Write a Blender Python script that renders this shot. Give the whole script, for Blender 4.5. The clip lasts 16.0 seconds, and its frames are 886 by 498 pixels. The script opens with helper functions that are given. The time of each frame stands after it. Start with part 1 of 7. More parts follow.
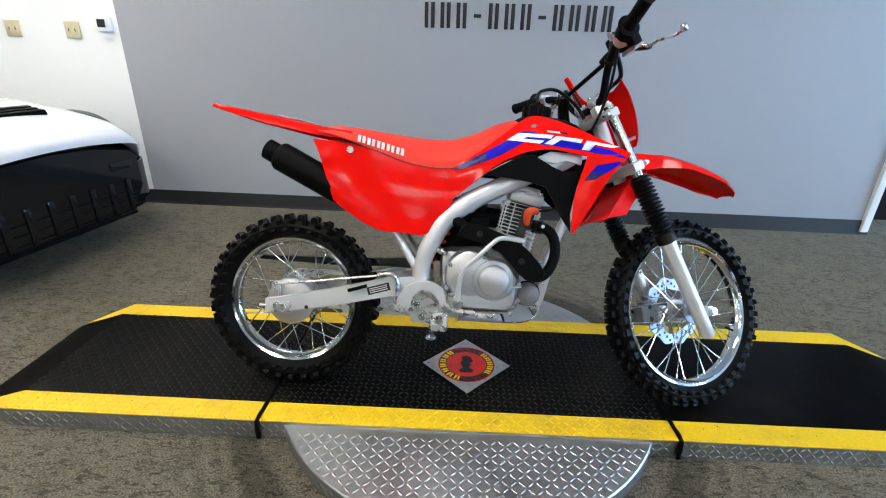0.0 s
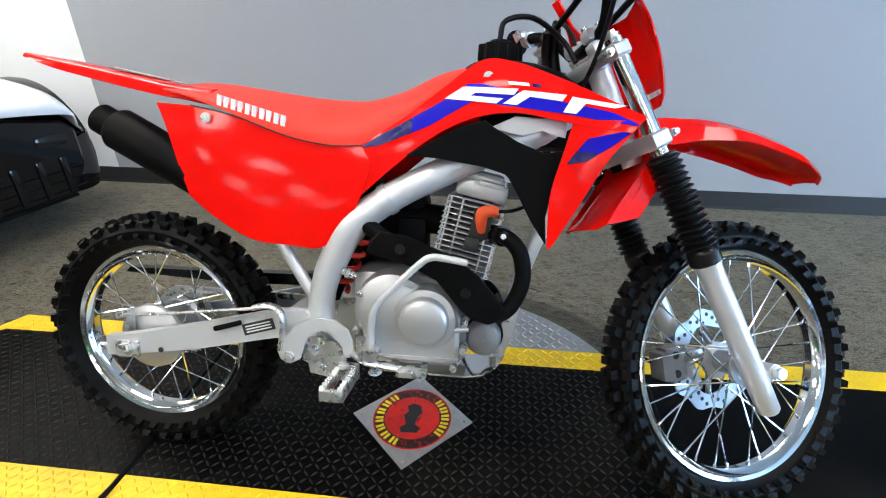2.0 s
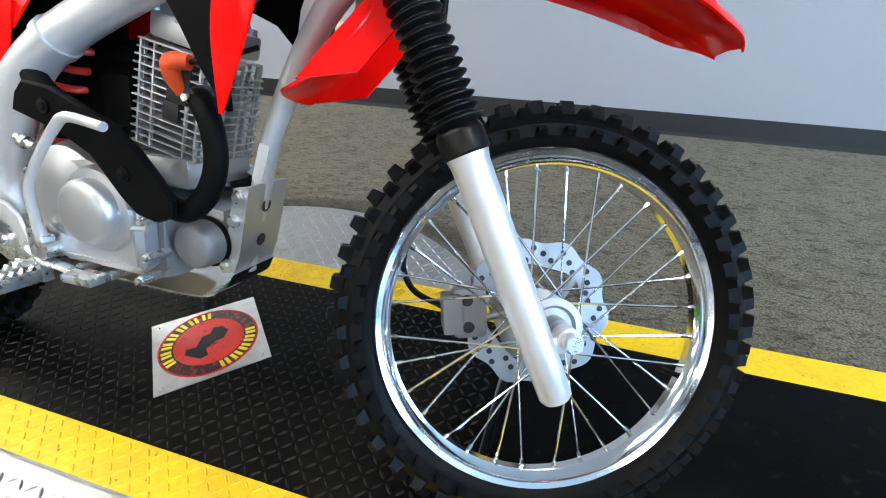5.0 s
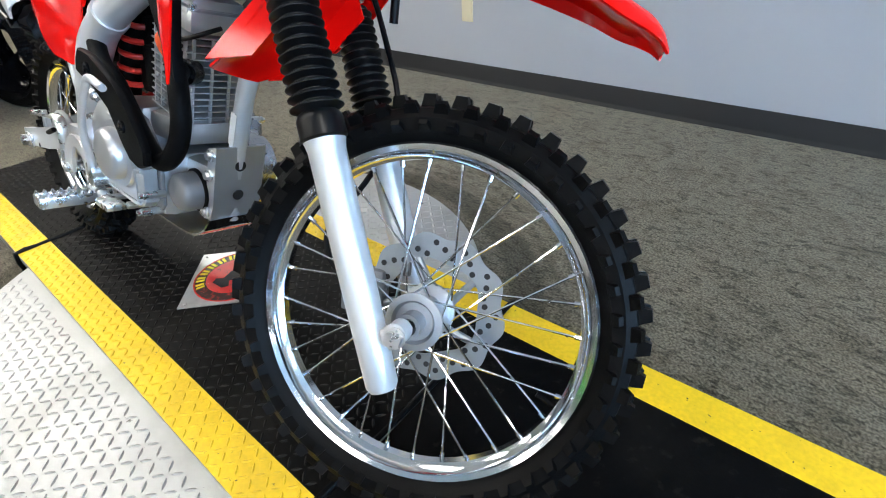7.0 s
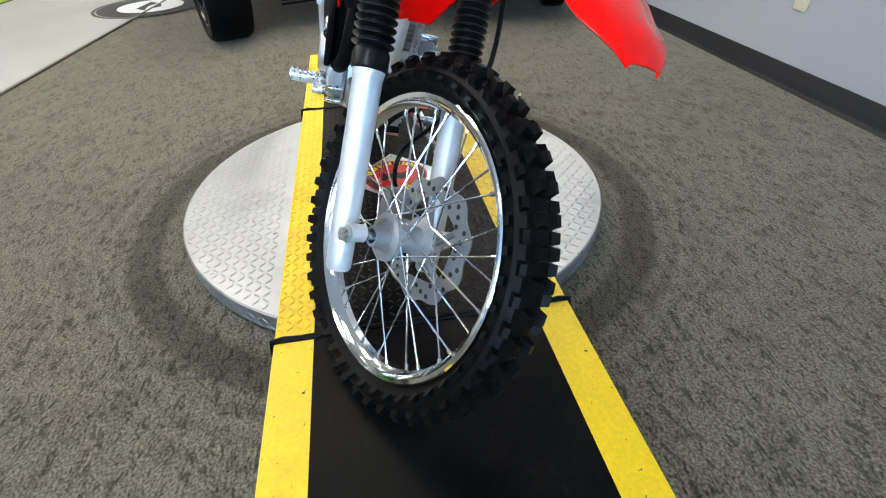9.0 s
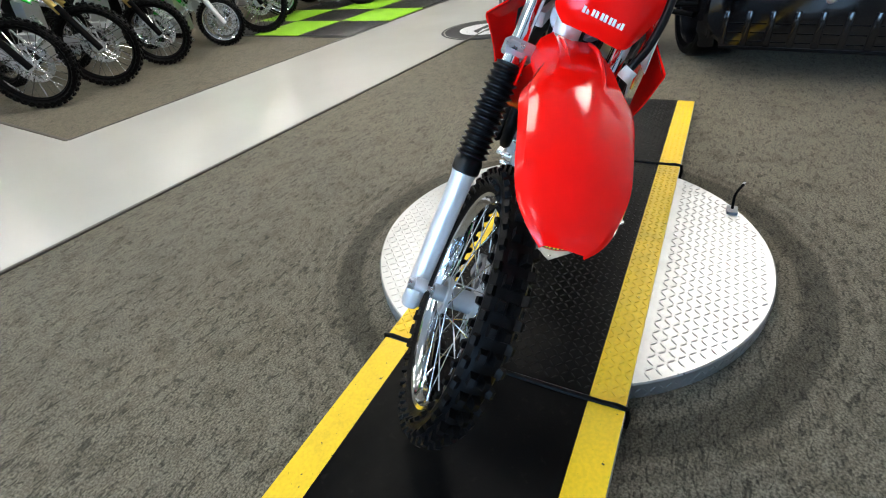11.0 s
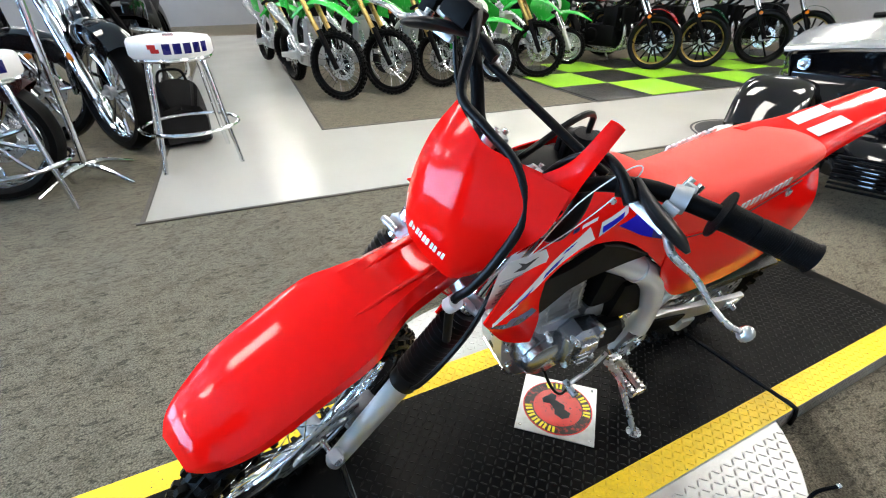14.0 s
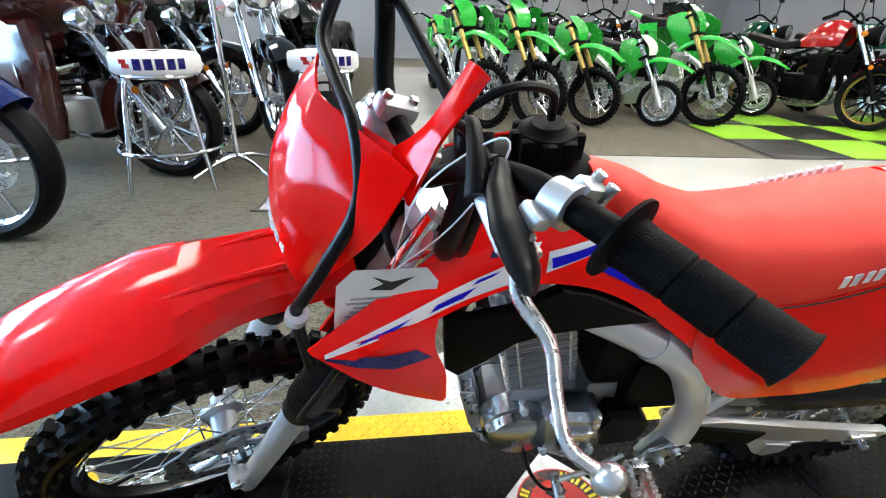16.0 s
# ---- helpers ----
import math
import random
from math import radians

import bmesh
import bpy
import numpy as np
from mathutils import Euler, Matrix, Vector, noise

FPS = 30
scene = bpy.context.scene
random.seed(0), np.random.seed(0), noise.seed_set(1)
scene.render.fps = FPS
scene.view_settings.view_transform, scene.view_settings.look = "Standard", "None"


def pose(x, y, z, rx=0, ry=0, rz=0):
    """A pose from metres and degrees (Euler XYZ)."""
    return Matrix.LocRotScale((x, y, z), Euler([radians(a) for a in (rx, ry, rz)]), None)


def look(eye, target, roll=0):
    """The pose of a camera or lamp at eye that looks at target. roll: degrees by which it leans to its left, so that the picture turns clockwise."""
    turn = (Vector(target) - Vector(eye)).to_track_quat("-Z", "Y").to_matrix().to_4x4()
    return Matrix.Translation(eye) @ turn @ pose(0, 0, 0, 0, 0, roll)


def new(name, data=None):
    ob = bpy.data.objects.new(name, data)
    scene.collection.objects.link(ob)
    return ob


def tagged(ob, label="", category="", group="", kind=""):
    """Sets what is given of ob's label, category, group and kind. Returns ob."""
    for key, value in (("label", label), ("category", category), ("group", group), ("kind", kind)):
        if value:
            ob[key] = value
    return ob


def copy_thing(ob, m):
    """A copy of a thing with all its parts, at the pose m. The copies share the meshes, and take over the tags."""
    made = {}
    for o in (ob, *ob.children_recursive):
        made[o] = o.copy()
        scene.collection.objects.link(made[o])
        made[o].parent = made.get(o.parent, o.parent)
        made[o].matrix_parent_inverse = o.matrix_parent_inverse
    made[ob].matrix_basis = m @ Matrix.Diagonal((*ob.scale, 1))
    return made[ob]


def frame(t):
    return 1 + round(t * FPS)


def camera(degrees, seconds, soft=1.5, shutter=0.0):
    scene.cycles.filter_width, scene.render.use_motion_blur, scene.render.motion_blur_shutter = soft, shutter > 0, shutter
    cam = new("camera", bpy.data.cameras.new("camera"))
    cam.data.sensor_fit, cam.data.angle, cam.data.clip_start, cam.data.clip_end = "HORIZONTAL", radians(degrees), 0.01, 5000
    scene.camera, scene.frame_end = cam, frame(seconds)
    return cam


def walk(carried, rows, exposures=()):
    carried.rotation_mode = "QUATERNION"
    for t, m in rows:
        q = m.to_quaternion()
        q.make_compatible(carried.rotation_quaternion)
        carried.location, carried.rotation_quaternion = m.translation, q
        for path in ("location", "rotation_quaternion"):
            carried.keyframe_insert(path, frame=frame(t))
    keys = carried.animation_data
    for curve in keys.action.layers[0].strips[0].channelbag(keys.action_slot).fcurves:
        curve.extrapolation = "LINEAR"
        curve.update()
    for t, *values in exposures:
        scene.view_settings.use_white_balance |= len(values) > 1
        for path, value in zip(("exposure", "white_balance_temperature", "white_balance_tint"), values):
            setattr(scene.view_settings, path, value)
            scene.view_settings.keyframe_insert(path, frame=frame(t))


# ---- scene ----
cam = camera(86.17, 16.0, soft=1.1)
PATH = [
    (0, (-0.056, -1.455, 1.148), (-0.108, 0.385, 0.367), 1.57),
    (0.5, (-0.028, -1.317, 1.124), (-0.093, 0.507, 0.306), 1.52),
    (1, (0.037, -1.153, 1.091), (-0.062, 0.65, 0.232), 1.27),
    (1.5, (0.123, -1.042, 1.068), (-0.047, 0.743, 0.182), 0.63),
    (2, (0.192, -0.916, 1.043), (-0.014, 0.859, 0.146), -0.27),
    (2.5, (0.251, -0.804, 1.017), (0.014, 0.953, 0.092), -0.6),
    (3, (0.325, -0.715, 0.984), (0.076, 1.012, 0.007), -0.97),
    (3.5, (0.413, -0.668, 0.942), (0.157, 1.03, -0.083), -0.88),
    (4, (0.546, -0.621, 0.893), (0.222, 1.037, -0.178), -0.76),
    (4.5, (0.649, -0.597, 0.862), (0.239, 1.025, -0.233), -0.73),
    (5, (0.741, -0.57, 0.826), (0.224, 1.009, -0.287), -0.89),
    (7.5, (1.175, -0.362, 0.836), (-0.075, 0.653, -0.35), -4.54),
    (8, (1.277, -0.323, 0.839), (-0.13, 0.415, -0.375), -4.74),
    (8.5, (1.359, -0.208, 0.839), (-0.13, 0.298, -0.396), -2.76),
    (11, (1.405, 0.348, 1.051), (0.006, -0.494, -0.104), -7.37),
    (11.5, (1.34, 0.416, 1.114), (0.03, -0.588, -0.015), -7.84),
    (12, (1.257, 0.54, 1.16), (0.04, -0.608, 0.064), -6.38),
    (12.5, (1.167, 0.621, 1.187), (0.077, -0.671, 0.119), -4.87),
    (13, (1.026, 0.661, 1.217), (0.036, -0.732, 0.177), -2.67),
    (13.5, (0.915, 0.682, 1.222), (0.01, -0.778, 0.198), -0.96),
    (14, (0.775, 0.754, 1.223), (-0.005, -0.795, 0.226), -0.1),
    (14.5, (0.675, 0.793, 1.214), (0.056, -0.85, 0.256), 0.88),
    (15, (0.568, 0.761, 1.208), (0.101, -0.952, 0.288), 1.53),
    (15.5, (0.462, 0.722, 1.17), (0.126, -1.037, 0.278), 2),
    (16, (0.381, 0.704, 1.093), (0.166, -1.087, 0.228), 1.47),
]
walk(cam, [(t, look(eye, target, roll)) for t, eye, target, roll in PATH], exposures=[(0, -0.30), (1.5, -0.12), (3, 0.05), (4, 0.16), (4.6, 0.23), (5.2, 0.2), (7.5, 0.07), (8.5, 0.08), (11, -0.05), (12.5, 0.02), (14, 0.35), (16, 0.42)])

# ---- world and large lights ----
world = bpy.data.worlds.new("room_air")
scene.world = world
world.use_nodes = True
world.node_tree.nodes["Background"].inputs[0].default_value = (0.62, 0.72, 0.9, 1)
world.node_tree.nodes["Background"].inputs[1].default_value = 0.03

PANEL_GLOW = 19.5
DAY_GLOW = 15.0


# ---- materials ----
def make(name, colour, rough=0.5, metal=0.0, vary=0.12, scale=30.0, fine=0.0, bump=0.0, bump_scale=200.0, coat=0.0, rough_vary=0.1, per_object=0.0, spec=0.5, spots=None):
    m = bpy.data.materials.new(name)
    m.use_nodes = True
    n, l = m.node_tree.nodes, m.node_tree.links
    b = n["Principled BSDF"]
    tc = n.new("ShaderNodeTexCoord")
    big = n.new("ShaderNodeTexNoise")
    big.inputs["Scale"].default_value, big.inputs["Detail"].default_value = scale, 6
    l.new(tc.outputs["Object"], big.inputs["Vector"])
    small = n.new("ShaderNodeTexNoise")
    small.inputs["Scale"].default_value, small.inputs["Detail"].default_value = bump_scale, 3
    l.new(tc.outputs["Object"], small.inputs["Vector"])
    mix = n.new("ShaderNodeMix")
    mix.data_type = "RGBA"
    mix.inputs[6].default_value = tuple(v * (1 - vary) for v in colour[:3]) + (1,)
    mix.inputs[7].default_value = tuple(min(1, v * (1 + vary)) for v in colour[:3]) + (1,)
    l.new(big.outputs["Fac"], mix.inputs[0])
    last = mix.outputs[2]
    if fine:
        grain = n.new("ShaderNodeMix")
        grain.data_type, grain.blend_type = "RGBA", "MULTIPLY"
        ramp = n.new("ShaderNodeMapRange")
        ramp.inputs[1].default_value, ramp.inputs[2].default_value = 0.35, 0.65
        ramp.inputs[3].default_value, ramp.inputs[4].default_value = 1 - fine, 1 + fine
        l.new(small.outputs["Fac"], ramp.inputs[0])
        grain.inputs[0].default_value = 1
        l.new(last, grain.inputs[6])
        l.new(ramp.outputs[0], grain.inputs[7])
        last = grain.outputs[2]
    for sp_scale, lo, hi, sp_colour in spots or ():
        sp = n.new("ShaderNodeTexNoise")
        sp.inputs["Scale"].default_value, sp.inputs["Detail"].default_value, sp.inputs["Roughness"].default_value = sp_scale, 5, 0.62
        l.new(tc.outputs["Object"], sp.inputs["Vector"])
        cut = n.new("ShaderNodeMapRange")
        cut.inputs[1].default_value, cut.inputs[2].default_value = lo, hi
        l.new(sp.outputs["Fac"], cut.inputs[0])
        worn = n.new("ShaderNodeMix")
        worn.data_type = "RGBA"
        worn.inputs[7].default_value = sp_colour
        l.new(cut.outputs[0], worn.inputs[0])
        l.new(last, worn.inputs[6])
        last = worn.outputs[2]
    if per_object:
        info = n.new("ShaderNodeObjectInfo")
        hsv = n.new("ShaderNodeHueSaturation")
        r2 = n.new("ShaderNodeMapRange")
        r2.inputs[3].default_value, r2.inputs[4].default_value = 1 - per_object, 1 + per_object
        l.new(info.outputs["Random"], r2.inputs[0])
        l.new(r2.outputs[0], hsv.inputs["Value"])
        l.new(last, hsv.inputs["Color"])
        last = hsv.outputs[0]
    l.new(last, b.inputs["Base Color"])
    rr = n.new("ShaderNodeMapRange")
    rr.inputs[3].default_value, rr.inputs[4].default_value = max(0.02, rough - rough_vary), min(1, rough + rough_vary)
    l.new(big.outputs["Fac"], rr.inputs[0])
    l.new(rr.outputs[0], b.inputs["Roughness"])
    b.inputs["Metallic"].default_value = metal
    b.inputs["Coat Weight"].default_value = coat
    b.inputs["Coat Roughness"].default_value = 0.06
    b.inputs["Specular IOR Level"].default_value = spec
    if bump:
        bp = n.new("ShaderNodeBump")
        bp.inputs["Strength"].default_value, bp.inputs["Distance"].default_value = min(1, bump), 0.002
        l.new(small.outputs["Fac"], bp.inputs["Height"])
        l.new(bp.outputs[0], b.inputs["Normal"])
    return m


def glow(name, colour, strength):
    m = bpy.data.materials.new(name)
    m.use_nodes = True
    b = m.node_tree.nodes["Principled BSDF"]
    b.inputs["Base Color"].default_value = (0.8, 0.8, 0.8, 1)
    b.inputs["Emission Color"].default_value = colour
    b.inputs["Emission Strength"].default_value = strength
    return m


RED = make("red_plastic", (0.90, 0.005, 0.003, 1), 0.10, spec=0.24, vary=0.03, scale=6, rough_vary=0.02)
SEAT_RED = make("red_vinyl", (0.93, 0.042, 0.024, 1), 0.5, spec=0.35, vary=0.05, scale=8, bump=0.35, bump_scale=900, rough_vary=0.05)
BLACK = make("black_plastic", (0.0028, 0.0028, 0.0032, 1), 0.5, spec=0.06, vary=0.2, bump=0.2, bump_scale=700)
GLOSS_BLACK = make("gloss_black", (0.004, 0.004, 0.005, 1), 0.24, vary=0.1, spec=0.4)
PIANO_BLACK = make("polished_black_paint", (0.004, 0.004, 0.005, 1), 0.07, vary=0.1, spec=0.5, rough_vary=0.03)
RUBBER = make("tyre_rubber", (0.0022, 0.0022, 0.0025, 1), 0.42, spec=0.10, vary=0.35, scale=18, bump=0.3, bump_scale=500)
BOOT = make("moulded_rubber", (0.004, 0.004, 0.0045, 1), 0.34, spec=0.25, vary=0.1)
GRIP = make("grip_rubber", (0.003, 0.003, 0.0035, 1), 0.5, spec=0.07, vary=0.2, bump=0.7, bump_scale=620)
SILVER = make("silver_paint", (0.66, 0.67, 0.69, 1), 0.34, metal=0.5, vary=0.05, scale=12, bump=0.05, bump_scale=600)
CAST = make("cast_aluminium", (0.52, 0.53, 0.55, 1), 0.36, metal=0.75, vary=0.10, scale=25, bump=0.06, bump_scale=600)
CHROME = make("chrome", (0.74, 0.76, 0.79, 1), 0.10, metal=1.0, vary=0.03, rough_vary=0.04)
STEEL = make("zinc_steel", (0.60, 0.61, 0.62, 1), 0.28, metal=0.9, vary=0.1, scale=60)
BLUE = make("blue_decal", (0.010, 0.007, 0.46, 1), 0.42, vary=0.03, spec=0.08)
NAVY = make("navy_decal", (0.010, 0.009, 0.11, 1), 0.28, vary=0.05, spec=0.3)
WHITE = make("white_decal", (0.80, 0.80, 0.82, 1), 0.3, vary=0.03, coat=0.2)
DARK_CAST = make("rough_cast_alloy", (0.22, 0.22, 0.23, 1), 0.55, metal=0.6, vary=0.2, scale=30, bump=0.3, bump_scale=420)
BARE_ALLOY = make("bare_cast_alloy", (0.40, 0.42, 0.45, 1), 0.24, metal=0.92, vary=0.15, scale=22, bump=0.12, bump_scale=420)
HUB = make("cast_hub_alloy", (0.40, 0.41, 0.43, 1), 0.42, metal=0.8, vary=0.15, scale=30, bump=0.3, bump_scale=420)
ORANGE = make("orange_rubber", (0.80, 0.09, 0.02, 1), 0.55, vary=0.1)
SPRING = make("red_spring", (0.68, 0.03, 0.02, 1), 0.35, vary=0.05)
CABLE = make("cable_black", (0.004, 0.004, 0.005, 1), 0.35, spec=0.16, vary=0.1)
PAPER = make("tag_paper", (0.72, 0.72, 0.70, 1), 0.8, vary=0.05)
INK = make("dark_ink", (0.012, 0.012, 0.014, 1), 0.6, vary=0.1)
ALU_PLATE = make("tread_aluminium", (0.42, 0.43, 0.435, 1), 0.38, metal=0.92, vary=0.14, scale=7, bump=0.12, bump_scale=90, rough_vary=0.12, spots=((44, 0.70, 0.74, (0.06, 0.055, 0.05, 1)), (4, 0.50, 0.80, (0.28, 0.28, 0.275, 1))))
# the broad paler patches paint in the wall's sheen; the small ones are scuffs
MAT_BLACK = make("black_tread_paint", (0.0022, 0.0022, 0.0024, 1), 0.42, spec=0.06, vary=0.3, scale=6, bump=0.15, bump_scale=150, rough_vary=0.12, spots=((3.2, 0.50, 0.78, (0.010, 0.009, 0.0075, 1)), (38, 0.60, 0.74, (0.014, 0.0125, 0.0105, 1))))
YELLOW = make("yellow_paint", (0.84, 0.54, 0.006, 1), 0.5, vary=0.08, scale=14, fine=0.06, bump=0.1, bump_scale=120, spots=((75, 0.665, 0.70, (0.02, 0.018, 0.012, 1)), (5, 0.52, 0.85, (0.50, 0.30, 0.01, 1))))
DISC_STEEL = make("ground_disc_steel", (0.34, 0.37, 0.40, 1), 0.40, metal=0.9, vary=0.12, scale=40)
SIGN_RED = make("sign_red", (0.60, 0.012, 0.008, 1), 0.35, vary=0.35, scale=25, spots=((85, 0.60, 0.66, (0.03, 0.008, 0.006, 1)), (140, 0.70, 0.73, (0.6, 0.45, 0.43, 1))))
SIGN_YEL = make("sign_yellow", (0.90, 0.66, 0.02, 1), 0.45, vary=0.2, scale=60)
WALL_GREY = make("grey_wall_paint", (0.36, 0.365, 0.385, 1), 0.6, vary=0.03, scale=1.5, bump=0.1, bump_scale=260)
WALL_WHITE = make("white_wall_paint", (0.86, 0.86, 0.85, 1), 0.6, vary=0.02, scale=1.5, bump=0.1, bump_scale=260)
BASE_BLACK = make("rubber_baseboard", (0.014, 0.014, 0.015, 1), 0.5, spec=0.25, vary=0.15, scale=6)
WALL_FAR = make("far_wall_paint", (0.30, 0.30, 0.31, 1), 0.6, vary=0.15, scale=1.5, bump=0.1, bump_scale=260)
TREAD_WORN = make("worn_black_tread", (0.008, 0.0074, 0.0066, 1), 0.36, spec=0.17, vary=0.5, scale=9)
PRINT = make("grey_print", (0.30, 0.30, 0.31, 1), 0.7, vary=0.1)
CEIL = make("ceiling_tile", (0.70, 0.70, 0.68, 1), 0.9, vary=0.05, scale=20)
TILE = make("polished_tile", (0.43, 0.42, 0.395, 1), 0.24, vary=0.06, scale=1.3, bump=0.03, bump_scale=30, rough_vary=0.06)
TILE_GREEN = make("green_floor_tile", (0.30, 0.60, 0.03, 1), 0.4, vary=0.06, scale=12, per_object=0.05)
TILE_BLACK = make("black_floor_tile", (0.02, 0.021, 0.021, 1), 0.4, vary=0.2, scale=12, per_object=0.2)
GREEN = make("green_plastic", (0.025, 0.42, 0.045, 1), 0.25, vary=0.05, coat=0.3)
GOLD = make("gold_anodised", (0.55, 0.38, 0.12, 1), 0.3, metal=0.9, vary=0.05)
MAROON = make("maroon_paint", (0.034, 0.006, 0.004, 1), 0.10, vary=0.1, coat=0.6)
DEEP_GREEN = make("deep_green_paint", (0.004, 0.06, 0.03, 1), 0.12, vary=0.1, coat=0.6)
BRIGHT_RED = make("red_tank_paint", (0.42, 0.012, 0.012, 1), 0.15, vary=0.05, coat=0.6)
NAVY_PAINT = make("blue_paint", (0.008, 0.016, 0.10, 1), 0.12, vary=0.1, coat=0.6)
GREY_PAINT = make("silver_grey_paint", (0.36, 0.37, 0.39, 1), 0.22, metal=0.5, vary=0.05, coat=0.5)
WHITE_PAINT = make("white_car_paint", (0.80, 0.80, 0.80, 1), 0.2, vary=0.02, coat=0.5)
CREAM = make("ivory_plastic", (0.62, 0.55, 0.36, 1), 0.4, vary=0.04)
TINT = make("dark_glass", (0.01, 0.011, 0.013, 1), 0.05, vary=0.05)
LAMP_GLASS = make("lamp_lens", (0.55, 0.57, 0.60, 1), 0.10, metal=0.9, vary=0.05)
AMBER = make("amber_lens", (0.6, 0.16, 0.01, 1), 0.15, vary=0.05)
GLOW_PANEL = glow("panel_glow", (1.0, 0.95, 0.865, 1), PANEL_GLOW)
GLOW_DAY = glow("day_glow", (0.36, 0.64, 1.0, 1), DAY_GLOW)


def carpet_material():
    m = make("carpet", (0.145, 0.129, 0.096, 1), 0.95, vary=0.18, scale=1.2, spec=0.1, spots=((9, 0.50, 0.72, (0.095, 0.084, 0.060, 1)),))
    m.node_tree.nodes["Principled BSDF"].inputs["Sheen Weight"].default_value = 0.12
    m.node_tree.nodes["Principled BSDF"].inputs["Sheen Roughness"].default_value = 0.45
    m.node_tree.nodes["Principled BSDF"].inputs["Sheen Tint"].default_value = (1.0, 0.94, 0.82, 1)
    n, l = m.node_tree.nodes, m.node_tree.links
    b = n["Principled BSDF"]
    base = b.inputs["Base Color"].links[0].from_socket
    tc = next(k for k in n if k.bl_idname == "ShaderNodeTexCoord")
    warp = n.new("ShaderNodeMapping")
    warp.inputs["Scale"].default_value = (1.0, 2.2, 1.0)
    l.new(tc.outputs["Object"], warp.inputs[0])
    fl = n.new("ShaderNodeTexNoise")
    fl.inputs["Scale"].default_value, fl.inputs["Detail"].default_value, fl.inputs["Distortion"].default_value = 27, 6, 1.4
    l.new(warp.outputs[0], fl.inputs["Vector"])
    cut = n.new("ShaderNodeMapRange")
    cut.inputs[1].default_value, cut.inputs[2].default_value, cut.inputs[3].default_value, cut.inputs[4].default_value = 0.35, 0.50, 0.40, 1.0
    l.new(fl.outputs["Fac"], cut.inputs[0])
    fib = n.new("ShaderNodeTexNoise")
    fib.inputs["Scale"].default_value, fib.inputs["Detail"].default_value = 170, 4
    l.new(tc.outputs["Object"], fib.inputs["Vector"])
    cut2 = n.new("ShaderNodeMapRange")
    cut2.inputs[1].default_value, cut2.inputs[2].default_value, cut2.inputs[3].default_value, cut2.inputs[4].default_value = 0.36, 0.64, 0.50, 1.42
    l.new(fib.outputs["Fac"], cut2.inputs[0])
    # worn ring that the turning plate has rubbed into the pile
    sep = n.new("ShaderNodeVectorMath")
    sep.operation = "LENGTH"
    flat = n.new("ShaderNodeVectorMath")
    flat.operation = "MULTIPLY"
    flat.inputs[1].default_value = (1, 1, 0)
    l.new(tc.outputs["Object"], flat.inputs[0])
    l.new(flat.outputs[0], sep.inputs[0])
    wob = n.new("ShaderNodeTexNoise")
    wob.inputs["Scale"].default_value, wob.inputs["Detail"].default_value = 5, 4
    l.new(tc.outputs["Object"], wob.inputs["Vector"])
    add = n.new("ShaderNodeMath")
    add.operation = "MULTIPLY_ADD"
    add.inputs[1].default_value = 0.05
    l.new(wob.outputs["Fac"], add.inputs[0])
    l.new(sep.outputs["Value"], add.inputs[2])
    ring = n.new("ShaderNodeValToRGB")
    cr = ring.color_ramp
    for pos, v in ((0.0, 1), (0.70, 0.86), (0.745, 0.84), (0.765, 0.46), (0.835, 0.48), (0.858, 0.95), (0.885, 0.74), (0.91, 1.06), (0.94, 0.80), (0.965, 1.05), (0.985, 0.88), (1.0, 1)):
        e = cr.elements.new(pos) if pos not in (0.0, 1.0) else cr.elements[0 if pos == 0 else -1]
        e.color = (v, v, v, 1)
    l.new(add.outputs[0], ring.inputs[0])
    last = base
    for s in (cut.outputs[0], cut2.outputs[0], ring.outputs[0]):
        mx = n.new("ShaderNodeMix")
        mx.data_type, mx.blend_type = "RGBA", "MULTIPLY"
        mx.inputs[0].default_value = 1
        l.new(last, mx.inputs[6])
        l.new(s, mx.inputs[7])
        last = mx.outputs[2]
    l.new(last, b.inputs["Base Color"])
    bp = n.new("ShaderNodeBump")
    bp.inputs["Strength"].default_value, bp.inputs["Distance"].default_value = 0.8, 0.004
    l.new(fib.outputs["Fac"], bp.inputs["Height"])
    l.new(bp.outputs[0], b.inputs["Normal"])
    return m


CARPET = carpet_material()


# ---- shape helpers: each gives vertices and faces ----
def spline(pts, per=6, closed=False):
    p = np.array(pts, float)
    if len(p) < 3:
        return p
    q = np.vstack([p[-1:], p, p[:2]]) if closed else np.vstack([2 * p[:1] - p[1:2], p, 2 * p[-1:] - p[-2:-1]])
    out = []
    for a, b, c, d in zip(q[:-3], q[1:-2], q[2:-1], q[3:]):
        for s in np.linspace(0, 1, per, endpoint=False):
            out.append(0.5 * (2 * b + (c - a) * s + (2 * a - 5 * b + 4 * c - d) * s**2 + (3 * b - a - 3 * c + d) * s**3))
    if not closed:
        out.append(p[-1])
    return np.array(out)


def moved(g, m):
    v, fc = g
    mm = np.array(m)
    return v @ mm[:3, :3].T + mm[:3, 3], fc


def joined(*gs):
    vs, fs, k = [], [], 0
    for v, fc in gs:
        vs.append(np.asarray(v, float))
        fs += [tuple(i + k for i in q) for q in fc]
        k += len(v)
    return np.vstack(vs), fs


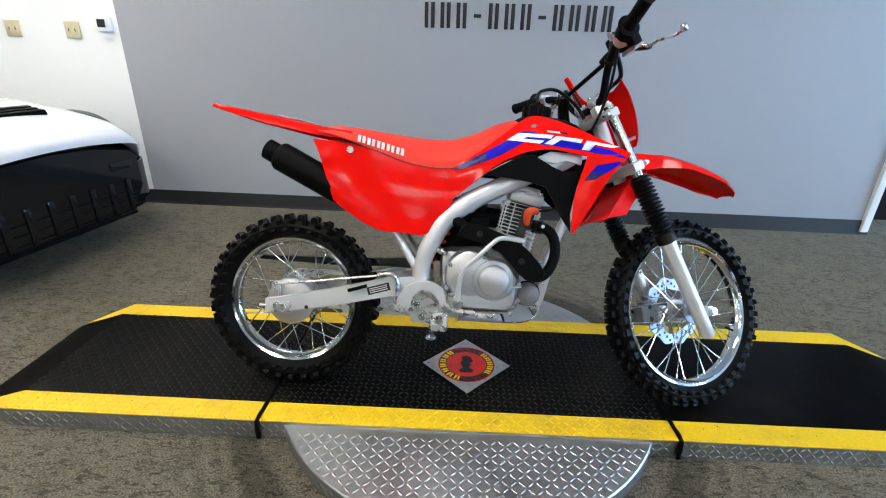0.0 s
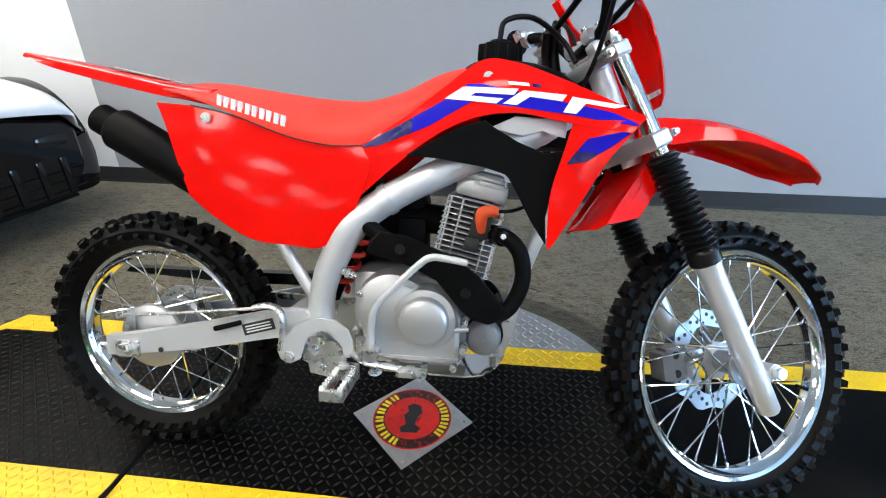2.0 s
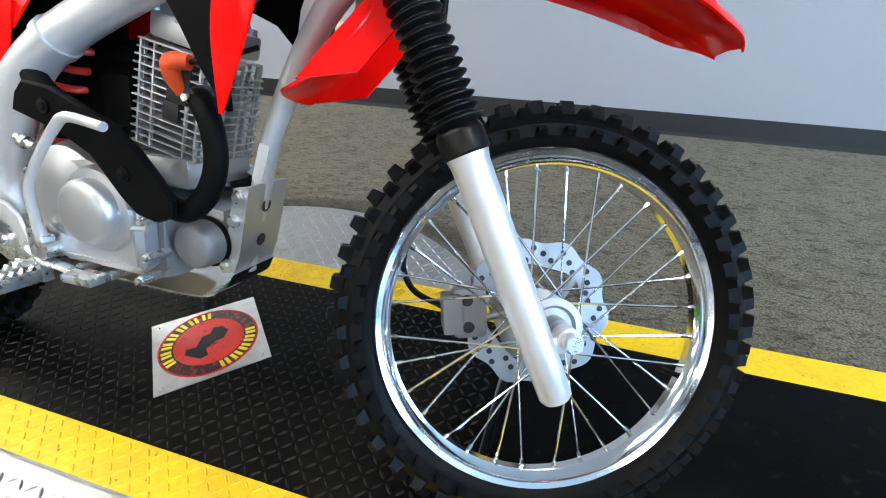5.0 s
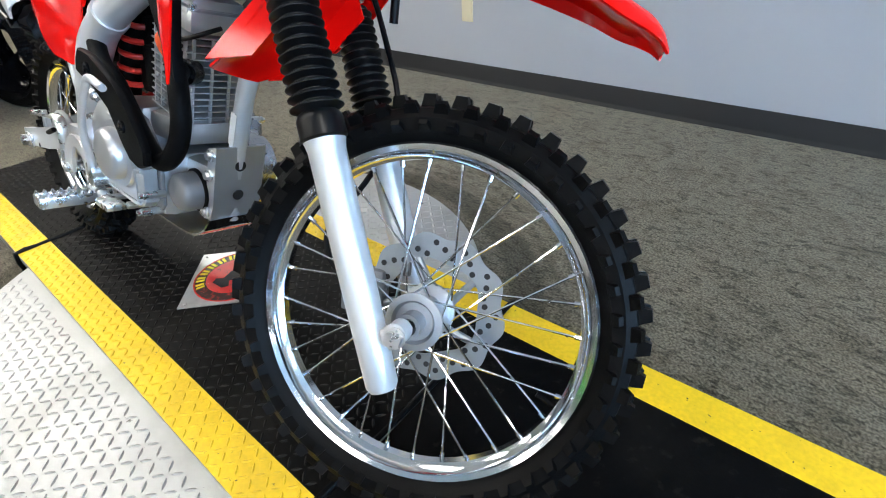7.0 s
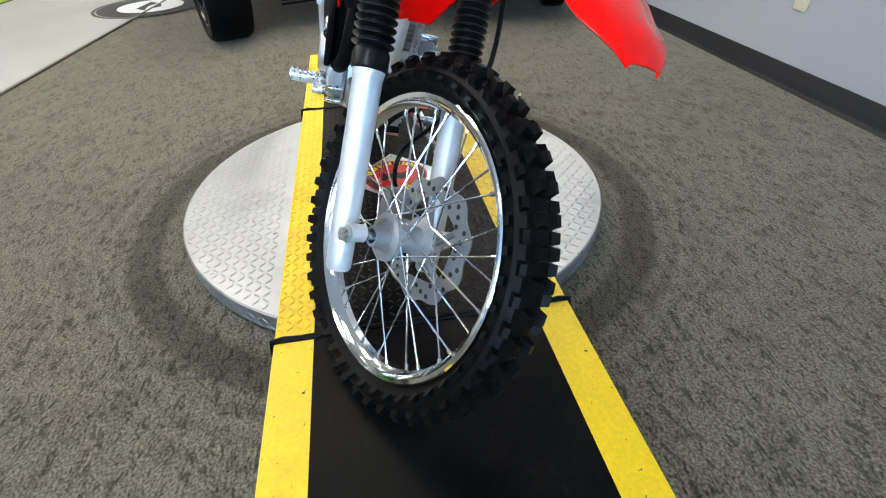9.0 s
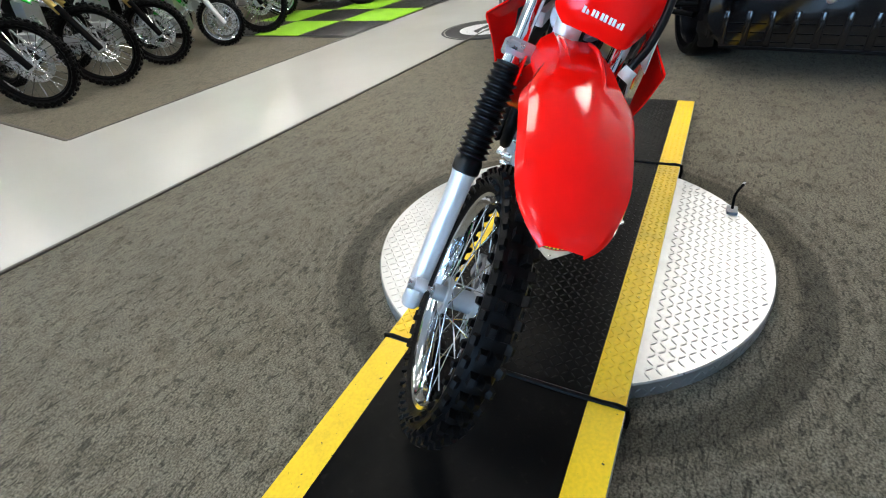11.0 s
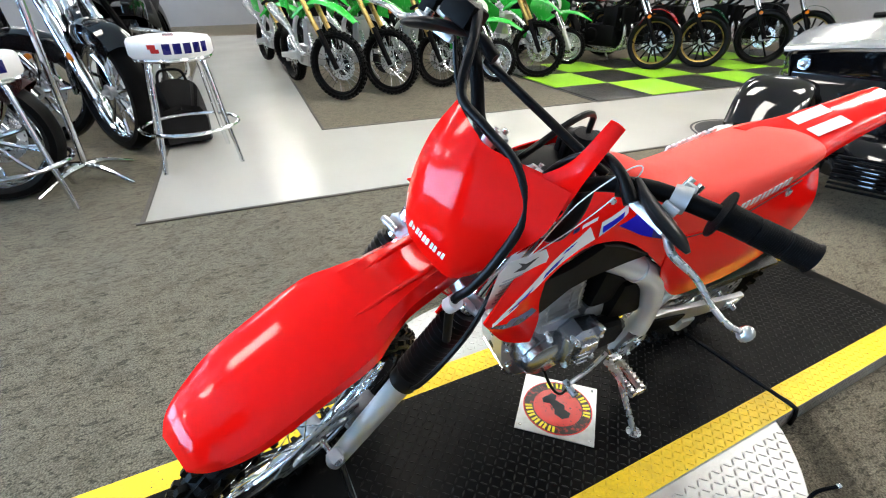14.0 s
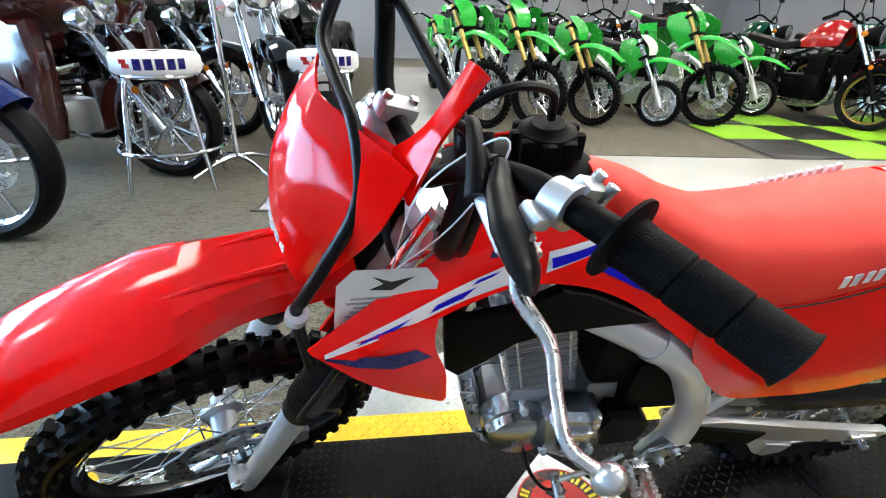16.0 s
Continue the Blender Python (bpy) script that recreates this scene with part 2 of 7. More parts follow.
def box(sx, sy, sz, at=(0, 0, 0), bev=0.0):
    """A box with cut edges."""
    h, c = np.array([sx, sy, sz]) / 2, np.array(at, float)
    b = min(bev, h.min() * 0.9)
    if b <= 0:
        v = np.array([[x, y, z] for x in (-1, 1) for y in (-1, 1) for z in (-1, 1)]) * h + c
        return v, [(0, 1, 3, 2), (4, 6, 7, 5), (0, 4, 5, 1), (2, 3, 7, 6), (0, 2, 6, 4), (1, 5, 7, 3)]
    bm = bmesh.new()
    bmesh.ops.create_cube(bm, size=1)
    for w in bm.verts:
        w.co = Vector((w.co.x * sx, w.co.y * sy, w.co.z * sz))
    bmesh.ops.bevel(bm, geom=bm.edges[:], offset=b, segments=2, affect="EDGES", profile=0.6)
    v = np.array([w.co[:] for w in bm.verts]) + c
    fc = [tuple(w.index for w in q.verts) for q in bm.faces]
    bm.free()
    return v, fc


def tube(pts, r, n=10, per=5, smooth=True, caps=True, flat=1.0, closed=False):
    """A round bar along a path; r may be a list over the given points."""
    p = spline(pts, per, closed) if smooth and len(pts) > 2 else np.array(pts, float)
    rr = np.interp(np.linspace(0, 1, len(p)), np.linspace(0, 1, len(r)), r) if np.ndim(r) else np.full(len(p), r)
    tan = np.gradient(p, axis=0) if not closed else np.roll(p, -1, 0) - np.roll(p, 1, 0)
    tan /= np.linalg.norm(tan, axis=1)[:, None] + 1e-12
    ref = np.array([0, 0, 1.0]) if abs(tan[0][2]) < 0.9 else np.array([0, 1.0, 0])
    side = np.cross(tan[0], ref)
    side /= np.linalg.norm(side)
    a = np.linspace(0, 2 * np.pi, n, endpoint=False)
    rings = []
    for c, t, q in zip(p, tan, rr):
        side = side - t * (side @ t)
        side /= np.linalg.norm(side)
        up = np.cross(side, t)
        rings.append(c + q * (np.cos(a)[:, None] * side + flat * np.sin(a)[:, None] * up))
    v, k = np.vstack(rings), len(p)
    fc = [(i * n + j, i * n + (j + 1) % n, (i + 1) * n + (j + 1) % n, (i + 1) * n + j) for i in range(k - 1) for j in range(n)]
    if closed:
        fc += [((k - 1) * n + j, (k - 1) * n + (j + 1) % n, (j + 1) % n, j) for j in range(n)]
    elif caps:
        fc += [tuple(range(n))[::-1], tuple(range((k - 1) * n, k * n))]
    return v, fc


def turned(profile, n=32, axis="y", closed=False):
    """A profile of (radius, along) turned round an axis."""
    pr = np.array(profile, float)
    a = np.linspace(0, 2 * np.pi, n, endpoint=False)
    k = len(pr)
    v = []
    for t in a:
        for r, h in pr:
            v.append({"y": (r * math.cos(t), h, r * math.sin(t)), "z": (r * math.cos(t), r * math.sin(t), h), "x": (h, r * math.cos(t), r * math.sin(t))}[axis])
    last = k if closed else k - 1
    fc = [(i * k + j, ((i + 1) % n) * k + j, ((i + 1) % n) * k + (j + 1) % k, i * k + (j + 1) % k) for i in range(n) for j in range(last)]
    return np.array(v), fc


def rod(a, b, r, n=12, r2=None):
    return tube([a, b], [r, r if r2 is None else r2], n=n, smooth=False)


def sheet(rows, nu=5, nv=5, thick=0.003, smooth_v=True):
    """A curved sheet through rows of points, with a thickness."""
    rows = np.array(rows, float)
    g = np.array([spline(r, nu) for r in rows])
    g = np.stack([spline(g[:, j], nv) if smooth_v and len(rows) > 2 else g[:, j] for j in range(g.shape[1])], 1)
    a, b = g.shape[:2]
    du, dv = np.gradient(g, axis=1), np.gradient(g, axis=0)
    nrm = np.cross(du, dv)
    nrm /= np.linalg.norm(nrm, axis=2)[:, :, None] + 1e-12
    v = np.vstack([g.reshape(-1, 3), (g - nrm * thick).reshape(-1, 3)])
    o, q = a * b, lambda i, j: i * b + j
    fc = []
    for i in range(a - 1):
        for j in range(b - 1):
            fc.append((q(i, j), q(i, j + 1), q(i + 1, j + 1), q(i + 1, j)))
            fc.append((o + q(i, j), o + q(i + 1, j), o + q(i + 1, j + 1), o + q(i, j + 1)))
    for i in range(a - 1):
        fc += [(q(i, 0), q(i + 1, 0), o + q(i + 1, 0), o + q(i, 0)), (q(i, b - 1), o + q(i, b - 1), o + q(i + 1, b - 1), q(i + 1, b - 1))]
    for j in range(b - 1):
        fc += [(q(0, j), o + q(0, j), o + q(0, j + 1), q(0, j + 1)), (q(a - 1, j), q(a - 1, j + 1), o + q(a - 1, j + 1), o + q(a - 1, j))]
    return v, fc


def slab(outline, lo, hi, axis="y", bev=0.0):
    """A flat outline (two coordinates) with a thickness along an axis, edges cut when bev is given."""
    o = np.array(outline, float)
    area = np.sum(o[:, 0] * np.roll(o[:, 1], -1) - np.roll(o[:, 0], -1) * o[:, 1])
    if area < 0:
        o = o[::-1]
    n = len(o)

    def put(h, pts):
        return [{"y": (x, h, z), "z": (x, z, h), "x": (h, x, z)}[axis] for x, z in pts]

    if bev:
        c = o.mean(0)
        inner = c + (o - c) * (1 - bev / np.abs(o - c).max())
        loops = [put(lo, inner), put(lo + bev, o), put(hi - bev, o), put(hi, inner)]
    else:
        loops = [put(lo, o), put(hi, o)]
    v = np.array([p for lp in loops for p in lp])
    fc = [tuple(range(n))[::-1], tuple(range((len(loops) - 1) * n, len(loops) * n))]
    for k in range(len(loops) - 1):
        fc += [(k * n + j, k * n + (j + 1) % n, (k + 1) * n + (j + 1) % n, (k + 1) * n + j) for j in range(n)]
    return v, fc


def ball(r, at=(0, 0, 0), n=16, squash=(1, 1, 1)):
    pr = [(r * math.sin(t), -r * math.cos(t)) for t in np.linspace(0.02, math.pi - 0.02, n // 2 + 1)]
    v, fc = turned(pr, n, "z")
    return v * np.array(squash) + np.array(at), fc


def mirror(g):
    v, fc = g
    return v * np.array([1, -1, 1]), [tuple(q)[::-1] for q in fc]


def mesh_of(name, g, material, sharp=38):
    v, fc = g
    me = bpy.data.meshes.new(name)
    me.from_pydata([tuple(p) for p in v], [], fc)
    bm = bmesh.new()
    bm.from_mesh(me)
    bmesh.ops.recalc_face_normals(bm, faces=bm.faces[:])
    bm.to_mesh(me)
    bm.free()
    me.materials.append(material)
    me.polygons.foreach_set("use_smooth", [True] * len(me.polygons))
    me.set_sharp_from_angle(angle=radians(sharp))
    me.update()
    return me


def thing(name, label, category, m=None, group="", kind=""):
    ob = new(name)
    ob.empty_display_size = 0.1
    if m is not None:
        ob.matrix_world = m
    return tagged(ob, label, category, group, kind)


def part(name, g, material, parent, label="", sharp=38):
    ob = new(name, mesh_of(name, g, material, sharp))
    ob.parent = parent
    return tagged(ob, label)


def single(name, g, material, label, category, group="", kind="", m=None, sharp=38):
    ob = new(name, mesh_of(name, g, material, sharp))
    if m is not None:
        ob.matrix_world = m
    return tagged(ob, label, category, group, kind)


def setting(name, g, material, label, category, sharp=38):
    return single(name, g, material, label, category, kind="structure", sharp=sharp)


# ---- the room ----
SKEW = radians(-1.51)  # the building's own axes, against the turntable's
ROOM = Matrix.Rotation(SKEW, 4, "Z")


def in_room(g, m=None):
    return moved(g, ROOM if m is None else ROOM @ m)


WALL_Y = 1.898
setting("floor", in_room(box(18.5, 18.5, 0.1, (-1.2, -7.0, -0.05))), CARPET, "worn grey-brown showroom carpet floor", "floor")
setting("wall_north", in_room(box(5.18, 0.12, 3.4, (0.17, WALL_Y + 0.06, 1.7))), WALL_GREY, "flat mid-grey painted showroom wall", "wall")
setting("wall_north_white", in_room(box(7.9, 0.12, 3.4, (-6.37, WALL_Y + 0.062, 1.7))), WALL_WHITE, "plain white painted wall beside the grey one", "wall")
setting("wall_return", in_room(box(0.12, 0.9, 3.4, (2.82, WALL_Y + 0.575, 1.7))), WALL_WHITE, "white painted wall end at the corner", "wall")
setting("trim", in_room(box(0.05, 0.05, 3.38, (2.785, WALL_Y - 0.003, 1.71), 0.006)), WALL_WHITE, "white corner trim", "trim")
prof = [(0, 0), (-0.018, 0.0), (-0.012, 0.012), (-0.007, 0.02), (-0.006, 0.098), (-0.003, 0.102), (0, 0.102)]
bb_v, bb_f = slab(prof, -10.4, 2.82, "x")
setting("baseboard", in_room((bb_v + np.array([0, WALL_Y - 0.001, 0]), bb_f)), BASE_BLACK, "black rubber cove baseboard", "baseboard")
setting("wall_south", in_room(box(18.6, 0.15, 3.4, (-1.2, -15.9, 1.7))), WALL_FAR, "far grey showroom wall", "wall")
setting("wall_west", in_room(box(0.15, 18.0, 3.4, (-10.4, -6.9, 1.7))), WALL_FAR, "grey end wall of the showroom", "wall")
# window wall towards the street
we = joined(box(0.15, 18.0, 0.45, (7.9, -6.9, 0.225)), box(0.15, 18.0, 0.55, (7.9, -6.9, 3.125)), *[box(0.15, 0.25, 2.4, (7.9, y, 1.65)) for y in (-9.0, -5.6, -2.2, 1.2, 2.0)], box(0.15, 6.4, 2.4, (7.9, -12.7, 1.65)))
setting("wall_east", in_room(we), WALL_WHITE, "window wall with posts towards the street", "wall")
setting("backdrop", in_room(box(0.05, 18.0, 2.6, (8.4, -6.9, 1.7))), GLOW_DAY, "bright daylight outside the showroom windows", "daylight")
setting("ceiling", in_room(box(18.6, 18.6, 0.1, (-1.2, -7.0, 3.45))), CEIL, "white showroom ceiling", "ceiling")

lamp = thing("ceiling_light", "lit white rectangular ceiling panel light, placed out of view", "ceiling light", group="ceiling lights")
part("frame", joined(box(1.24, 0.02, 0.04, (0, 0.31, -0.02)), box(1.24, 0.02, 0.04, (0, -0.31, -0.02)), box(0.02, 0.64, 0.04, (0.61, 0, -0.02)), box(0.02, 0.64, 0.04, (-0.61, 0, -0.02))), WHITE, lamp)
part("diffuser", box(1.2, 0.6, 0.012, (0, 0, -0.018)), GLOW_PANEL, lamp, "glowing white diffuser")
# last four are added fill panels, unseen, to brighten the white wall and carpet
spots = [(x, y) for x in (-7.6, -4.2, -0.8, 2.6, 6.0) for y in (-0.9, -4.0, -7.1, -10.2, -13.4)] + [(-2.5, -2.45), (-2.5, 1.0), (-4.2, 1.0), (-5.9, 1.0)]
lamp.matrix_world = ROOM @ pose(*spots[0], 3.4)
for x, y in spots[1:]:
    copy_thing(lamp, ROOM @ pose(x, y, 3.4))

# ---- polished lane let into the carpet, with worn metal edge strips ----
J = (-0.19, -3.60)  # inner corner of the crossing
LANE = Matrix.Translation((J[0], J[1], 0)) @ Matrix.Rotation(radians(-5.2), 4, "Z")


def lane(g):
    return moved(g, LANE)


floor_lane = setting("floor_lane", lane(joined(box(9.6, 1.54, 0.004, (-3.525, 0.77, 0.002)), box(1.26, 9.0, 0.0041, (0.64, -4.5, 0.002)))), TILE, "polished pale stone lane through the carpet", "floor")
edges = joined(box(9.62, 0.024, 0.010, (-3.505, 1.55, 0.005), 0.003), box(8.3, 0.024, 0.010, (-4.16, -0.003, 0.005), 0.003), box(0.026, 9.0, 0.0104, (0.0, -4.5, 0.0052), 0.003), box(0.026, 10.55, 0.0104, (1.275, -3.725, 0.0052), 0.003))
setting("trim_lane", lane(edges), make("edge_strip", (0.09, 0.08, 0.068, 1), 0.55, metal=0.3, vary=0.3, scale=30), "worn dark metal strip along the carpet edge", "trim")
medal = thing("floor_medallion", "round black and white floor decal on pale tiles", "floor decal", m=pose(-3.55, -1.78, 0.0045), kind="structure")
part("ring", turned([(0.42, 0.0), (0.42, 0.002), (0.27, 0.002), (0.27, 0.0)], 48, "z"), INK, medal)
part("field", turned([(0.265, 0.0), (0.265, 0.0025), (0.001, 0.0025)], 48, "z"), WHITE, medal)
part("rim_line", turned([(0.46, 0.0), (0.46, 0.002), (0.44, 0.002), (0.44, 0.0)], 48, "z"), INK, medal)
part("emblem", joined(slab([(-0.18, -0.05), (0.1, -0.09), (0.19, 0.0), (0.02, -0.02), (-0.1, 0.03)], 0.0026, 0.004, "z"), slab([(-0.08, 0.06), (0.12, 0.04), (0.05, 0.1)], 0.0026, 0.004, "z")), INK, medal)

# ---- turntable with its track and two ramps ----
H = 0.068


def lugs(inside, x0, x1, y0, y1, place, pitch=0.0205, long=0.0105, wide=0.0028, high=0.0016):
    """Raised lozenges of tread plate over a rectangle, where inside(x, y) holds; place(x, y, h) lays them on the surface."""
    vs, fs, k = [], [], 0
    for i in range(int((x1 - x0) / pitch)):
        for j in range(int((y1 - y0) / pitch)):
            x, y = x0 + (i + 0.5) * pitch, y0 + (j + 0.5) * pitch
            if not inside(x, y):
                continue
            a = math.pi / 4 if (i + j) % 2 else -math.pi / 4
            c, s = math.cos(a), math.sin(a)
            for u, w, h in ((-long, 0, 0), (-long * 0.4, -wide, 0), (long * 0.4, -wide, 0), (long, 0, 0), (long * 0.4, wide, 0), (-long * 0.4, wide, 0), (-long * 0.6, 0, high), (long * 0.6, 0, high)):
                vs.append(place(x + u * c - w * s, y + u * s + w * c, h))
            fs += [tuple(k + q for q in t) for t in ((0, 1, 6), (1, 2, 7, 6), (2, 3, 7), (3, 4, 7), (4, 5, 6, 7), (5, 0, 6))]
            k += 8
    return np.array(vs), fs


def flat_at(z):
    return lambda x, y, h: (x, y, z + h)


SX, SY, SI = 0.645, 0.331, 0.246  # track half length, half width, inner edge of the yellow stripes
turntable = thing("turntable", "round aluminium tread-plate turntable with a black track across it", "turntable")
disc = part("disc", joined(turned([(0.61, 0.0), (0.657, 0.003), (0.657, 0.053), (0.653, 0.057), (0.001, 0.0571)], 96, "z")), ALU_PLATE, turntable, "bare aluminium tread-plate disc")
tagged(part("tread", lugs(lambda x, y: math.hypot(x, y) < 0.643 and abs(y) > SY + 0.012, -0.66, 0.66, -0.66, 0.66, flat_at(0.057), pitch=0.0235, long=0.0118, wide=0.0034, high=0.0018), ALU_PLATE, turntable), kind="stuff")
tagged(part("edge_tread", lugs(lambda x, y: True, -math.pi * 0.657, math.pi * 0.657, 0.0, 0.055, lambda x, y, h: ((0.657 + h) * math.cos(x / 0.657), (0.657 + h) * math.sin(x / 0.657), y)), ALU_PLATE, turntable), kind="stuff")
part("track", box(2 * SX, 2 * SY, H - 0.002, (0, 0, (H - 0.002) / 2), 0.004), ALU_PLATE, turntable, "tread-plate track box")
part("track_paint", slab([(-SX + 0.003, -SI), (SX - 0.003, -SI), (SX - 0.003, SI), (-SX + 0.003, SI)], H - 0.0021, H, "z"), MAT_BLACK, turntable, "worn black painted tread plate with pale sheen painted in")
for s in (-1, 1):
    part("yellow_stripe", slab([(-SX, s * SI), (SX, s * SI), (SX, s * (SY - 0.001)), (-SX, s * (SY - 0.001))], H - 0.0021, H + 0.0003, "z"), YELLOW, turntable, "scuffed yellow painted edge stripe")
    tagged(part("stripe_tread", lugs(lambda x, y: True, -SX + 0.004, SX - 0.004, *sorted((s * SI, s * SY)), flat_at(H), high=0.0024), YELLOW, turntable), kind="stuff")
    tagged(part("side_tread", lugs(lambda x, y: abs(x) > 0.56, -SX, SX, 0.0, 0.066, lambda x, y, h, s=s: (x, s * (SY + h), y)), ALU_PLATE, turntable), kind="stuff")
tagged(part("track_tread", lugs(lambda x, y: abs(x) + abs(y) > 0.17, -SX + 0.004, SX - 0.004, -SI, SI, flat_at(H)), TREAD_WORN, turntable), kind="stuff")


def ramp(name, sgn, label, X1, treaded=True):
    ob = thing(name, label, "ramp")
    X0, X2, T = 0.659, X1 + 0.19, 0.004

    def top(x):
        return H if x <= X1 else H + (T - H) * (x - X1) / (X2 - X1)

    def hull(y1, y2, lift, a=X0, b=X1, c=X2):
        pts = [(a, y1), (b, y1), (c, y2)]
        return [(sgn * x, y, top(x) + lift) for x, y in pts]

    up = [(sgn * x, y, top(x) - 0.002) for x, y in ((X0, -SY), (X1, -SY), (X2, -0.25), (X2, 0.25), (X1, SY), (X0, SY))]
    v = np.array(up + [(x, y, 0.0) for x, y, z in up])
    fc = [(0, 1, 4, 5), (1, 2, 3, 4), (6, 7, 8, 9, 10, 11)] + [(i, (i + 1) % 6, 6 + (i + 1) % 6, 6 + i) for i in range(6)]
    part("body", (v, fc), ALU_PLATE, ob, "tread-plate ramp body")
    q = [(sgn * x, y, top(x)) for x, y in ((X0, -SI), (X1, -SI), (X2, -0.242), (X2, 0.242), (X1, SI), (X0, SI))]
    q += [(x, y, z - 0.0021) for x, y, z in q]
    part("deck_paint", (np.array(q), [(0, 1, 4, 5), (1, 2, 3, 4)] + [(i, (i + 1) % 6, 6 + (i + 1) % 6, 6 + i) for i in range(6)]), MAT_BLACK, ob, "worn black painted tread plate with pale sheen painted in")
    for s in (-1, 1):
        e = [(sgn * x, s * y, top(x) + 0.0003) for x, y in ((X0, SI), (X1, SI), (X2 - 0.02, 0.246), (X2 - 0.02, 0.257), (X1, SY - 0.001), (X0, SY - 0.001))]
        e += [(x, y, z - 0.0024) for x, y, z in e]
        part("yellow_stripe", (np.array(e), [(0, 1, 4, 5), (1, 2, 3, 4)] + [(i, (i + 1) % 6, 6 + (i + 1) % 6, 6 + i) for i in range(6)]), YELLOW, ob, "scuffed yellow painted edge stripe")
        if treaded:
            tagged(part("stripe_tread", lugs(lambda x, y: True, *sorted((sgn * X0, sgn * X1)), *sorted((s * SI, s * SY)), flat_at(H), high=0.0020), YELLOW, ob), kind="stuff")
        tagged(part("side_tread", lugs(lambda x, y: True, *sorted((sgn * X0, sgn * X1)), 0.0, 0.066, lambda x, y, h, s=s: (x, s * (SY + h), y)), ALU_PLATE, ob), kind="stuff")
    if treaded:
        tagged(part("deck_tread", lugs(lambda x, y: True, *sorted((sgn * X0, sgn * X1)), -SI, SI, flat_at(H)), TREAD_WORN, ob), kind="stuff")
    # rubber strip that closes the joint
    y = np.linspace(-SY - 0.004, SY + 0.004, 13)
    pts = [(sgn * (0.652 + 0.003 * math.sin(9 * b)), b, H + 0.001) for b in y]
    pts = [(pts[0][0], pts[0][1] - 0.002, 0.004)] + pts + [(pts[-1][0], pts[-1][1] + 0.002, 0.004)]
    part("joint_strip", tube(pts, 0.0065, n=8, per=2), RUBBER, ob, "black rubber joint strip")
    return ob


ramp("ramp", -1, "black ramp with yellow edges behind the turntable", 1.465)
ramp("ramp", 1, "smooth black ramp with yellow edges before the turntable", 1.56, False)

# ---- emblem plate on the track ----
badge = thing("emblem_plate", "diamond-shaped metal plate with a red round emblem", "floor plate", m=pose(0.001, -0.001, H + 0.0015, 0, 0, 0.5) @ Matrix.Scale(1.06, 4))
part("plate", slab([(0.152, 0), (0, 0.152), (-0.152, 0), (0, -0.152)], 0, 0.002, "z"), make("engraved_aluminium", (0.50, 0.51, 0.52, 1), 0.4, metal=0.85, vary=0.3, scale=45), badge, "scuffed bare aluminium")
part("dark_ring", turned([(0.098, 0.002), (0.098, 0.0026), (0.001, 0.0026)], 48, "z"), make("worn_emblem_print", (0.020, 0.006, 0.005, 1), 0.4, vary=0.5, scale=40, spots=((70, 0.52, 0.62, (0.30, 0.010, 0.008, 1)), (130, 0.66, 0.70, (0.55, 0.55, 0.55, 1)))), badge, "worn dark red and black ring")
part("red_field", turned([(0.069, 0.0026), (0.069, 0.003), (0.001, 0.003)], 48, "z"), SIGN_RED, badge, "worn red round field")
part("outer_ring", turned([(0.0985, 0.002), (0.0985, 0.0030), (0.0955, 0.0030), (0.0955, 0.002)], 48, "z"), SIGN_RED, badge)
for count, mid_angle, step in ((7, radians(190), 0.33), (5, radians(5), 0.30)):
    for k in range(count):
        a0 = mid_angle + (k - (count - 1) / 2) * step
        for a1 in (a0 - 0.068, a0 + 0.068):
            seg = [(0.073 * math.cos(a1 + d), 0.073 * math.sin(a1 + d)) for d in (-0.050, 0.042)] + [(0.0925 * math.cos(a1 + d), 0.0925 * math.sin(a1 + d)) for d in (0.040, -0.036)]
            part("yellow_mark", slab(seg, 0.0026, 0.0034, "z"), SIGN_YEL, badge)
part("dark_mark", joined(slab([(-0.020, -0.050), (0.018, -0.048), (0.026, -0.034), (0.010, -0.022), (0.014, 0.004), (0.024, 0.016), (0.016, 0.040), (-0.002, 0.046), (-0.018, 0.036), (-0.012, 0.018), (-0.022, 0.004), (-0.012, -0.024), (-0.026, -0.036)], 0.003, 0.0035, "z")), INK, badge, "dark emblem shape")
for x, y in ((0.132, 0), (-0.132, 0), (0, 0.132), (0, -0.132)):
    part("screw", moved(turned([(0.004, 0), (0.004, 0.0012), (0.0005, 0.0018)], 10, "z"), Matrix.Translation((x, y, 0.002))), STEEL, badge)
pin = thing("lock_pin", "bent dark steel locking pin standing on the turntable edge", "lock pin")
part("stem", tube([(-0.345, 0.530, 0.057), (-0.355, 0.528, 0.085), (-0.375, 0.530, 0.115), (-0.414, 0.551, 0.139)], 0.0048, n=8), BLACK, pin)
part("tip", ball(0.007, (-0.414, 0.551, 0.139), 10), STEEL, pin)
part("foot", box(0.05, 0.035, 0.012, (-0.345, 0.530, 0.063), 0.003), DARK_CAST, pin)


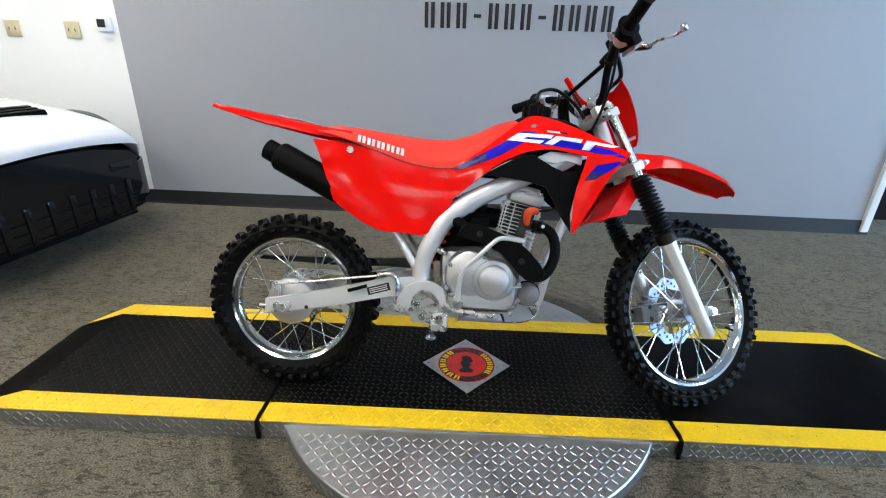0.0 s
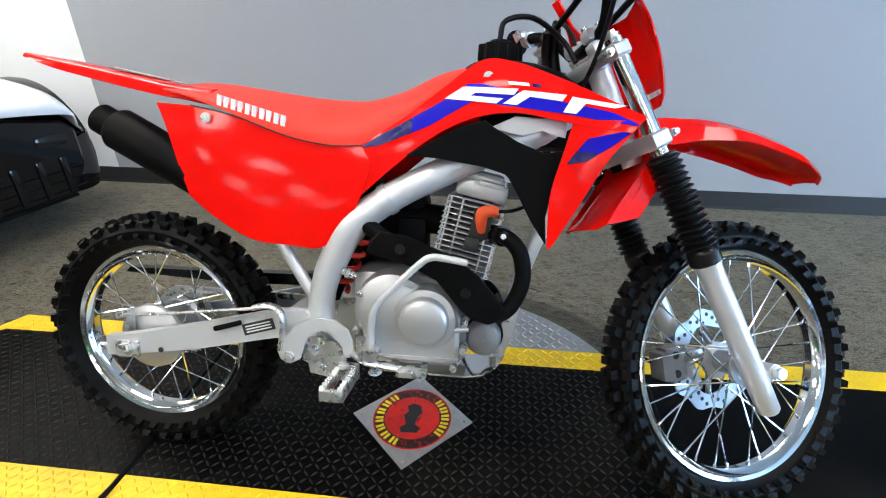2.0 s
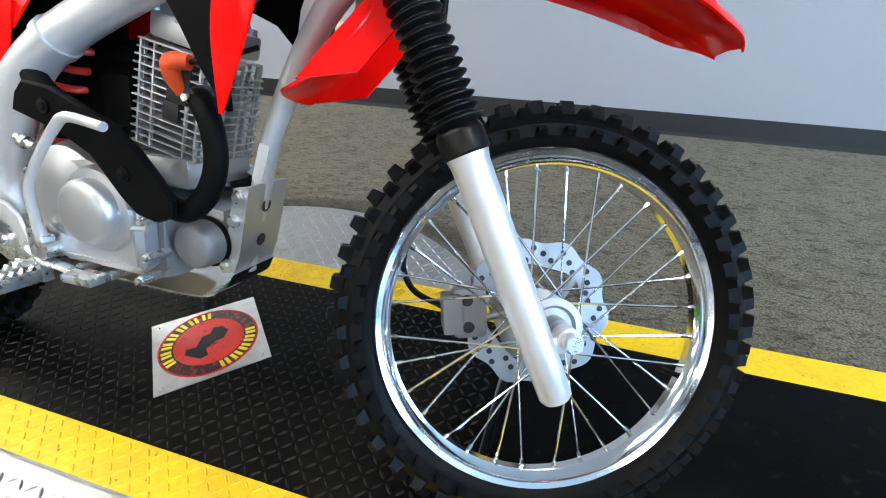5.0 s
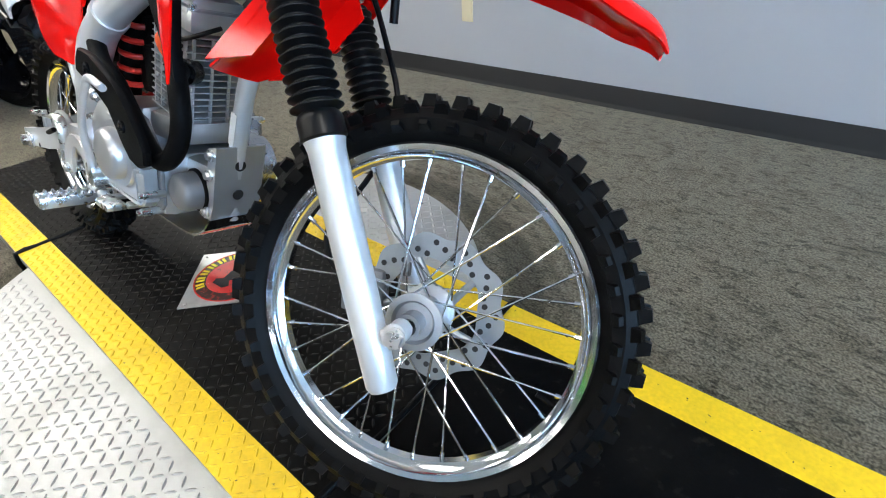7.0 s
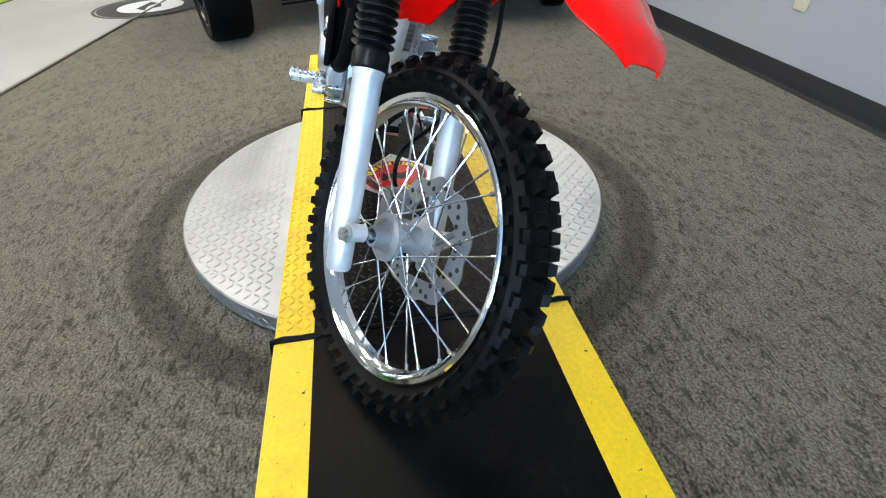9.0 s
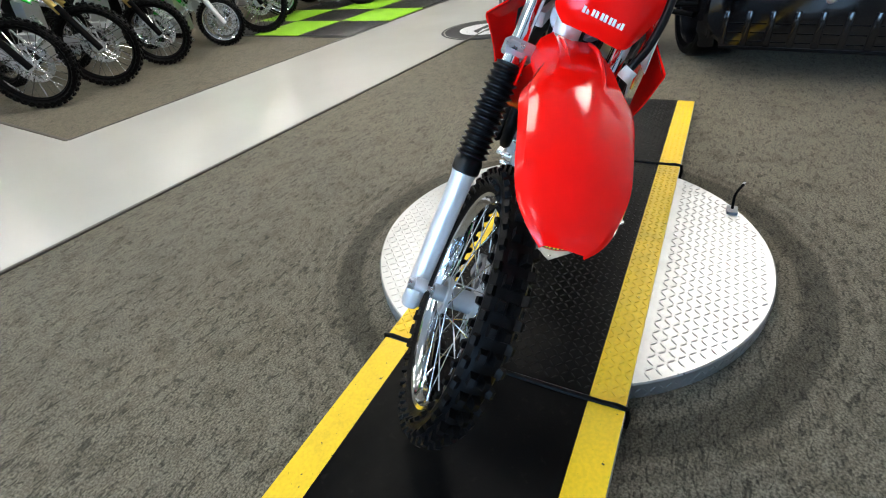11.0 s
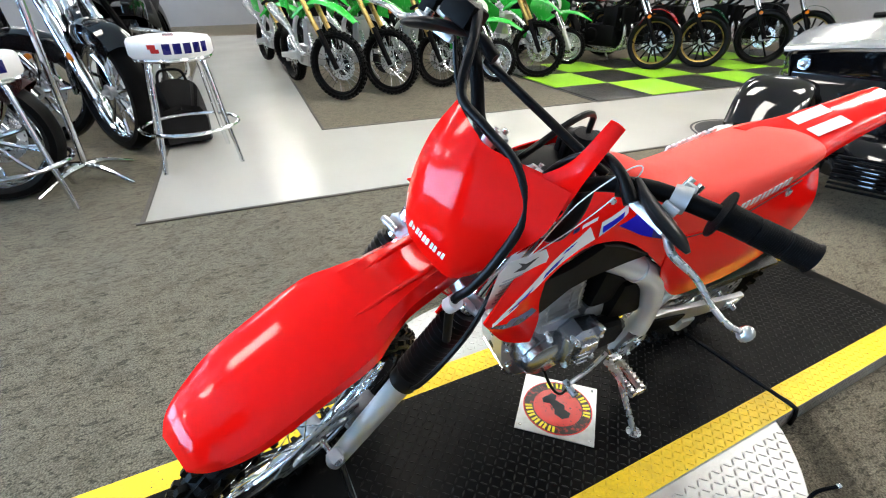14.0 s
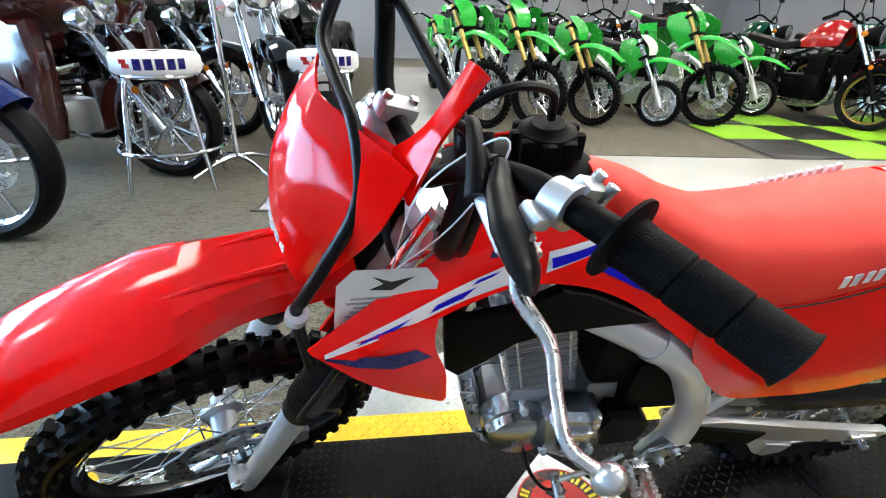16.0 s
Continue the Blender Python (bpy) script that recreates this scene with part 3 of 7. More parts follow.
# ---- the red dirt bike; x ahead, y to its left, z up, from its rear axle ----
BIKE = pose(-0.597, -0.040, 0.336, -16.3, -0.5, -0.3) @ Matrix.Scale(1.032, 4)
bike = thing("dirt_bike", "red dirt bike with blue stripes leaning on its side stand", "motorcycle", m=BIKE)
A0, RAKE, STEER = Vector((1.0075, 0.005, 0.4335)), radians(25.5), radians(25)
FORK = Matrix.Translation(A0) @ Matrix.Rotation(-RAKE, 4, "Y")
SWUNG = FORK @ Matrix.Rotation(STEER, 4, "Z") @ Matrix.Rotation(radians(-2.5), 4, "X")  # fork frame, bars turned to the left
TURN = SWUNG @ FORK.inverted()                          # from straight-ahead places to turned ones


def tyre(R, r_rim, w, high, count, n=72):
    """A knobbly tyre round y: carcass and blocks."""
    Rc = R - high
    pr = [(r_rim - 0.004, -w * 0.24), (r_rim + 0.006, -w * 0.30), (r_rim + 0.3 * (Rc - r_rim), -w * 0.44), (r_rim + 0.62 * (Rc - r_rim), -w * 0.475), (Rc - 0.10 * (Rc - r_rim), -w * 0.36), (Rc, -w * 0.14)]
    pr = pr + [(a, -b) for a, b in pr[::-1]]
    gs = [turned(pr, n, "y")]
    # rows of blocks: across position, tilt, size along, size across
    rows = [(-0.14, -12, 0.47, 0.19, 0.0), (0.14, 12, 0.47, 0.19, 0.0), (-0.345, -40, 0.44, 0.16, 0.5), (0.345, 40, 0.44, 0.16, 0.5), (-0.450, -62, 0.34, 0.12, 0.0), (0.450, 62, 0.34, 0.12, 0.0)]
    step = 2 * math.pi / count
    vs, fs, k = [], [], 0
    for yf, tilt, lf, wf, ph in rows:
        t = radians(tilt)
        y0 = yf * w
        base = Rc - (0.0 if abs(yf) < 0.2 else (0.012 if abs(yf) < 0.4 else 0.034)) * (Rc - r_rim) / 0.055
        hl, hw = lf * step * R / 2, wf * w / 2
        for i in range(count):
            a = (i + ph) * step
            er = np.array([math.cos(a), 0, math.sin(a)])
            et = np.array([-math.sin(a), 0, math.cos(a)])
            ey = np.array([0, 1.0, 0])
            out = er * math.cos(t) + ey * math.sin(t)
            acr = ey * math.cos(t) - er * math.sin(t)
            c = er * base + ey * y0
            hh = high * (1.0 if abs(yf) < 0.4 else 0.72)
            for h, sc in ((-0.004, 1.18), (hh, 0.74)):
                for sl, sw in ((-1, -1), (1, -1), (1, 1), (-1, 1)):
                    vs.append(c + out * h + et * sl * hl * sc + acr * sw * hw * sc)
            fs += [tuple(k + q for q in f4) for f4 in ((4, 5, 6, 7), (0, 1, 5, 4), (1, 2, 6, 5), (2, 3, 7, 6), (3, 0, 4, 7))]
            k += 8
    return gs[0], (np.array(vs), fs)


def rim_ring(r, w, n=72):
    pr = [(r, -w / 2), (r - 0.003, -w / 2 - 0.002), (r - 0.010, -w / 2 + 0.001), (r - 0.014, -w * 0.30), (r - 0.022, -w * 0.16), (r - 0.022, w * 0.16), (r - 0.014, w * 0.30), (r - 0.010, w / 2 - 0.001), (r - 0.003, w / 2 + 0.002), (r, w / 2), (r - 0.006, w * 0.30), (r - 0.014, 0)]
    return turned(pr, n, "y", closed=True)


SPOKE = mesh_of("spoke", rod((0, 0, 0), (0, 0, 1), 0.0017, 6), CHROME)
NIPPLE = mesh_of("nipple", rod((0, 0, 0), (0, 0, 0.014), 0.0034, 8), CHROME)


def spokes(wheel, m, r_hub, flange_y, r_rim, count):
    """Crossed wire spokes, each from a hub flange to the rim, as parts of the wheel."""
    for i in range(count):
        s = 1 if i % 2 else -1
        a_rim = 2 * math.pi * (i + 0.5) / count
        swing = (1 if (i // 2) % 2 else -1) * radians(62)
        a_hub = a_rim + swing
        p = Vector((r_hub * math.cos(a_hub), s * flange_y, r_hub * math.sin(a_hub)))
        q = Vector((r_rim * math.cos(a_rim), s * 0.004, r_rim * math.sin(a_rim)))
        turn = (q - p).to_track_quat("Z", "Y").to_matrix().to_4x4()
        ob = new("spoke", SPOKE)
        ob.parent = wheel
        ob.matrix_local = m @ Matrix.Translation(p) @ turn @ Matrix.Diagonal((1, 1, (q - p).length, 1))
        nb = new("nipple", NIPPLE)
        nb.parent = wheel
        nb.matrix_local = m @ Matrix.Translation(q - (q - p).normalized() * 0.013) @ turn


def hub_shape(r1, r2, half):
    pr = [(0.012, -half - 0.030), (0.017, -half - 0.030), (0.017, -half - 0.002), (r1 * 0.66, -half - 0.001), (r1 * 0.76, -half - 0.007), (r1, -half - 0.005), (r1, -half + 0.003), (r2, -half + 0.010), (r2, half - 0.010), (r1, half - 0.003), (r1, half + 0.003), (r1 * 0.8, half + 0.006), (0.012, half + 0.012)]
    return turned(pr, 40, "y")


# front wheel
WF = SWUNG @ Matrix.Translation((0.056, 0, -0.500))
front_wheel = part("front_wheel", moved(rim_ring(0.239, 0.044), WF), CHROME, bike, "polished spoked front wheel rim")
carcass, knobs = tyre(0.301, 0.238, 0.072, 0.0150, 44)
part("tyre", moved(carcass, WF), RUBBER, front_wheel, "new black knobbly tyre")
tagged(part("tread", moved(knobs, WF), RUBBER, front_wheel, "new rubber tread knobs"), kind="stuff")
part("hub", moved(hub_shape(0.040, 0.024, 0.034), WF), HUB, front_wheel, "cast aluminium hub")
spokes(front_wheel, WF, 0.035, 0.033, 0.222, 32)
part("axle", moved(rod((0, -0.112, 0), (0, 0.104, 0), 0.0065, 14), WF), STEEL, front_wheel)
part("axle_nut", moved(joined(tube([(0, -0.119, 0), (0, -0.108, 0)], 0.0115, n=6, smooth=False), rod((0, -0.110, 0), (0, -0.107, 0), 0.0135, 18)), WF), STEEL, front_wheel)
part("valve", moved(rod((0.160, 0, -0.155), (0.136, 0, -0.132), 0.004, 8), WF), BLACK, front_wheel)
# wavy drilled brake disc
wave = []
for i in range(96):
    a = 2 * math.pi * i / 96
    rr = 0.110 + 0.0045 * math.sin(10 * a)
    wave.append((rr * math.cos(a), rr * math.sin(a)))
outer = np.array(wave)
inner = np.array([(0.074 * math.cos(2 * math.pi * i / 96) * (1 + 0.05 * math.sin(5 * 2 * math.pi * i / 96)), 0.074 * math.sin(2 * math.pi * i / 96) * (1 + 0.05 * math.sin(5 * 2 * math.pi * i / 96))) for i in range(96)])
rv = np.array([(x, y, z) for y in (0.046, 0.0495) for x, z in outer] + [(x, y, z) for y in (0.046, 0.0495) for x, z in inner])
rf = []
for i in range(96):
    k = (i + 1) % 96
    rf += [(i, k, 96 + k, 96 + i), (192 + i, 288 + i, 288 + k, 192 + k), (i, 192 + i, 192 + k, k), (96 + i, 96 + k, 288 + k, 288 + i)]
part("brake_disc", moved((rv, rf), WF), DISC_STEEL, front_wheel, "wavy drilled steel brake disc")
for i in range(40):
    a, r = 2 * math.pi * i / 40, 0.082 + 0.0085 * (i % 3)
    part("drill_hole", moved(rod((r * math.cos(a), 0.0455, r * math.sin(a)), (r * math.cos(a), 0.0500, r * math.sin(a)), 0.0046, 8), WF), INK, front_wheel)
for i in range(5):
    a = 2 * math.pi * i / 5
    part("disc_arm", moved(rod((0.03 * math.cos(a), 0.044, 0.03 * math.sin(a)), (0.077 * math.cos(a + 0.35), 0.048, 0.077 * math.sin(a + 0.35)), 0.006, 8), WF), DISC_STEEL, front_wheel)

# fork
for s, side in ((-1, "right"), (1, "left")):
    V, U = s * 0.093, 0.018
    leg = [(U, V, -0.566), (U, V, -0.56), (U, V, -0.50), (U, V, -0.40), (U, V, -0.262), (U, V, -0.25)]
    fl = part("fork_leg", moved(joined(tube(leg, [0.017, 0.0205, 0.0215, 0.0225, 0.0235, 0.026], n=24, smooth=False)), SWUNG), SILVER, bike, "silver fork slider")
    part("axle_lug", moved(joined(rod((0.055, V - 0.013, -0.497), (0.055, V + 0.013, -0.497), 0.0145, 20), box(0.040, 0.022, 0.024, (0.036, V, -0.499), 0.006), box(0.020, 0.020, 0.034, (0.024, V, -0.505), 0.006)), SWUNG), SILVER, fl)
    pr = [(0.026, -0.250), (0.0290, -0.247), (0.0290, -0.226), (0.027, -0.220)]
    for k in range(15):
        z = -0.216 + k * 0.0122
        pr += [(0.0235, z), (0.0330 - 0.0002 * k, z + 0.0050), (0.0332 - 0.0002 * k, z + 0.0062), (0.0235, z + 0.0112)]
    pr += [(0.025, -0.030), (0.018, -0.028)]
    part("fork_boot", moved(turned(pr, 28, "z"), SWUNG @ Matrix.Translation((U, V, 0))), BOOT, bike, "black ribbed rubber fork gaiter")
    part("fork_tube", moved(rod((U, V, -0.04), (U, V, 0.198), 0.0165, 20), SWUNG), CHROME, bike, "chromed fork tube")
    part("fork_cap", moved(joined(rod((U, V, 0.196), (U, V, 0.206), 0.014, 18), tube([(U, V, 0.205), (U, V, 0.213)], 0.009, n=6, smooth=False)), SWUNG), STEEL, bike)
for w, name, hgt in ((0.0, "lower_clamp", 0.03), (0.175, "upper_clamp", 0.026)):
    g = joined(slab([(0.042, -0.122), (-0.004, -0.124), (-0.03, -0.06), (-0.042, 0), (-0.03, 0.06), (-0.004, 0.124), (0.042, 0.122), (0.044, 0.075), (0.02, 0.035), (0.02, -0.035), (0.044, -0.075)], w - hgt / 2, w + hgt / 2, "z", 0.004))
    g = (g[0] * np.array([0.72 if name == "upper_clamp" else 0.85, 0.93, 1.0]), g[1])
    cl = part(name, moved(g, SWUNG), CAST, bike, "cast aluminium fork clamp")
    for s in (-1, 1):
        bu = 0.048 if w == 0.0 else -0.014
        part("clamp_bolt", moved(joined(rod((bu, s * 0.098 - 0.014, w), (bu, s * 0.098 + 0.014, w), 0.0075, 12), rod((bu, s * 0.112, w), (bu, s * 0.119, w), 0.0060, 6)), SWUNG), STEEL, cl)
part("steering_stem", moved(rod((0, 0, -0.03), (0, 0, 0.185), 0.022, 18), SWUNG), BLACK, bike)
part("head_tube", rod((1.022 + 0.012, 0, 0.442 - 0.028), (1.022 - 0.068, 0, 0.442 + 0.160), 0.026, 20), SILVER, bike)
part("stem_nut", moved(tube([(0, 0, 0.185), (0, 0, 0.198)], 0.016, n=6, smooth=False), SWUNG), STEEL, bike)
# caliper and hose
cal = part("brake_caliper", moved(joined(box(0.052, 0.036, 0.078, (-0.062, 0.052, 0.0), 0.012), box(0.03, 0.046, 0.06, (-0.088, 0.052, 0.0), 0.006), box(0.05, 0.012, 0.022, (-0.03, 0.068, 0.04), 0.003)), SWUNG @ Matrix.Translation((0.022, 0, -0.48)) @ Matrix.Rotation(radians(18), 4, "Y")), DARK_CAST, bike, "cast brake caliper")
for z in (-0.02, 0.02):
    part("piston_bore", moved(rod((-0.066, 0.0330, z), (-0.066, 0.0345, z), 0.0085, 18), SWUNG @ Matrix.Translation((0.022, 0, -0.48)) @ Matrix.Rotation(radians(18), 4, "Y")), INK, cal)
    part("piston_cap", moved(rod((-0.07, 0.068, z), (-0.07, 0.074, z), 0.014, 16), SWUNG @ Matrix.Translation((0.022, 0, -0.48)) @ Matrix.Rotation(radians(18), 4, "Y")), BLACK, cal)
part("brake_hose", moved(tube([(-0.070, 0.07, -0.445), (-0.105, 0.072, -0.40), (-0.095, 0.078, -0.345), (-0.02, 0.088, -0.29), (0.045, 0.125, -0.20), (0.05, 0.13, -0.05), (0.045, 0.11, 0.06)], 0.0048, n=8), SWUNG), CABLE, bike, "black brake hose")
part("axle_stub_left", moved(joined(tube([(0.055, 0.10, -0.497), (0.055, 0.116, -0.497)], 0.013, n=6, smooth=False)), SWUNG), STEEL, bike)

# front fender, set in straight-ahead places and then turned
# centre line, half width and drop of the crease lines and of the outer edge
stations = ((1.015, 0.492, 0.038, 0.004, 0.058, 0.046), (1.09, 0.505, 0.040, 0.001, 0.060, 0.052), (1.155, 0.512, 0.044, -0.002, 0.064, 0.048), (1.20, 0.511, 0.050, -0.004, 0.076, 0.046), (1.245, 0.505, 0.058, -0.006, 0.089, 0.042), (1.32, 0.490, 0.060, -0.008, 0.086, 0.041), (1.395, 0.466, 0.058, -0.008, 0.081, 0.036), (1.435, 0.445, 0.052, -0.008, 0.071, 0.030), (1.463, 0.431, 0.045, -0.006, 0.058, 0.024), (1.480, 0.416, 0.037, -0.004, 0.045, 0.016), (1.491, 0.399, 0.026, -0.002, 0.030, 0.008))
fr = []
for side_, lines in ((-1, (3, 2, 1)), (0, (0,)), (1, (1, 2, 3))):
    for k in lines:
        row = []
        for x, z, cw, cz, ew, drop in stations:
            y, dz = ((0, 0), (cw, cz), (cw + 0.78 * (ew - cw), cz - 0.36 * drop), (ew, -drop))[k]
            row.append((x, side_ * y, z + dz + 0.12 * side_ * y))
        fr.append(row)
fender = part("front_fender", moved(sheet(fr, 5, 3, 0.003, smooth_v=False), TURN), RED, bike, "glossy red plastic front fender", sharp=31)
for s in (-1, 1):
    part("fender_rib", moved(tube([(1.03, s * 0.028, 0.4975 + 0.005 * s), (1.10, s * 0.030, 0.5085 + 0.005 * s), (1.20, s * 0.026, 0.5065 + 0.0045 * s), (1.27, s * 0.020, 0.4920 + 0.0035 * s)], [0.003, 0.0045, 0.004, 0.001], n=8), TURN), RED, fender)
lf = []
for y, back in ((-0.070, 0.012), (-0.045, -0.004), (0, -0.012), (0.045, -0.004), (0.070, 0.012)):
    lf.append([(1.062, 0.80 * y, 0.440), (1.03, 0.95 * y, 0.400), (0.985 + back, 1.0 * y, 0.345), (0.945 + back, 0.9 * y, 0.300), (0.912 + back, 0.72 * y, 0.278)])
part("rear_mud_guard", moved(sheet(lf, 4, 3, 0.003), TURN), RED, bike, "red lower rear part of the front fender")
part("mud_guard_side", moved(joined(slab([(1.05, 0.445), (1.075, 0.40), (1.0, 0.30), (0.93, 0.285), (0.955, 0.32), (1.01, 0.39)], -0.070, -0.066), slab([(1.05, 0.445), (1.075, 0.40), (1.0, 0.30), (0.93, 0.285), (0.955, 0.32), (1.01, 0.39)], 0.066, 0.070)), TURN), RED, bike)

# number plate with its two horns
PLATE = Matrix(((1, 0, 0.09, 0.050), (0, 0.95, 0, 0), (0, 0, 0.87, 0), (0, 0, 0, 1)))
# lines from the lower edge upwards: outer edge, crease, middle, crease, outer edge
pl = [[(0.044, -0.052, 0.064), (0.038, -0.076, 0.09), (0.036, -0.097, 0.16), (0.038, -0.100, 0.235), (0.032, -0.093, 0.299)],
      [(0.056, -0.032, 0.062), (0.066, -0.046, 0.09), (0.074, -0.056, 0.16), (0.066, -0.062, 0.235), (0.048, -0.066, 0.292)],
      [(0.063, 0.010, 0.060), (0.073, 0.004, 0.09), (0.081, -0.006, 0.16), (0.073, -0.020, 0.235), (0.060, -0.028, 0.285)],
      [(0.060, 0.060, 0.060), (0.068, 0.056, 0.09), (0.076, 0.040, 0.16), (0.070, 0.018, 0.235), (0.057, 0.000, 0.281)],
      [(0.046, 0.082, 0.085), (0.043, 0.096, 0.12), (0.039, 0.116, 0.18), (0.036, 0.129, 0.236), (0.020, 0.118, 0.300)]]
plate = part("number_plate", moved(sheet(pl, 5, 4, 0.003), SWUNG @ PLATE), RED, bike, "glossy red front number plate")
part("plate_brace", moved(sheet([[(0.057, 0.000, 0.280), (0.030, 0.045, 0.288), (0.014, 0.070, 0.292)], [(0.040, 0.060, 0.262), (0.030, 0.080, 0.262), (0.022, 0.110, 0.262)]], 5, 2, 0.003, smooth_v=False), SWUNG @ PLATE), RED, plate)
horn = part("plate_horn", moved(sheet([[(0.016, 0.066, 0.284), (0.012, 0.084, 0.318), (0.008, 0.093, 0.350), (0.001, 0.094, 0.412)], [(0.020, 0.098, 0.280), (0.015, 0.104, 0.318), (0.012, 0.107, 0.350), (0.000, 0.104, 0.414)], [(0.018, 0.127, 0.270), (0.014, 0.122, 0.318), (0.012, 0.120, 0.350), (-0.006, 0.113, 0.412)]], 5, 3, 0.004), SWUNG @ PLATE), RED, plate, "red rubber fixing strap")
part("strap_slot", moved(tube([(0.0125, 0.107, 0.345), (0.0085, 0.106, 0.372)], [0.0035, 0.0035], n=8, smooth=False), SWUNG @ PLATE), BLACK, horn)
for k in range(5):
    v0 = -0.037 + k * 0.0166
    up = float(np.interp(v0 + 0.006, (-0.046, 0.004, 0.056), (0.0665, 0.0735, 0.0685)))
    for h in (0.0, 0.0072):
        part("white_mark", moved(slab([(v0 + h, 0.0865), (v0 + h + 0.0048, 0.0862), (v0 + h + 0.0044, 0.0975), (v0 + h - 0.0004, 0.0978)], up - 0.004, up + 0.0060, "x"), SWUNG @ PLATE), WHITE, plate)

# bars; they sit a little ahead of the stem and are narrower than straight risers
def barred(g, m):
    v = np.array(g[0], float)
    f = np.clip(np.abs(v[:, 1]) / 0.15, 0, 1)
    left = np.clip(v[:, 1] / 0.15, 0, 1)
    return moved((np.stack([v[:, 0] + 0.045 + 0.018 * f + 0.027 * left, v[:, 1] * (1 - 0.14 * f), v[:, 2] - 0.045 + 0.020 * f - 0.006 * left], 1), g[1]), m)


bar_pts = [(-0.046, -0.36, 0.392), (-0.030, -0.27, 0.372), (-0.026, -0.20, 0.350), (-0.024, -0.135, 0.310), (-0.022, -0.080, 0.268), (-0.020, -0.038, 0.262), (-0.020, 0.038, 0.262), (-0.022, 0.080, 0.268), (-0.024, 0.135, 0.310), (-0.026, 0.20, 0.350), (-0.030, 0.27, 0.372), (-0.046, 0.36, 0.392)]
GRIP_L = [(-0.031, 0.296, 0.380), (-0.054, 0.425, 0.404)]
bars = part("handlebar", barred(tube(bar_pts, 0.0118, n=14, per=5), SWUNG), BLACK, bike, "black steel handlebar")
part("crossbar", barred(rod((-0.034, -0.145, 0.336), (-0.034, 0.145, 0.330), 0.0068, 10), SWUNG), BLACK, bars)
for s in (-1, 1):
    part("bar_clamp", barred(joined(box(0.05, 0.026, 0.04, (-0.018, s * 0.042, 0.236), 0.005), box(0.05, 0.028, 0.024, (-0.020, s * 0.042, 0.270), 0.009)), SWUNG), CAST, bars)
    for q in (-0.037, -0.003):
        part("bar_clamp_bolt", barred(rod((q, s * 0.042, 0.280), (q, s * 0.042, 0.288), 0.0055, 10), SWUNG), STEEL, bars)
    a, b = np.array([GRIP_L[0], GRIP_L[1]]) * np.array([1, s, 1])
    d = (b - a) / np.linalg.norm(b - a)
    gp = [a, a + d * 0.003, a + d * 0.006, a + d * 0.009, a + d * 0.02, a + d * 0.05, a + d * 0.052, a + d * 0.054, a + d * 0.09, a + d * 0.092, a + d * 0.094, b - d * 0.006, b - d * 0.002, b]
    grip = part("grip", barred(tube(gp, [0.016, 0.031, 0.031, 0.0190, 0.0178, 0.0176, 0.0158, 0.0176, 0.0176, 0.0158, 0.0176, 0.0178, 0.0198, 0.013], n=24, smooth=False), SWUNG), GRIP, bars, "black ribbed rubber grip")
    across = np.cross(d, (0, 0, 1.0))
    across /= np.linalg.norm(across)
    above = np.cross(across, d)
    for c0, c1 in ((0.022, 0.049), (0.057, 0.088), (0.097, 0.122)):
        rings = [tube([a + d * q + 0.0178 * (math.cos(t) * across + math.sin(t) * above) for t in np.linspace(0, 2 * math.pi, 16, endpoint=False)], 0.0003, n=4, closed=True, smooth=False) for q in np.arange(c0, c1, 0.0030)]
        tagged(part("grip_rib", barred(joined(*rings), SWUNG), GRIP, grip), kind="stuff")
    # perch clamped to the bar, lever, rubber boot
    shift = 0.006 if s > 0 else 0.0
    perch = part("lever_perch", barred(joined(tube([(-0.0265, s * 0.236, 0.361), (-0.0285, s * 0.258, 0.369)], 0.0180, n=20, smooth=False), box(0.026, 0.020, 0.014, (-0.042, s * 0.247, 0.380), 0.004), box(0.018, 0.024, 0.012, (-0.010, s * 0.247, 0.352), 0.003), slab([(-0.012 - shift, s * 0.228), (-0.012 - shift, s * 0.272), (0.016 - shift, s * 0.280), (0.024 - shift, s * 0.262), (0.012 - shift, s * (0.196 + shift)), (0.002 - shift, s * (0.196 + shift))], 0.326, 0.337, "z", 0.003)), SWUNG), CAST, bars, "cast lever perch")
    for q in (0.240, 0.256):
        part("perch_bolt", barred(rod((-0.052, s * q, 0.372), (-0.052, s * q, 0.392), 0.0055, 8), SWUNG), STEEL, perch)
    back = 0.018 if s > 0 else 0.0
    lev = [(0.010 - back, s * 0.262, 0.333), (0.022 - back, s * 0.292, 0.316), (0.010 - 0.6 * back, s * 0.335, 0.312), (0.016 - 0.3 * back, s * 0.372, 0.303), (0.020, s * 0.402, 0.300), (0.006, s * 0.430, 0.302)]
    lever = part("lever", barred(tube(lev, [0.0090, 0.0072, 0.0056, 0.0050, 0.0050, 0.0052], n=12, per=6, flat=0.75), SWUNG), STEEL, bars, "bright alloy lever")
    part("lever_ball", barred(ball(0.0108, lev[-1], 14), SWUNG), STEEL, lever)
    part("pivot_bolt", barred(rod((0.008 - shift, s * 0.260, 0.335), (0.008 - shift, s * 0.260, 0.346), 0.0085, 10), SWUNG), STEEL, lever)
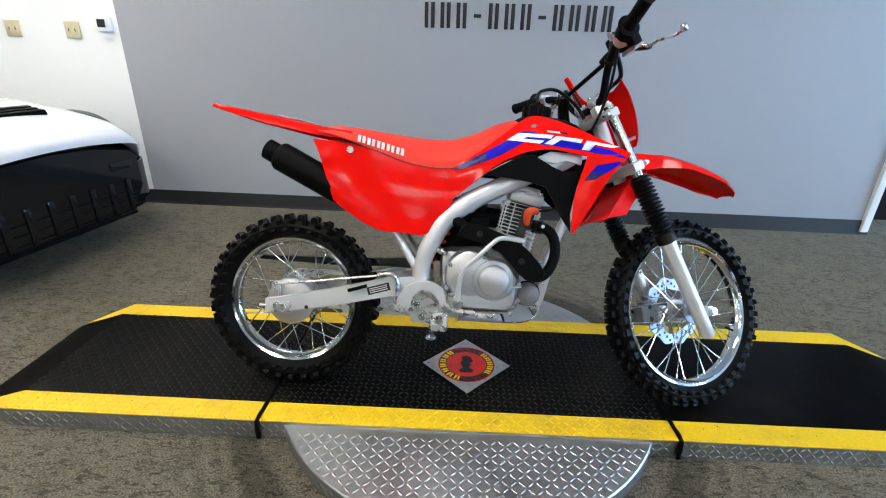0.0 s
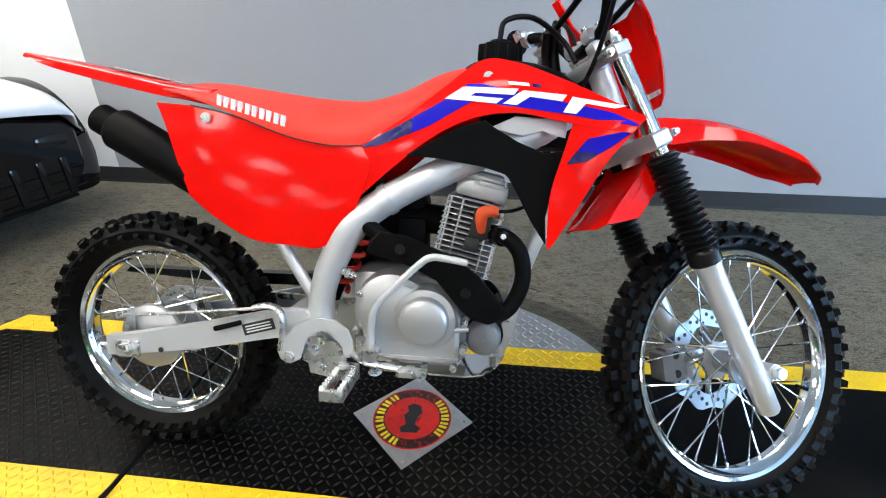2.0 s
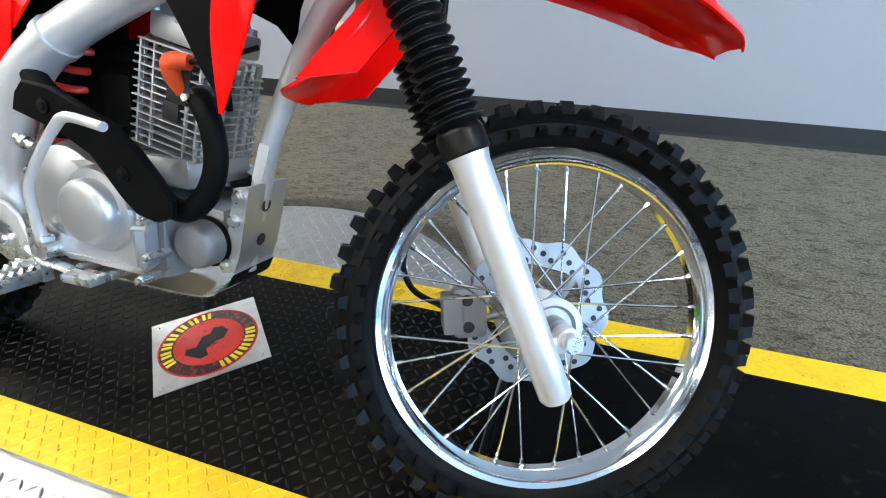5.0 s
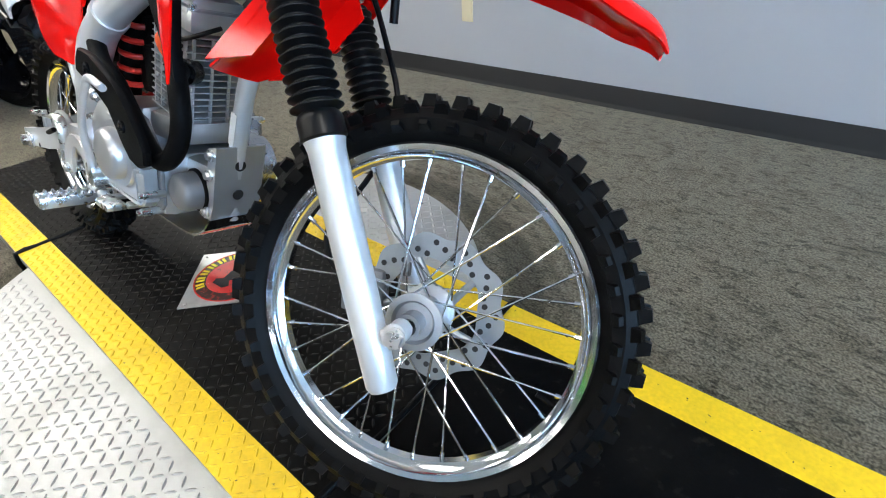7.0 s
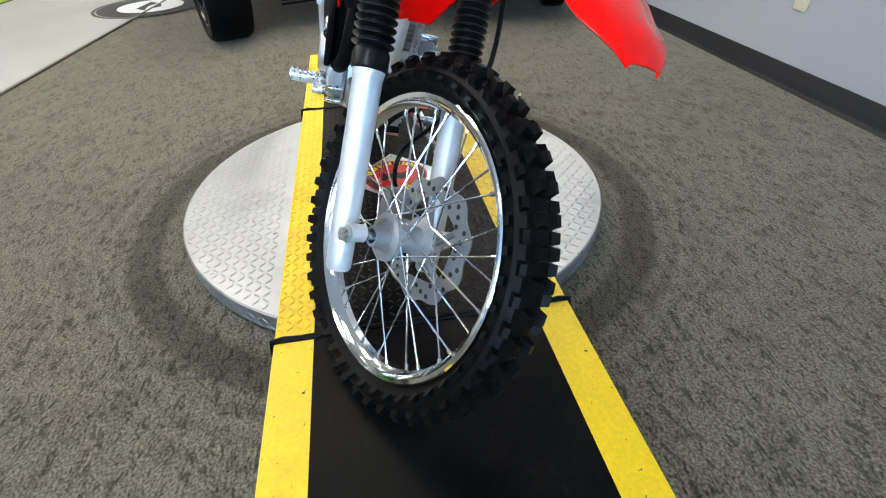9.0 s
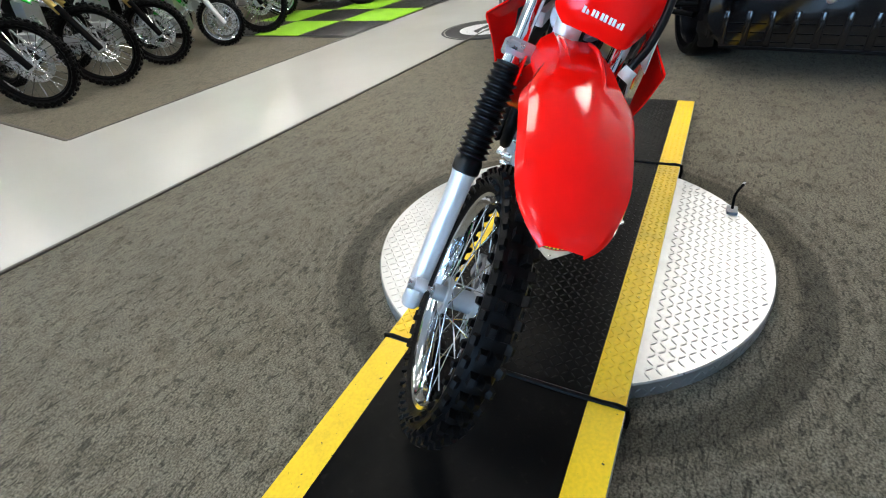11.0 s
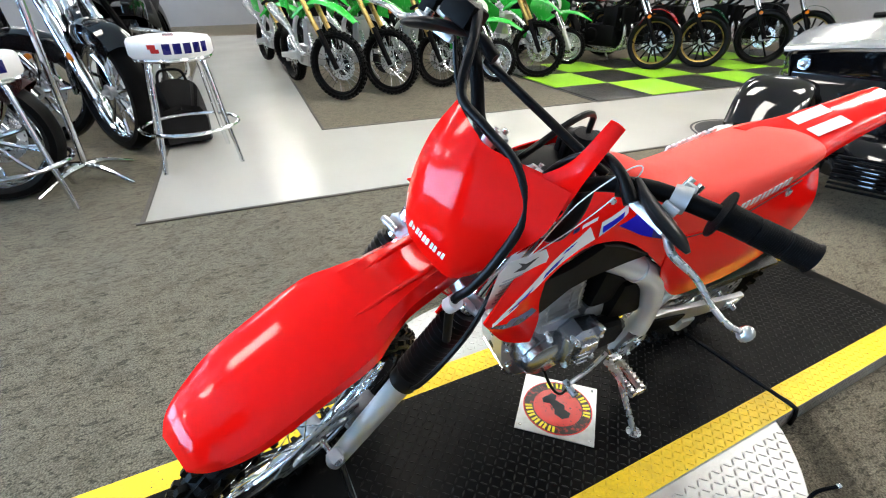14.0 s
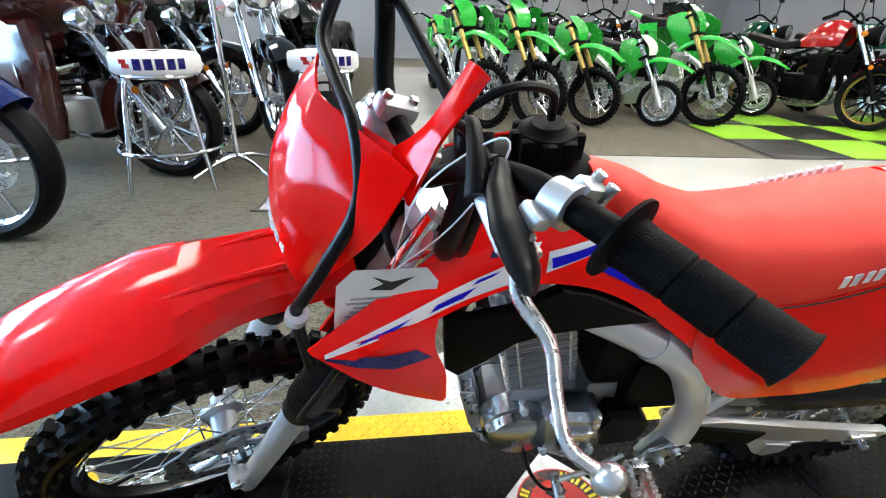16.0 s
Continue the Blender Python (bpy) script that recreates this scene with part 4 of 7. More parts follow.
    if s > 0:
        cov = [(0.052, 0.160, 0.318), (0.062, 0.185, 0.308), (0.070, 0.215, 0.302), (0.076, 0.245, 0.298), (0.080, 0.262, 0.294)]
        part("lever_boot", moved(tube(cov, [0.006, 0.0135, 0.0165, 0.0135, 0.005], n=14, flat=0.6), SWUNG @ Matrix.Translation((0.026, 0, 0.006))), BOOT, bars, "black rubber lever boot")
        part("cable_sleeve", moved(tube([(0.096, 0.176, 0.300), (0.088, 0.140, 0.318), (0.070, 0.105, 0.318), (0.050, 0.085, 0.290)], [0.0100, 0.0070, 0.0060, 0.0060], n=10), SWUNG), RUBBER, bars)
    else:
        cov = [(0.004, s * 0.175, 0.352), (0.016, s * 0.205, 0.345), (0.024, s * 0.240, 0.332), (0.028, s * 0.268, 0.318), (0.028, s * 0.284, 0.310)]
        part("lever_boot", barred(tube(cov, [0.009, 0.0145, 0.0165, 0.013, 0.005], n=14, flat=0.6), SWUNG), BOOT, bars, "black rubber lever boot")
    if s < 0:
        part("cable_sleeve", barred(tube([(-0.006, s * 0.115, 0.352), (0.0, s * 0.150, 0.356), (0.004, s * 0.182, 0.352)], 0.0105, n=10), SWUNG), RUBBER, bars)
    part("bar_band", barred(tube([(-0.0255, s * 0.170, 0.332), (-0.0258, s * 0.178, 0.337)], 0.0165, n=14, smooth=False), SWUNG), CABLE, bars)
part("throttle_housing", barred(joined(rod((-0.028, -0.268, 0.372), (-0.034, -0.298, 0.379), 0.026, 18), box(0.034, 0.030, 0.05, (-0.012, -0.276, 0.358), 0.007)), SWUNG), BLACK, bars)
part("brake_reservoir", barred(box(0.050, 0.062, 0.036, (0.004, -0.205, 0.372), 0.008), SWUNG), BLACK, bars, "black brake fluid reservoir")
# cables and hoses
part("clutch_cable", moved(tube([(0.070, 0.160, 0.305), (0.078, 0.125, 0.316), (0.074, 0.085, 0.300), (0.060, 0.060, 0.240), (0.040, 0.055, 0.14), (-0.04, 0.06, 0.04)], 0.0045, n=10), SWUNG), CABLE, bike, "black clutch cable")
part("brake_line", moved(tube([(0.030, -0.175, 0.330), (0.060, -0.165, 0.362), (0.098, -0.125, 0.332), (0.118, -0.087, 0.270), (0.122, -0.030, 0.258), (0.120, 0.040, 0.246), (0.116, 0.088, 0.200), (0.124, 0.100, 0.130), (0.124, 0.097, 0.070), (0.114, 0.088, 0.022), (0.075, 0.112, -0.060)], 0.0072, n=12), SWUNG), CABLE, bike, "thick black looping brake hose")
# wiring laid thick here to stand also for the shade over the upper clamp
for r_, off in ((0.013, 0.0), (0.009, 0.022)):
    part("wiring_sleeve", moved(tube([(0.048 - off, 0.085, 0.300), (0.042 - off, 0.116, 0.262), (0.030 - off, 0.126, 0.212), (0.008 - off, 0.118, 0.172), (-0.03 - off, 0.080, 0.150)], r_, n=10), SWUNG), CABLE, bike, "black sleeved wiring, also standing for shade at the clamp")
part("throttle_cable", barred(tube([(-0.05, -0.25, 0.345), (-0.065, -0.18, 0.27), (-0.075, -0.09, 0.215), (-0.10, -0.03, 0.175), (-0.14, -0.02, 0.13)], 0.0045, n=8), SWUNG), CABLE, bike)
part("cable_clip", moved(tube([(0.117, 0.091, 0.032), (0.111, 0.086, 0.013)], 0.0130, n=14, smooth=False), SWUNG), WHITE, bike, "white plastic hose clip")

# hang tag on a string
ex, ey = Vector((-0.093, -0.016, -0.012)), Vector((-0.034, -0.008, 0.100))
ex.normalize()
ey = (ey - ex * ey.dot(ex)).normalized()
TAG = Matrix.Translation((1.016, 0.160, 0.474)) @ Matrix((ex, ey, ex.cross(ey))).transposed().to_4x4()
tag = part("hang_tag", moved(slab([(0.004, 0.0), (0.104, 0.0), (0.108, 0.008), (0.108, 0.075), (0.092, 0.095), (0.016, 0.095), (0.0, 0.075), (0.0, 0.006)], -0.0006, 0.0006, "z"), TAG), PAPER, bike, "white paper warning tag")
for k in range(8):
    part("print_line", moved(box(0.082 - 0.008 * (k % 3), 0.0028, 0.0012, (0.052, 0.010 + 0.0065 * k, 0.0010)), TAG), PRINT, tag)
part("printed_wing", moved(slab([(0.034, 0.068), (0.058, 0.066), (0.080, 0.084), (0.056, 0.078), (0.036, 0.086), (0.048, 0.076)], 0.0007, 0.0012, "z"), TAG), INK, tag)
t0_ = TAG @ Vector((0.054, 0.090, 0.0))
t1_ = SWUNG @ Vector((0.085, 0.146, 0.330))
t2_, t3_ = t0_.lerp(t1_, 0.55), t0_.lerp(t1_, 0.5)
part("string", tube([tuple(t0_), (t2_.x + 0.018, t2_.y + 0.004, t2_.z + 0.020), tuple(t1_), (t1_.x - 0.012, t1_.y + 0.006, t1_.z - 0.010), (t3_.x - 0.016, t3_.y + 0.004, t3_.z - 0.008), tuple(t0_)], 0.0009, n=6), WHITE, tag)

# bodywork ------------------------------------------------------------
sx = [0.10, 0.16, 0.25, 0.369, 0.44, 0.505, 0.58, 0.645, 0.712]
zt = [0.566, 0.566, 0.553, 0.534, 0.527, 0.527, 0.550, 0.582, 0.603]
zs = [0.545, 0.530, 0.500, 0.456, 0.440, 0.437, 0.480, 0.530, 0.585]
hw = [0.086, 0.098, 0.108, 0.112, 0.110, 0.104, 0.088, 0.068, 0.042]
rows = []
for f1, f2 in ((-1.0, 0.0), (-0.98, 0.40), (-0.82, 0.76), (-0.45, 1.01), (0, 1.10), (0.45, 1.01), (0.82, 0.76), (0.98, 0.40), (1.0, 0.0)):
    rows.append([(x, f1 * w, s + (t - s) * f2 + 0.20 * f1 * w * min(1.0, f2)) for x, t, s, w in zip(sx, zt, zs, hw)])
seat = part("seat", sheet(rows, 4, 3, 0.006), SEAT_RED, bike, "red grained vinyl seat")
for s in (-1, 1):
    for k in range(5):
        x0 = 0.226 + 0.029 * k
        zc = 0.524 - 0.29 * (x0 - 0.226)
        yy = s * (0.985 * float(np.interp(x0 + 0.012, sx, hw)) + 0.0025)
        for h in (0.0, 0.0135):
            zz = zc - 0.29 * h
            q = slab([(x0 + h, zz - 0.010), (x0 + h + 0.0085, zz - 0.0125), (x0 + h + 0.0105, zz + 0.0075), (x0 + h + 0.002, zz + 0.010)], min(yy, yy - s * 0.006), max(yy, yy - s * 0.006))
            part("white_mark", q, WHITE, seat)

rf_rows = []
for y, dz in ((-0.070, -0.026), (-0.062, -0.004), (-0.03, 0.004), (0, 0.006), (0.03, 0.004), (0.062, -0.004), (0.070, -0.026)):
    rf_rows.append([(0.20, 1.25 * y, 0.545 + dz), (0.12, 1.18 * y, 0.555 + dz), (0.03, 1.0 * y, 0.572 + dz), (-0.08, 0.86 * y, 0.594 + dz * 0.9), (-0.17, 0.80 * y, 0.611 + dz * 0.7), (-0.242, 0.66 * y, 0.624 + dz * 0.3)])
rfend = part("rear_fender", sheet(rf_rows, 5, 3, 0.003), RED, bike, "red plastic rear fender")
for y in (-0.026, 0.022):
    part("sticker", moved(box(0.115, 0.032, 0.0016, (0, 0, 0), 0.0004), pose(0.020, y * 1.1, 0.5845, 0, 11.5, 0)), PAPER, rfend, "pale paper sticker")
part("inner_guard", tube([(0.33, 0, 0.25), (0.24, 0, 0.40), (0.17, 0, 0.455), (0.10, 0, 0.495)], [0.045, 0.055, 0.050, 0.030], n=12, flat=0.35), BLACK, bike, "black inner rear guard")


def side(s):
    """Side panel, shroud, inner cover and decals of one side."""
    Y = lambda y: s * y  # noqa: E731
    def flank(pts, proud):
        return [(x, Y(float(np.interp(x, (0.085, 0.20, 0.34, 0.53), (0.090, 0.108, 0.117, 0.113))) + proud), z) for x, z in pts]

    top = flank([(0.085, 0.520), (0.17, 0.512), (0.26, 0.493), (0.37, 0.455), (0.45, 0.440), (0.515, 0.440)], -0.003)
    m1 = flank([(0.108, 0.472), (0.19, 0.450), (0.28, 0.420), (0.38, 0.390), (0.46, 0.388), (0.53, 0.405)], 0.002)
    m2 = flank([(0.130, 0.405), (0.205, 0.362), (0.290, 0.328), (0.385, 0.312), (0.458, 0.322), (0.520, 0.362)], 0.004)
    bot = flank([(0.153, 0.336), (0.215, 0.292), (0.290, 0.254), (0.37, 0.246), (0.440, 0.246), (0.500, 0.318)], 0.002)
    if s > 0:  # this side reaches further down and back, and stands out more
        m1 = [(0.094, 0.122, 0.470), (0.18, 0.126, 0.446), (0.28, 0.126, 0.416), (0.38, 0.122, 0.390), (0.46, 0.118, 0.388), (0.53, 0.114, 0.405)]
        m2 = [(0.080, 0.128, 0.410), (0.165, 0.134, 0.362), (0.262, 0.135, 0.326), (0.37, 0.131, 0.312), (0.455, 0.124, 0.322), (0.522, 0.116, 0.362)]
        bot = [(0.082, 0.128, 0.352), (0.152, 0.134, 0.294), (0.240, 0.135, 0.258), (0.335, 0.133, 0.243), (0.428, 0.128, 0.243), (0.505, 0.117, 0.322)]
    sp = part("side_panel", sheet([top, m1, m2, bot], 5, 4, 0.003 * s), RED, bike, "glossy red side panel")
    part("panel_seam", tube([(x, y + s * 0.0045, z + 0.001) for x, y, z in top[1:]], 0.0014, n=6), INK, sp)
    part("panel_screw", joined(rod((0.204, Y(0.104), 0.489), (0.204, Y(0.113), 0.489), 0.010, 14), rod((0.204, Y(0.113), 0.489), (0.204, Y(0.1145), 0.489), 0.005, 6)), STEEL, sp)
    # shroud: upper body and the wing that hangs down before it
    t0 = [(0.505, Y(0.104), 0.440), (0.59, Y(0.088), 0.494), (0.665, Y(0.076), 0.552), (0.735, Y(0.070), 0.602), (0.80, Y(0.078), 0.596), (0.88, Y(0.096), 0.565), (0.955, Y(0.122), 0.528), (1.014, Y(0.158), 0.494)]
    t1 = [(0.510, Y(0.112), 0.408), (0.592, Y(0.106), 0.466), (0.672, Y(0.100), 0.518), (0.745, Y(0.100), 0.555), (0.81, Y(0.108), 0.556), (0.88, Y(0.122), 0.532), (0.95, Y(0.140), 0.506), (1.005, Y(0.162), 0.484)]
    t2 = [(0.515, Y(0.114), 0.350), (0.587, Y(0.114), 0.412), (0.655, Y(0.112), 0.462), (0.725, Y(0.114), 0.494), (0.80, Y(0.120), 0.503), (0.87, Y(0.132), 0.490), (0.94, Y(0.148), 0.476), (0.992, Y(0.160), 0.468)]
    if s > 0:  # and its shroud flares wider at the tip
        t0, t1, t2 = ([(x, y + 0.034 * max(0.0, min(1.0, (x - 0.84) / 0.17)), z) for x, y, z in row] for row in (t0, t1, t2))
        t0[-1], t1[-1] = (1.038, 0.193, 0.492), (1.030, 0.194, 0.482)
    sh = part("shroud", sheet([t0, t1, t2], 5, 5, 0.003 * s), RED, bike, "glossy red tank shroud")
    w0 = [(0.899, Y(0.136), 0.490), (0.884, Y(0.135), 0.43), (0.866, Y(0.133), 0.355), (0.866, Y(0.130), 0.262)]
    w1 = [(0.952, Y(0.150), 0.489), (0.921, Y(0.145), 0.424), (0.892, Y(0.139), 0.348), (0.869, Y(0.132), 0.262)]
    w2 = [(1.010, Y(0.160), 0.488), (0.957, Y(0.150), 0.418), (0.916, Y(0.141), 0.340), (0.873, Y(0.132), 0.262)]
    if s > 0:
        w0 = [(0.899, 0.150, 0.490), (0.902, 0.158, 0.445), (0.886, 0.158, 0.390), (0.882, 0.158, 0.330)]
        w1 = [(0.955, 0.172, 0.490), (0.940, 0.172, 0.440), (0.912, 0.165, 0.385), (0.886, 0.160, 0.326)]
        w2 = [(1.034, 0.194, 0.484), (0.985, 0.182, 0.412), (0.942, 0.171, 0.366), (0.891, 0.160, 0.326)]
    part("shroud_wing", sheet([w0, w1, w2], 5, 4, -0.003 * s), RED, bike, "red lower tip of the shroud")
    # black inner cover
    blk = [(0.60, 0.425), (0.70, 0.478), (0.745, 0.490), (0.762, 0.478), (0.805, 0.453), (0.854, 0.433), (0.888, 0.437), (0.878, 0.40), (0.862, 0.315), (0.866, 0.264), (0.835, 0.31), (0.807, 0.362), (0.788, 0.393), (0.741, 0.407), (0.66, 0.420)]
    if s > 0:
        blk = [(0.60, 0.425), (0.70, 0.478), (0.745, 0.490), (0.762, 0.478), (0.805, 0.453), (0.854, 0.440), (0.888, 0.444), (0.886, 0.40), (0.880, 0.335), (0.862, 0.318), (0.825, 0.350), (0.788, 0.388), (0.741, 0.407), (0.66, 0.420)]
    ylo, yhi = sorted((Y(0.102), Y(0.118)))
    part("inner_cover", slab(blk, ylo, yhi, "y", 0.003), BLACK, bike, "matt black inner cover")
    part("intake_lining", slab([(0.752, 0.478), (0.800, 0.500), (0.897, 0.492), (0.893, 0.462), (0.850, 0.474), (0.815, 0.464)], *sorted((Y(0.074), Y(0.090))), "y", 0.003), SILVER, bike, "silver inner part behind the shroud opening")
    # decals follow the shroud surface, a hair proud of it
    def fine(rows_):
        g = np.array([spline(r, 12) for r in rows_])
        return np.stack([spline(g[:, j], 24) for j in range(g.shape[1])], 1).reshape(-1, 3)

    body, wing = fine((t0, t1, t2)), fine((w0, w1, w2))

    def on(cloud, x, z, lift):
        """The place on a surface at x, z, lifted a little outwards."""
        d2 = (cloud[:, 0] - x) ** 2 + (cloud[:, 2] - z) ** 2
        k = np.argsort(d2)[:6]
        w_ = 1 / (d2[k] + 1e-6)
        A = np.c_[np.ones(6), cloud[k, 0] - x, cloud[k, 2] - z]
        c = np.linalg.lstsq(A.T @ (A * w_[:, None]) + 1e-3 * np.eye(3), A.T @ (w_ * cloud[k, 1]), rcond=None)[0]
        return np.array([x, c[0] + s * lift * (1 + abs(c[2]) * 0.5), z])

    def decal(name, lo, hi, material, lift, label, cloud=body):
        """A strip between two edges given as (x, z) in the side view."""
        a, b = np.array(lo), np.array(hi)
        k = 28
        q = np.linspace(0, 1, k)
        A = np.stack([np.interp(q, np.linspace(0, 1, len(a)), a[:, c]) for c in (0, 1)], 1)
        B = np.stack([np.interp(q, np.linspace(0, 1, len(b)), b[:, c]) for c in (0, 1)], 1)
        g = np.array([[on(cloud, *(A[i] * (1 - f1) + B[i] * f1), lift) for f1 in np.linspace(0, 1, 7)] for i in range(k)])
        fc = [(i * 7 + j, i * 7 + j + 1, i * 7 + 8 + j, i * 7 + 7 + j) for i in range(k - 1) for j in range(6)]
        part(name, (g.reshape(-1, 3), fc), material, sh, label)

    decal("navy_stripe", [(0.512, 0.437), (0.548, 0.442), (0.61, 0.466)], [(0.512, 0.440), (0.55, 0.463), (0.61, 0.495)], NAVY, 0.0010, "dark blue stripe")
    decal("blue_stripe", [(0.61, 0.466), (0.645, 0.481), (0.721, 0.524)], [(0.61, 0.495), (0.643, 0.513), (0.671, 0.529)], BLUE, 0.0010, "blue stripe")
    if s > 0:
        decal("white_mark", [(1.022, 0.478), (0.96, 0.484), (0.90, 0.494), (0.82, 0.508), (0.78, 0.516)], [(1.022, 0.483), (0.96, 0.499), (0.90, 0.514), (0.83, 0.533), (0.80, 0.546)], WHITE, 0.0010, "long white mark")
        for lo, hi in (([(0.990, 0.484), (0.945, 0.491)], [(0.982, 0.488), (0.930, 0.499)]), ([(0.910, 0.497), (0.872, 0.503)], [(0.902, 0.505), (0.856, 0.515)]), ([(0.862, 0.518), (0.838, 0.524)], [(0.855, 0.524), (0.828, 0.530)])):
            decal("blue_patch", lo, hi, BLUE, 0.0018, "blue patch in the white mark")
        decal("white_mark", [(0.772, 0.518), (0.735, 0.530), (0.700, 0.541)], [(0.772, 0.546), (0.735, 0.552), (0.700, 0.556)], WHITE, 0.0010, "slanted white mark")
        decal("blue_patch", [(0.765, 0.524), (0.715, 0.538)], [(0.768, 0.538), (0.712, 0.548)], BLUE, 0.0018, "blue patch in the white mark")
    else:
        decal("blue_field", [(0.717, 0.527), (0.754, 0.519), (0.806, 0.512), (0.886, 0.500), (0.950, 0.487), (1.000, 0.479)], [(0.707, 0.556), (0.735, 0.556), (0.800, 0.540), (0.880, 0.521), (0.960, 0.503), (1.000, 0.482)], BLUE, 0.0010, "blue field behind the white marks")
    bars_ = (([(0.694, 0.541), (0.795, 0.534)], [(0.702, 0.551), (0.803, 0.545)]), ([(0.668, 0.529), (0.712, 0.531)], [(0.700, 0.550), (0.737, 0.545)]), ([(0.670, 0.529), (0.764, 0.519)], [(0.682, 0.537), (0.776, 0.528)]),
             ([(0.776, 0.519), (0.809, 0.541)], [(0.800, 0.516), (0.834, 0.537)]), ([(0.806, 0.533), (0.878, 0.522)], [(0.811, 0.542), (0.886, 0.533)]),
             ([(0.880, 0.503), (0.895, 0.529)], [(0.902, 0.500), (0.922, 0.522)]), ([(0.900, 0.521), (0.965, 0.509)], [(0.895, 0.530), (0.987, 0.514)]))
    for lo, hi in (bars_ if s < 0 else ()):
        decal("white_mark", lo, hi, WHITE, 0.0019, "slanted white mark")
    decal("small_mark", [(0.785, 0.553), (0.822, 0.549)], [(0.783, 0.559), (0.820, 0.555)], WHITE, 0.0012, "small pale mark")
    decal("small_dark_mark", [(0.827, 0.548), (0.842, 0.5465)], [(0.826, 0.5545), (0.841, 0.553)], NAVY, 0.0012, "small dark mark")
    # lower blue flash on the wing
    if s > 0:
        decal("blue_flash", [(0.905, 0.430), (0.950, 0.428), (0.990, 0.446), (1.022, 0.472)], [(0.925, 0.452), (0.96, 0.456), (1.00, 0.468), (1.024, 0.477)], NAVY, 0.0014, "dark blue flash", wing)
    else:
        decal("blue_flash", [(0.907, 0.437), (0.945, 0.434), (0.965, 0.447), (0.997, 0.473)], [(0.923, 0.458), (0.95, 0.464), (0.98, 0.470), (0.998, 0.475)], BLUE, 0.0014, "blue flash", wing)
        decal("navy_flash", [(0.891, 0.414), (0.922, 0.419), (0.945, 0.434)], [(0.892, 0.416), (0.900, 0.428), (0.907, 0.437)], NAVY, 0.0014, "dark blue flash", wing)
    part("shroud_screw", joined(rod((0.748, Y(0.074), 0.569), (0.748, Y(0.0925), 0.569), 0.0095, 14), rod((0.748, Y(0.0925), 0.569), (0.748, Y(0.094), 0.569), 0.0045, 6)), STEEL, sh)


side(-1)
side(1)

# tank cover and cap
tk = []
for f1, dz in ((-1, -0.03), (-0.85, -0.004), (-0.4, 0.012), (0, 0.016), (0.4, 0.012), (0.85, -0.004), (1, -0.03)):
    tk.append([(0.690, f1 * 0.040, 0.578 + dz), (0.725, f1 * 0.058, 0.596 + dz), (0.80, f1 * 0.076, 0.596 + dz), (0.87, f1 * 0.086, 0.580 + dz), (0.925, f1 * 0.080, 0.548 + dz)])
tank = part("tank_cover", sheet(tk, 5, 3, 0.005), BLACK, bike, "matt black tank cover")
CAP = pose(0.765, 0.0, 0.609, 0, 3, 0)
cap = part("fuel_cap", moved(turned([(0.001, 0.042), (0.020, 0.042), (0.026, 0.036), (0.034, 0.034), (0.037, 0.028), (0.037, 0.0)], 28, "z"), CAP), BLACK, bike, "black ribbed fuel cap")
for k in range(9):
    a = k * 2 * math.pi / 9
    part("cap_rib", moved(box(0.018, 0.013, 0.034, (0.036 * math.cos(a), 0.036 * math.sin(a), 0.016), 0.005), CAP), BLACK, cap)
part("vent_hose", tube([(0.765, 0.0, 0.655), (0.775, 0.005, 0.69), (0.83, 0.025, 0.70), (0.89, 0.02, 0.655), (0.915, 0.0, 0.61)], 0.0055, n=8), CABLE, bike, "black vent hose")
part("tank_body", box(0.20, 0.115, 0.10, (0.83, 0, 0.49), 0.025), BLACK, bike)

# rear wheel
rear_wheel = part("rear_wheel", rim_ring(0.207, 0.052), CHROME, bike, "polished spoked rear wheel rim")
carcass, knobs = tyre(0.281, 0.206, 0.098, 0.0155, 38)
part("tyre", carcass, RUBBER, rear_wheel, "new black knobbly tyre")
tagged(part("tread", knobs, RUBBER, rear_wheel, "new rubber tread knobs"), kind="stuff")
part("hub", joined(hub_shape(0.070, 0.062, 0.042)), HUB, rear_wheel, "cast drum brake hub")
part("drum_plate", joined(turned([(0.001, -0.068), (0.03, -0.066), (0.060, -0.060), (0.074, -0.052), (0.076, -0.044)], 36, "y"), box(0.02, 0.012, 0.06, (-0.035, -0.072, 0.025), 0.004)), CAST, rear_wheel, "cast brake plate")
spokes(rear_wheel, Matrix.Identity(4), 0.058, 0.040, 0.190, 28)
part("axle", rod((0, -0.135, 0), (0, 0.13, 0), 0.0085, 12), STEEL, rear_wheel)
part("axle_nut", joined(tube([(0, -0.142, 0), (0, -0.128, 0)], 0.015, n=6, smooth=False), rod((0, -0.129, 0), (0, -0.126, 0), 0.018, 16)), STEEL, rear_wheel)
spr = [((0.088 if i % 2 else 0.081) * math.cos(math.pi * i / 42), (0.088 if i % 2 else 0.081) * math.sin(math.pi * i / 42)) for i in range(84)]
part("sprocket", slab(spr, 0.062, 0.067, "y"), STEEL, rear_wheel, "steel rear sprocket")

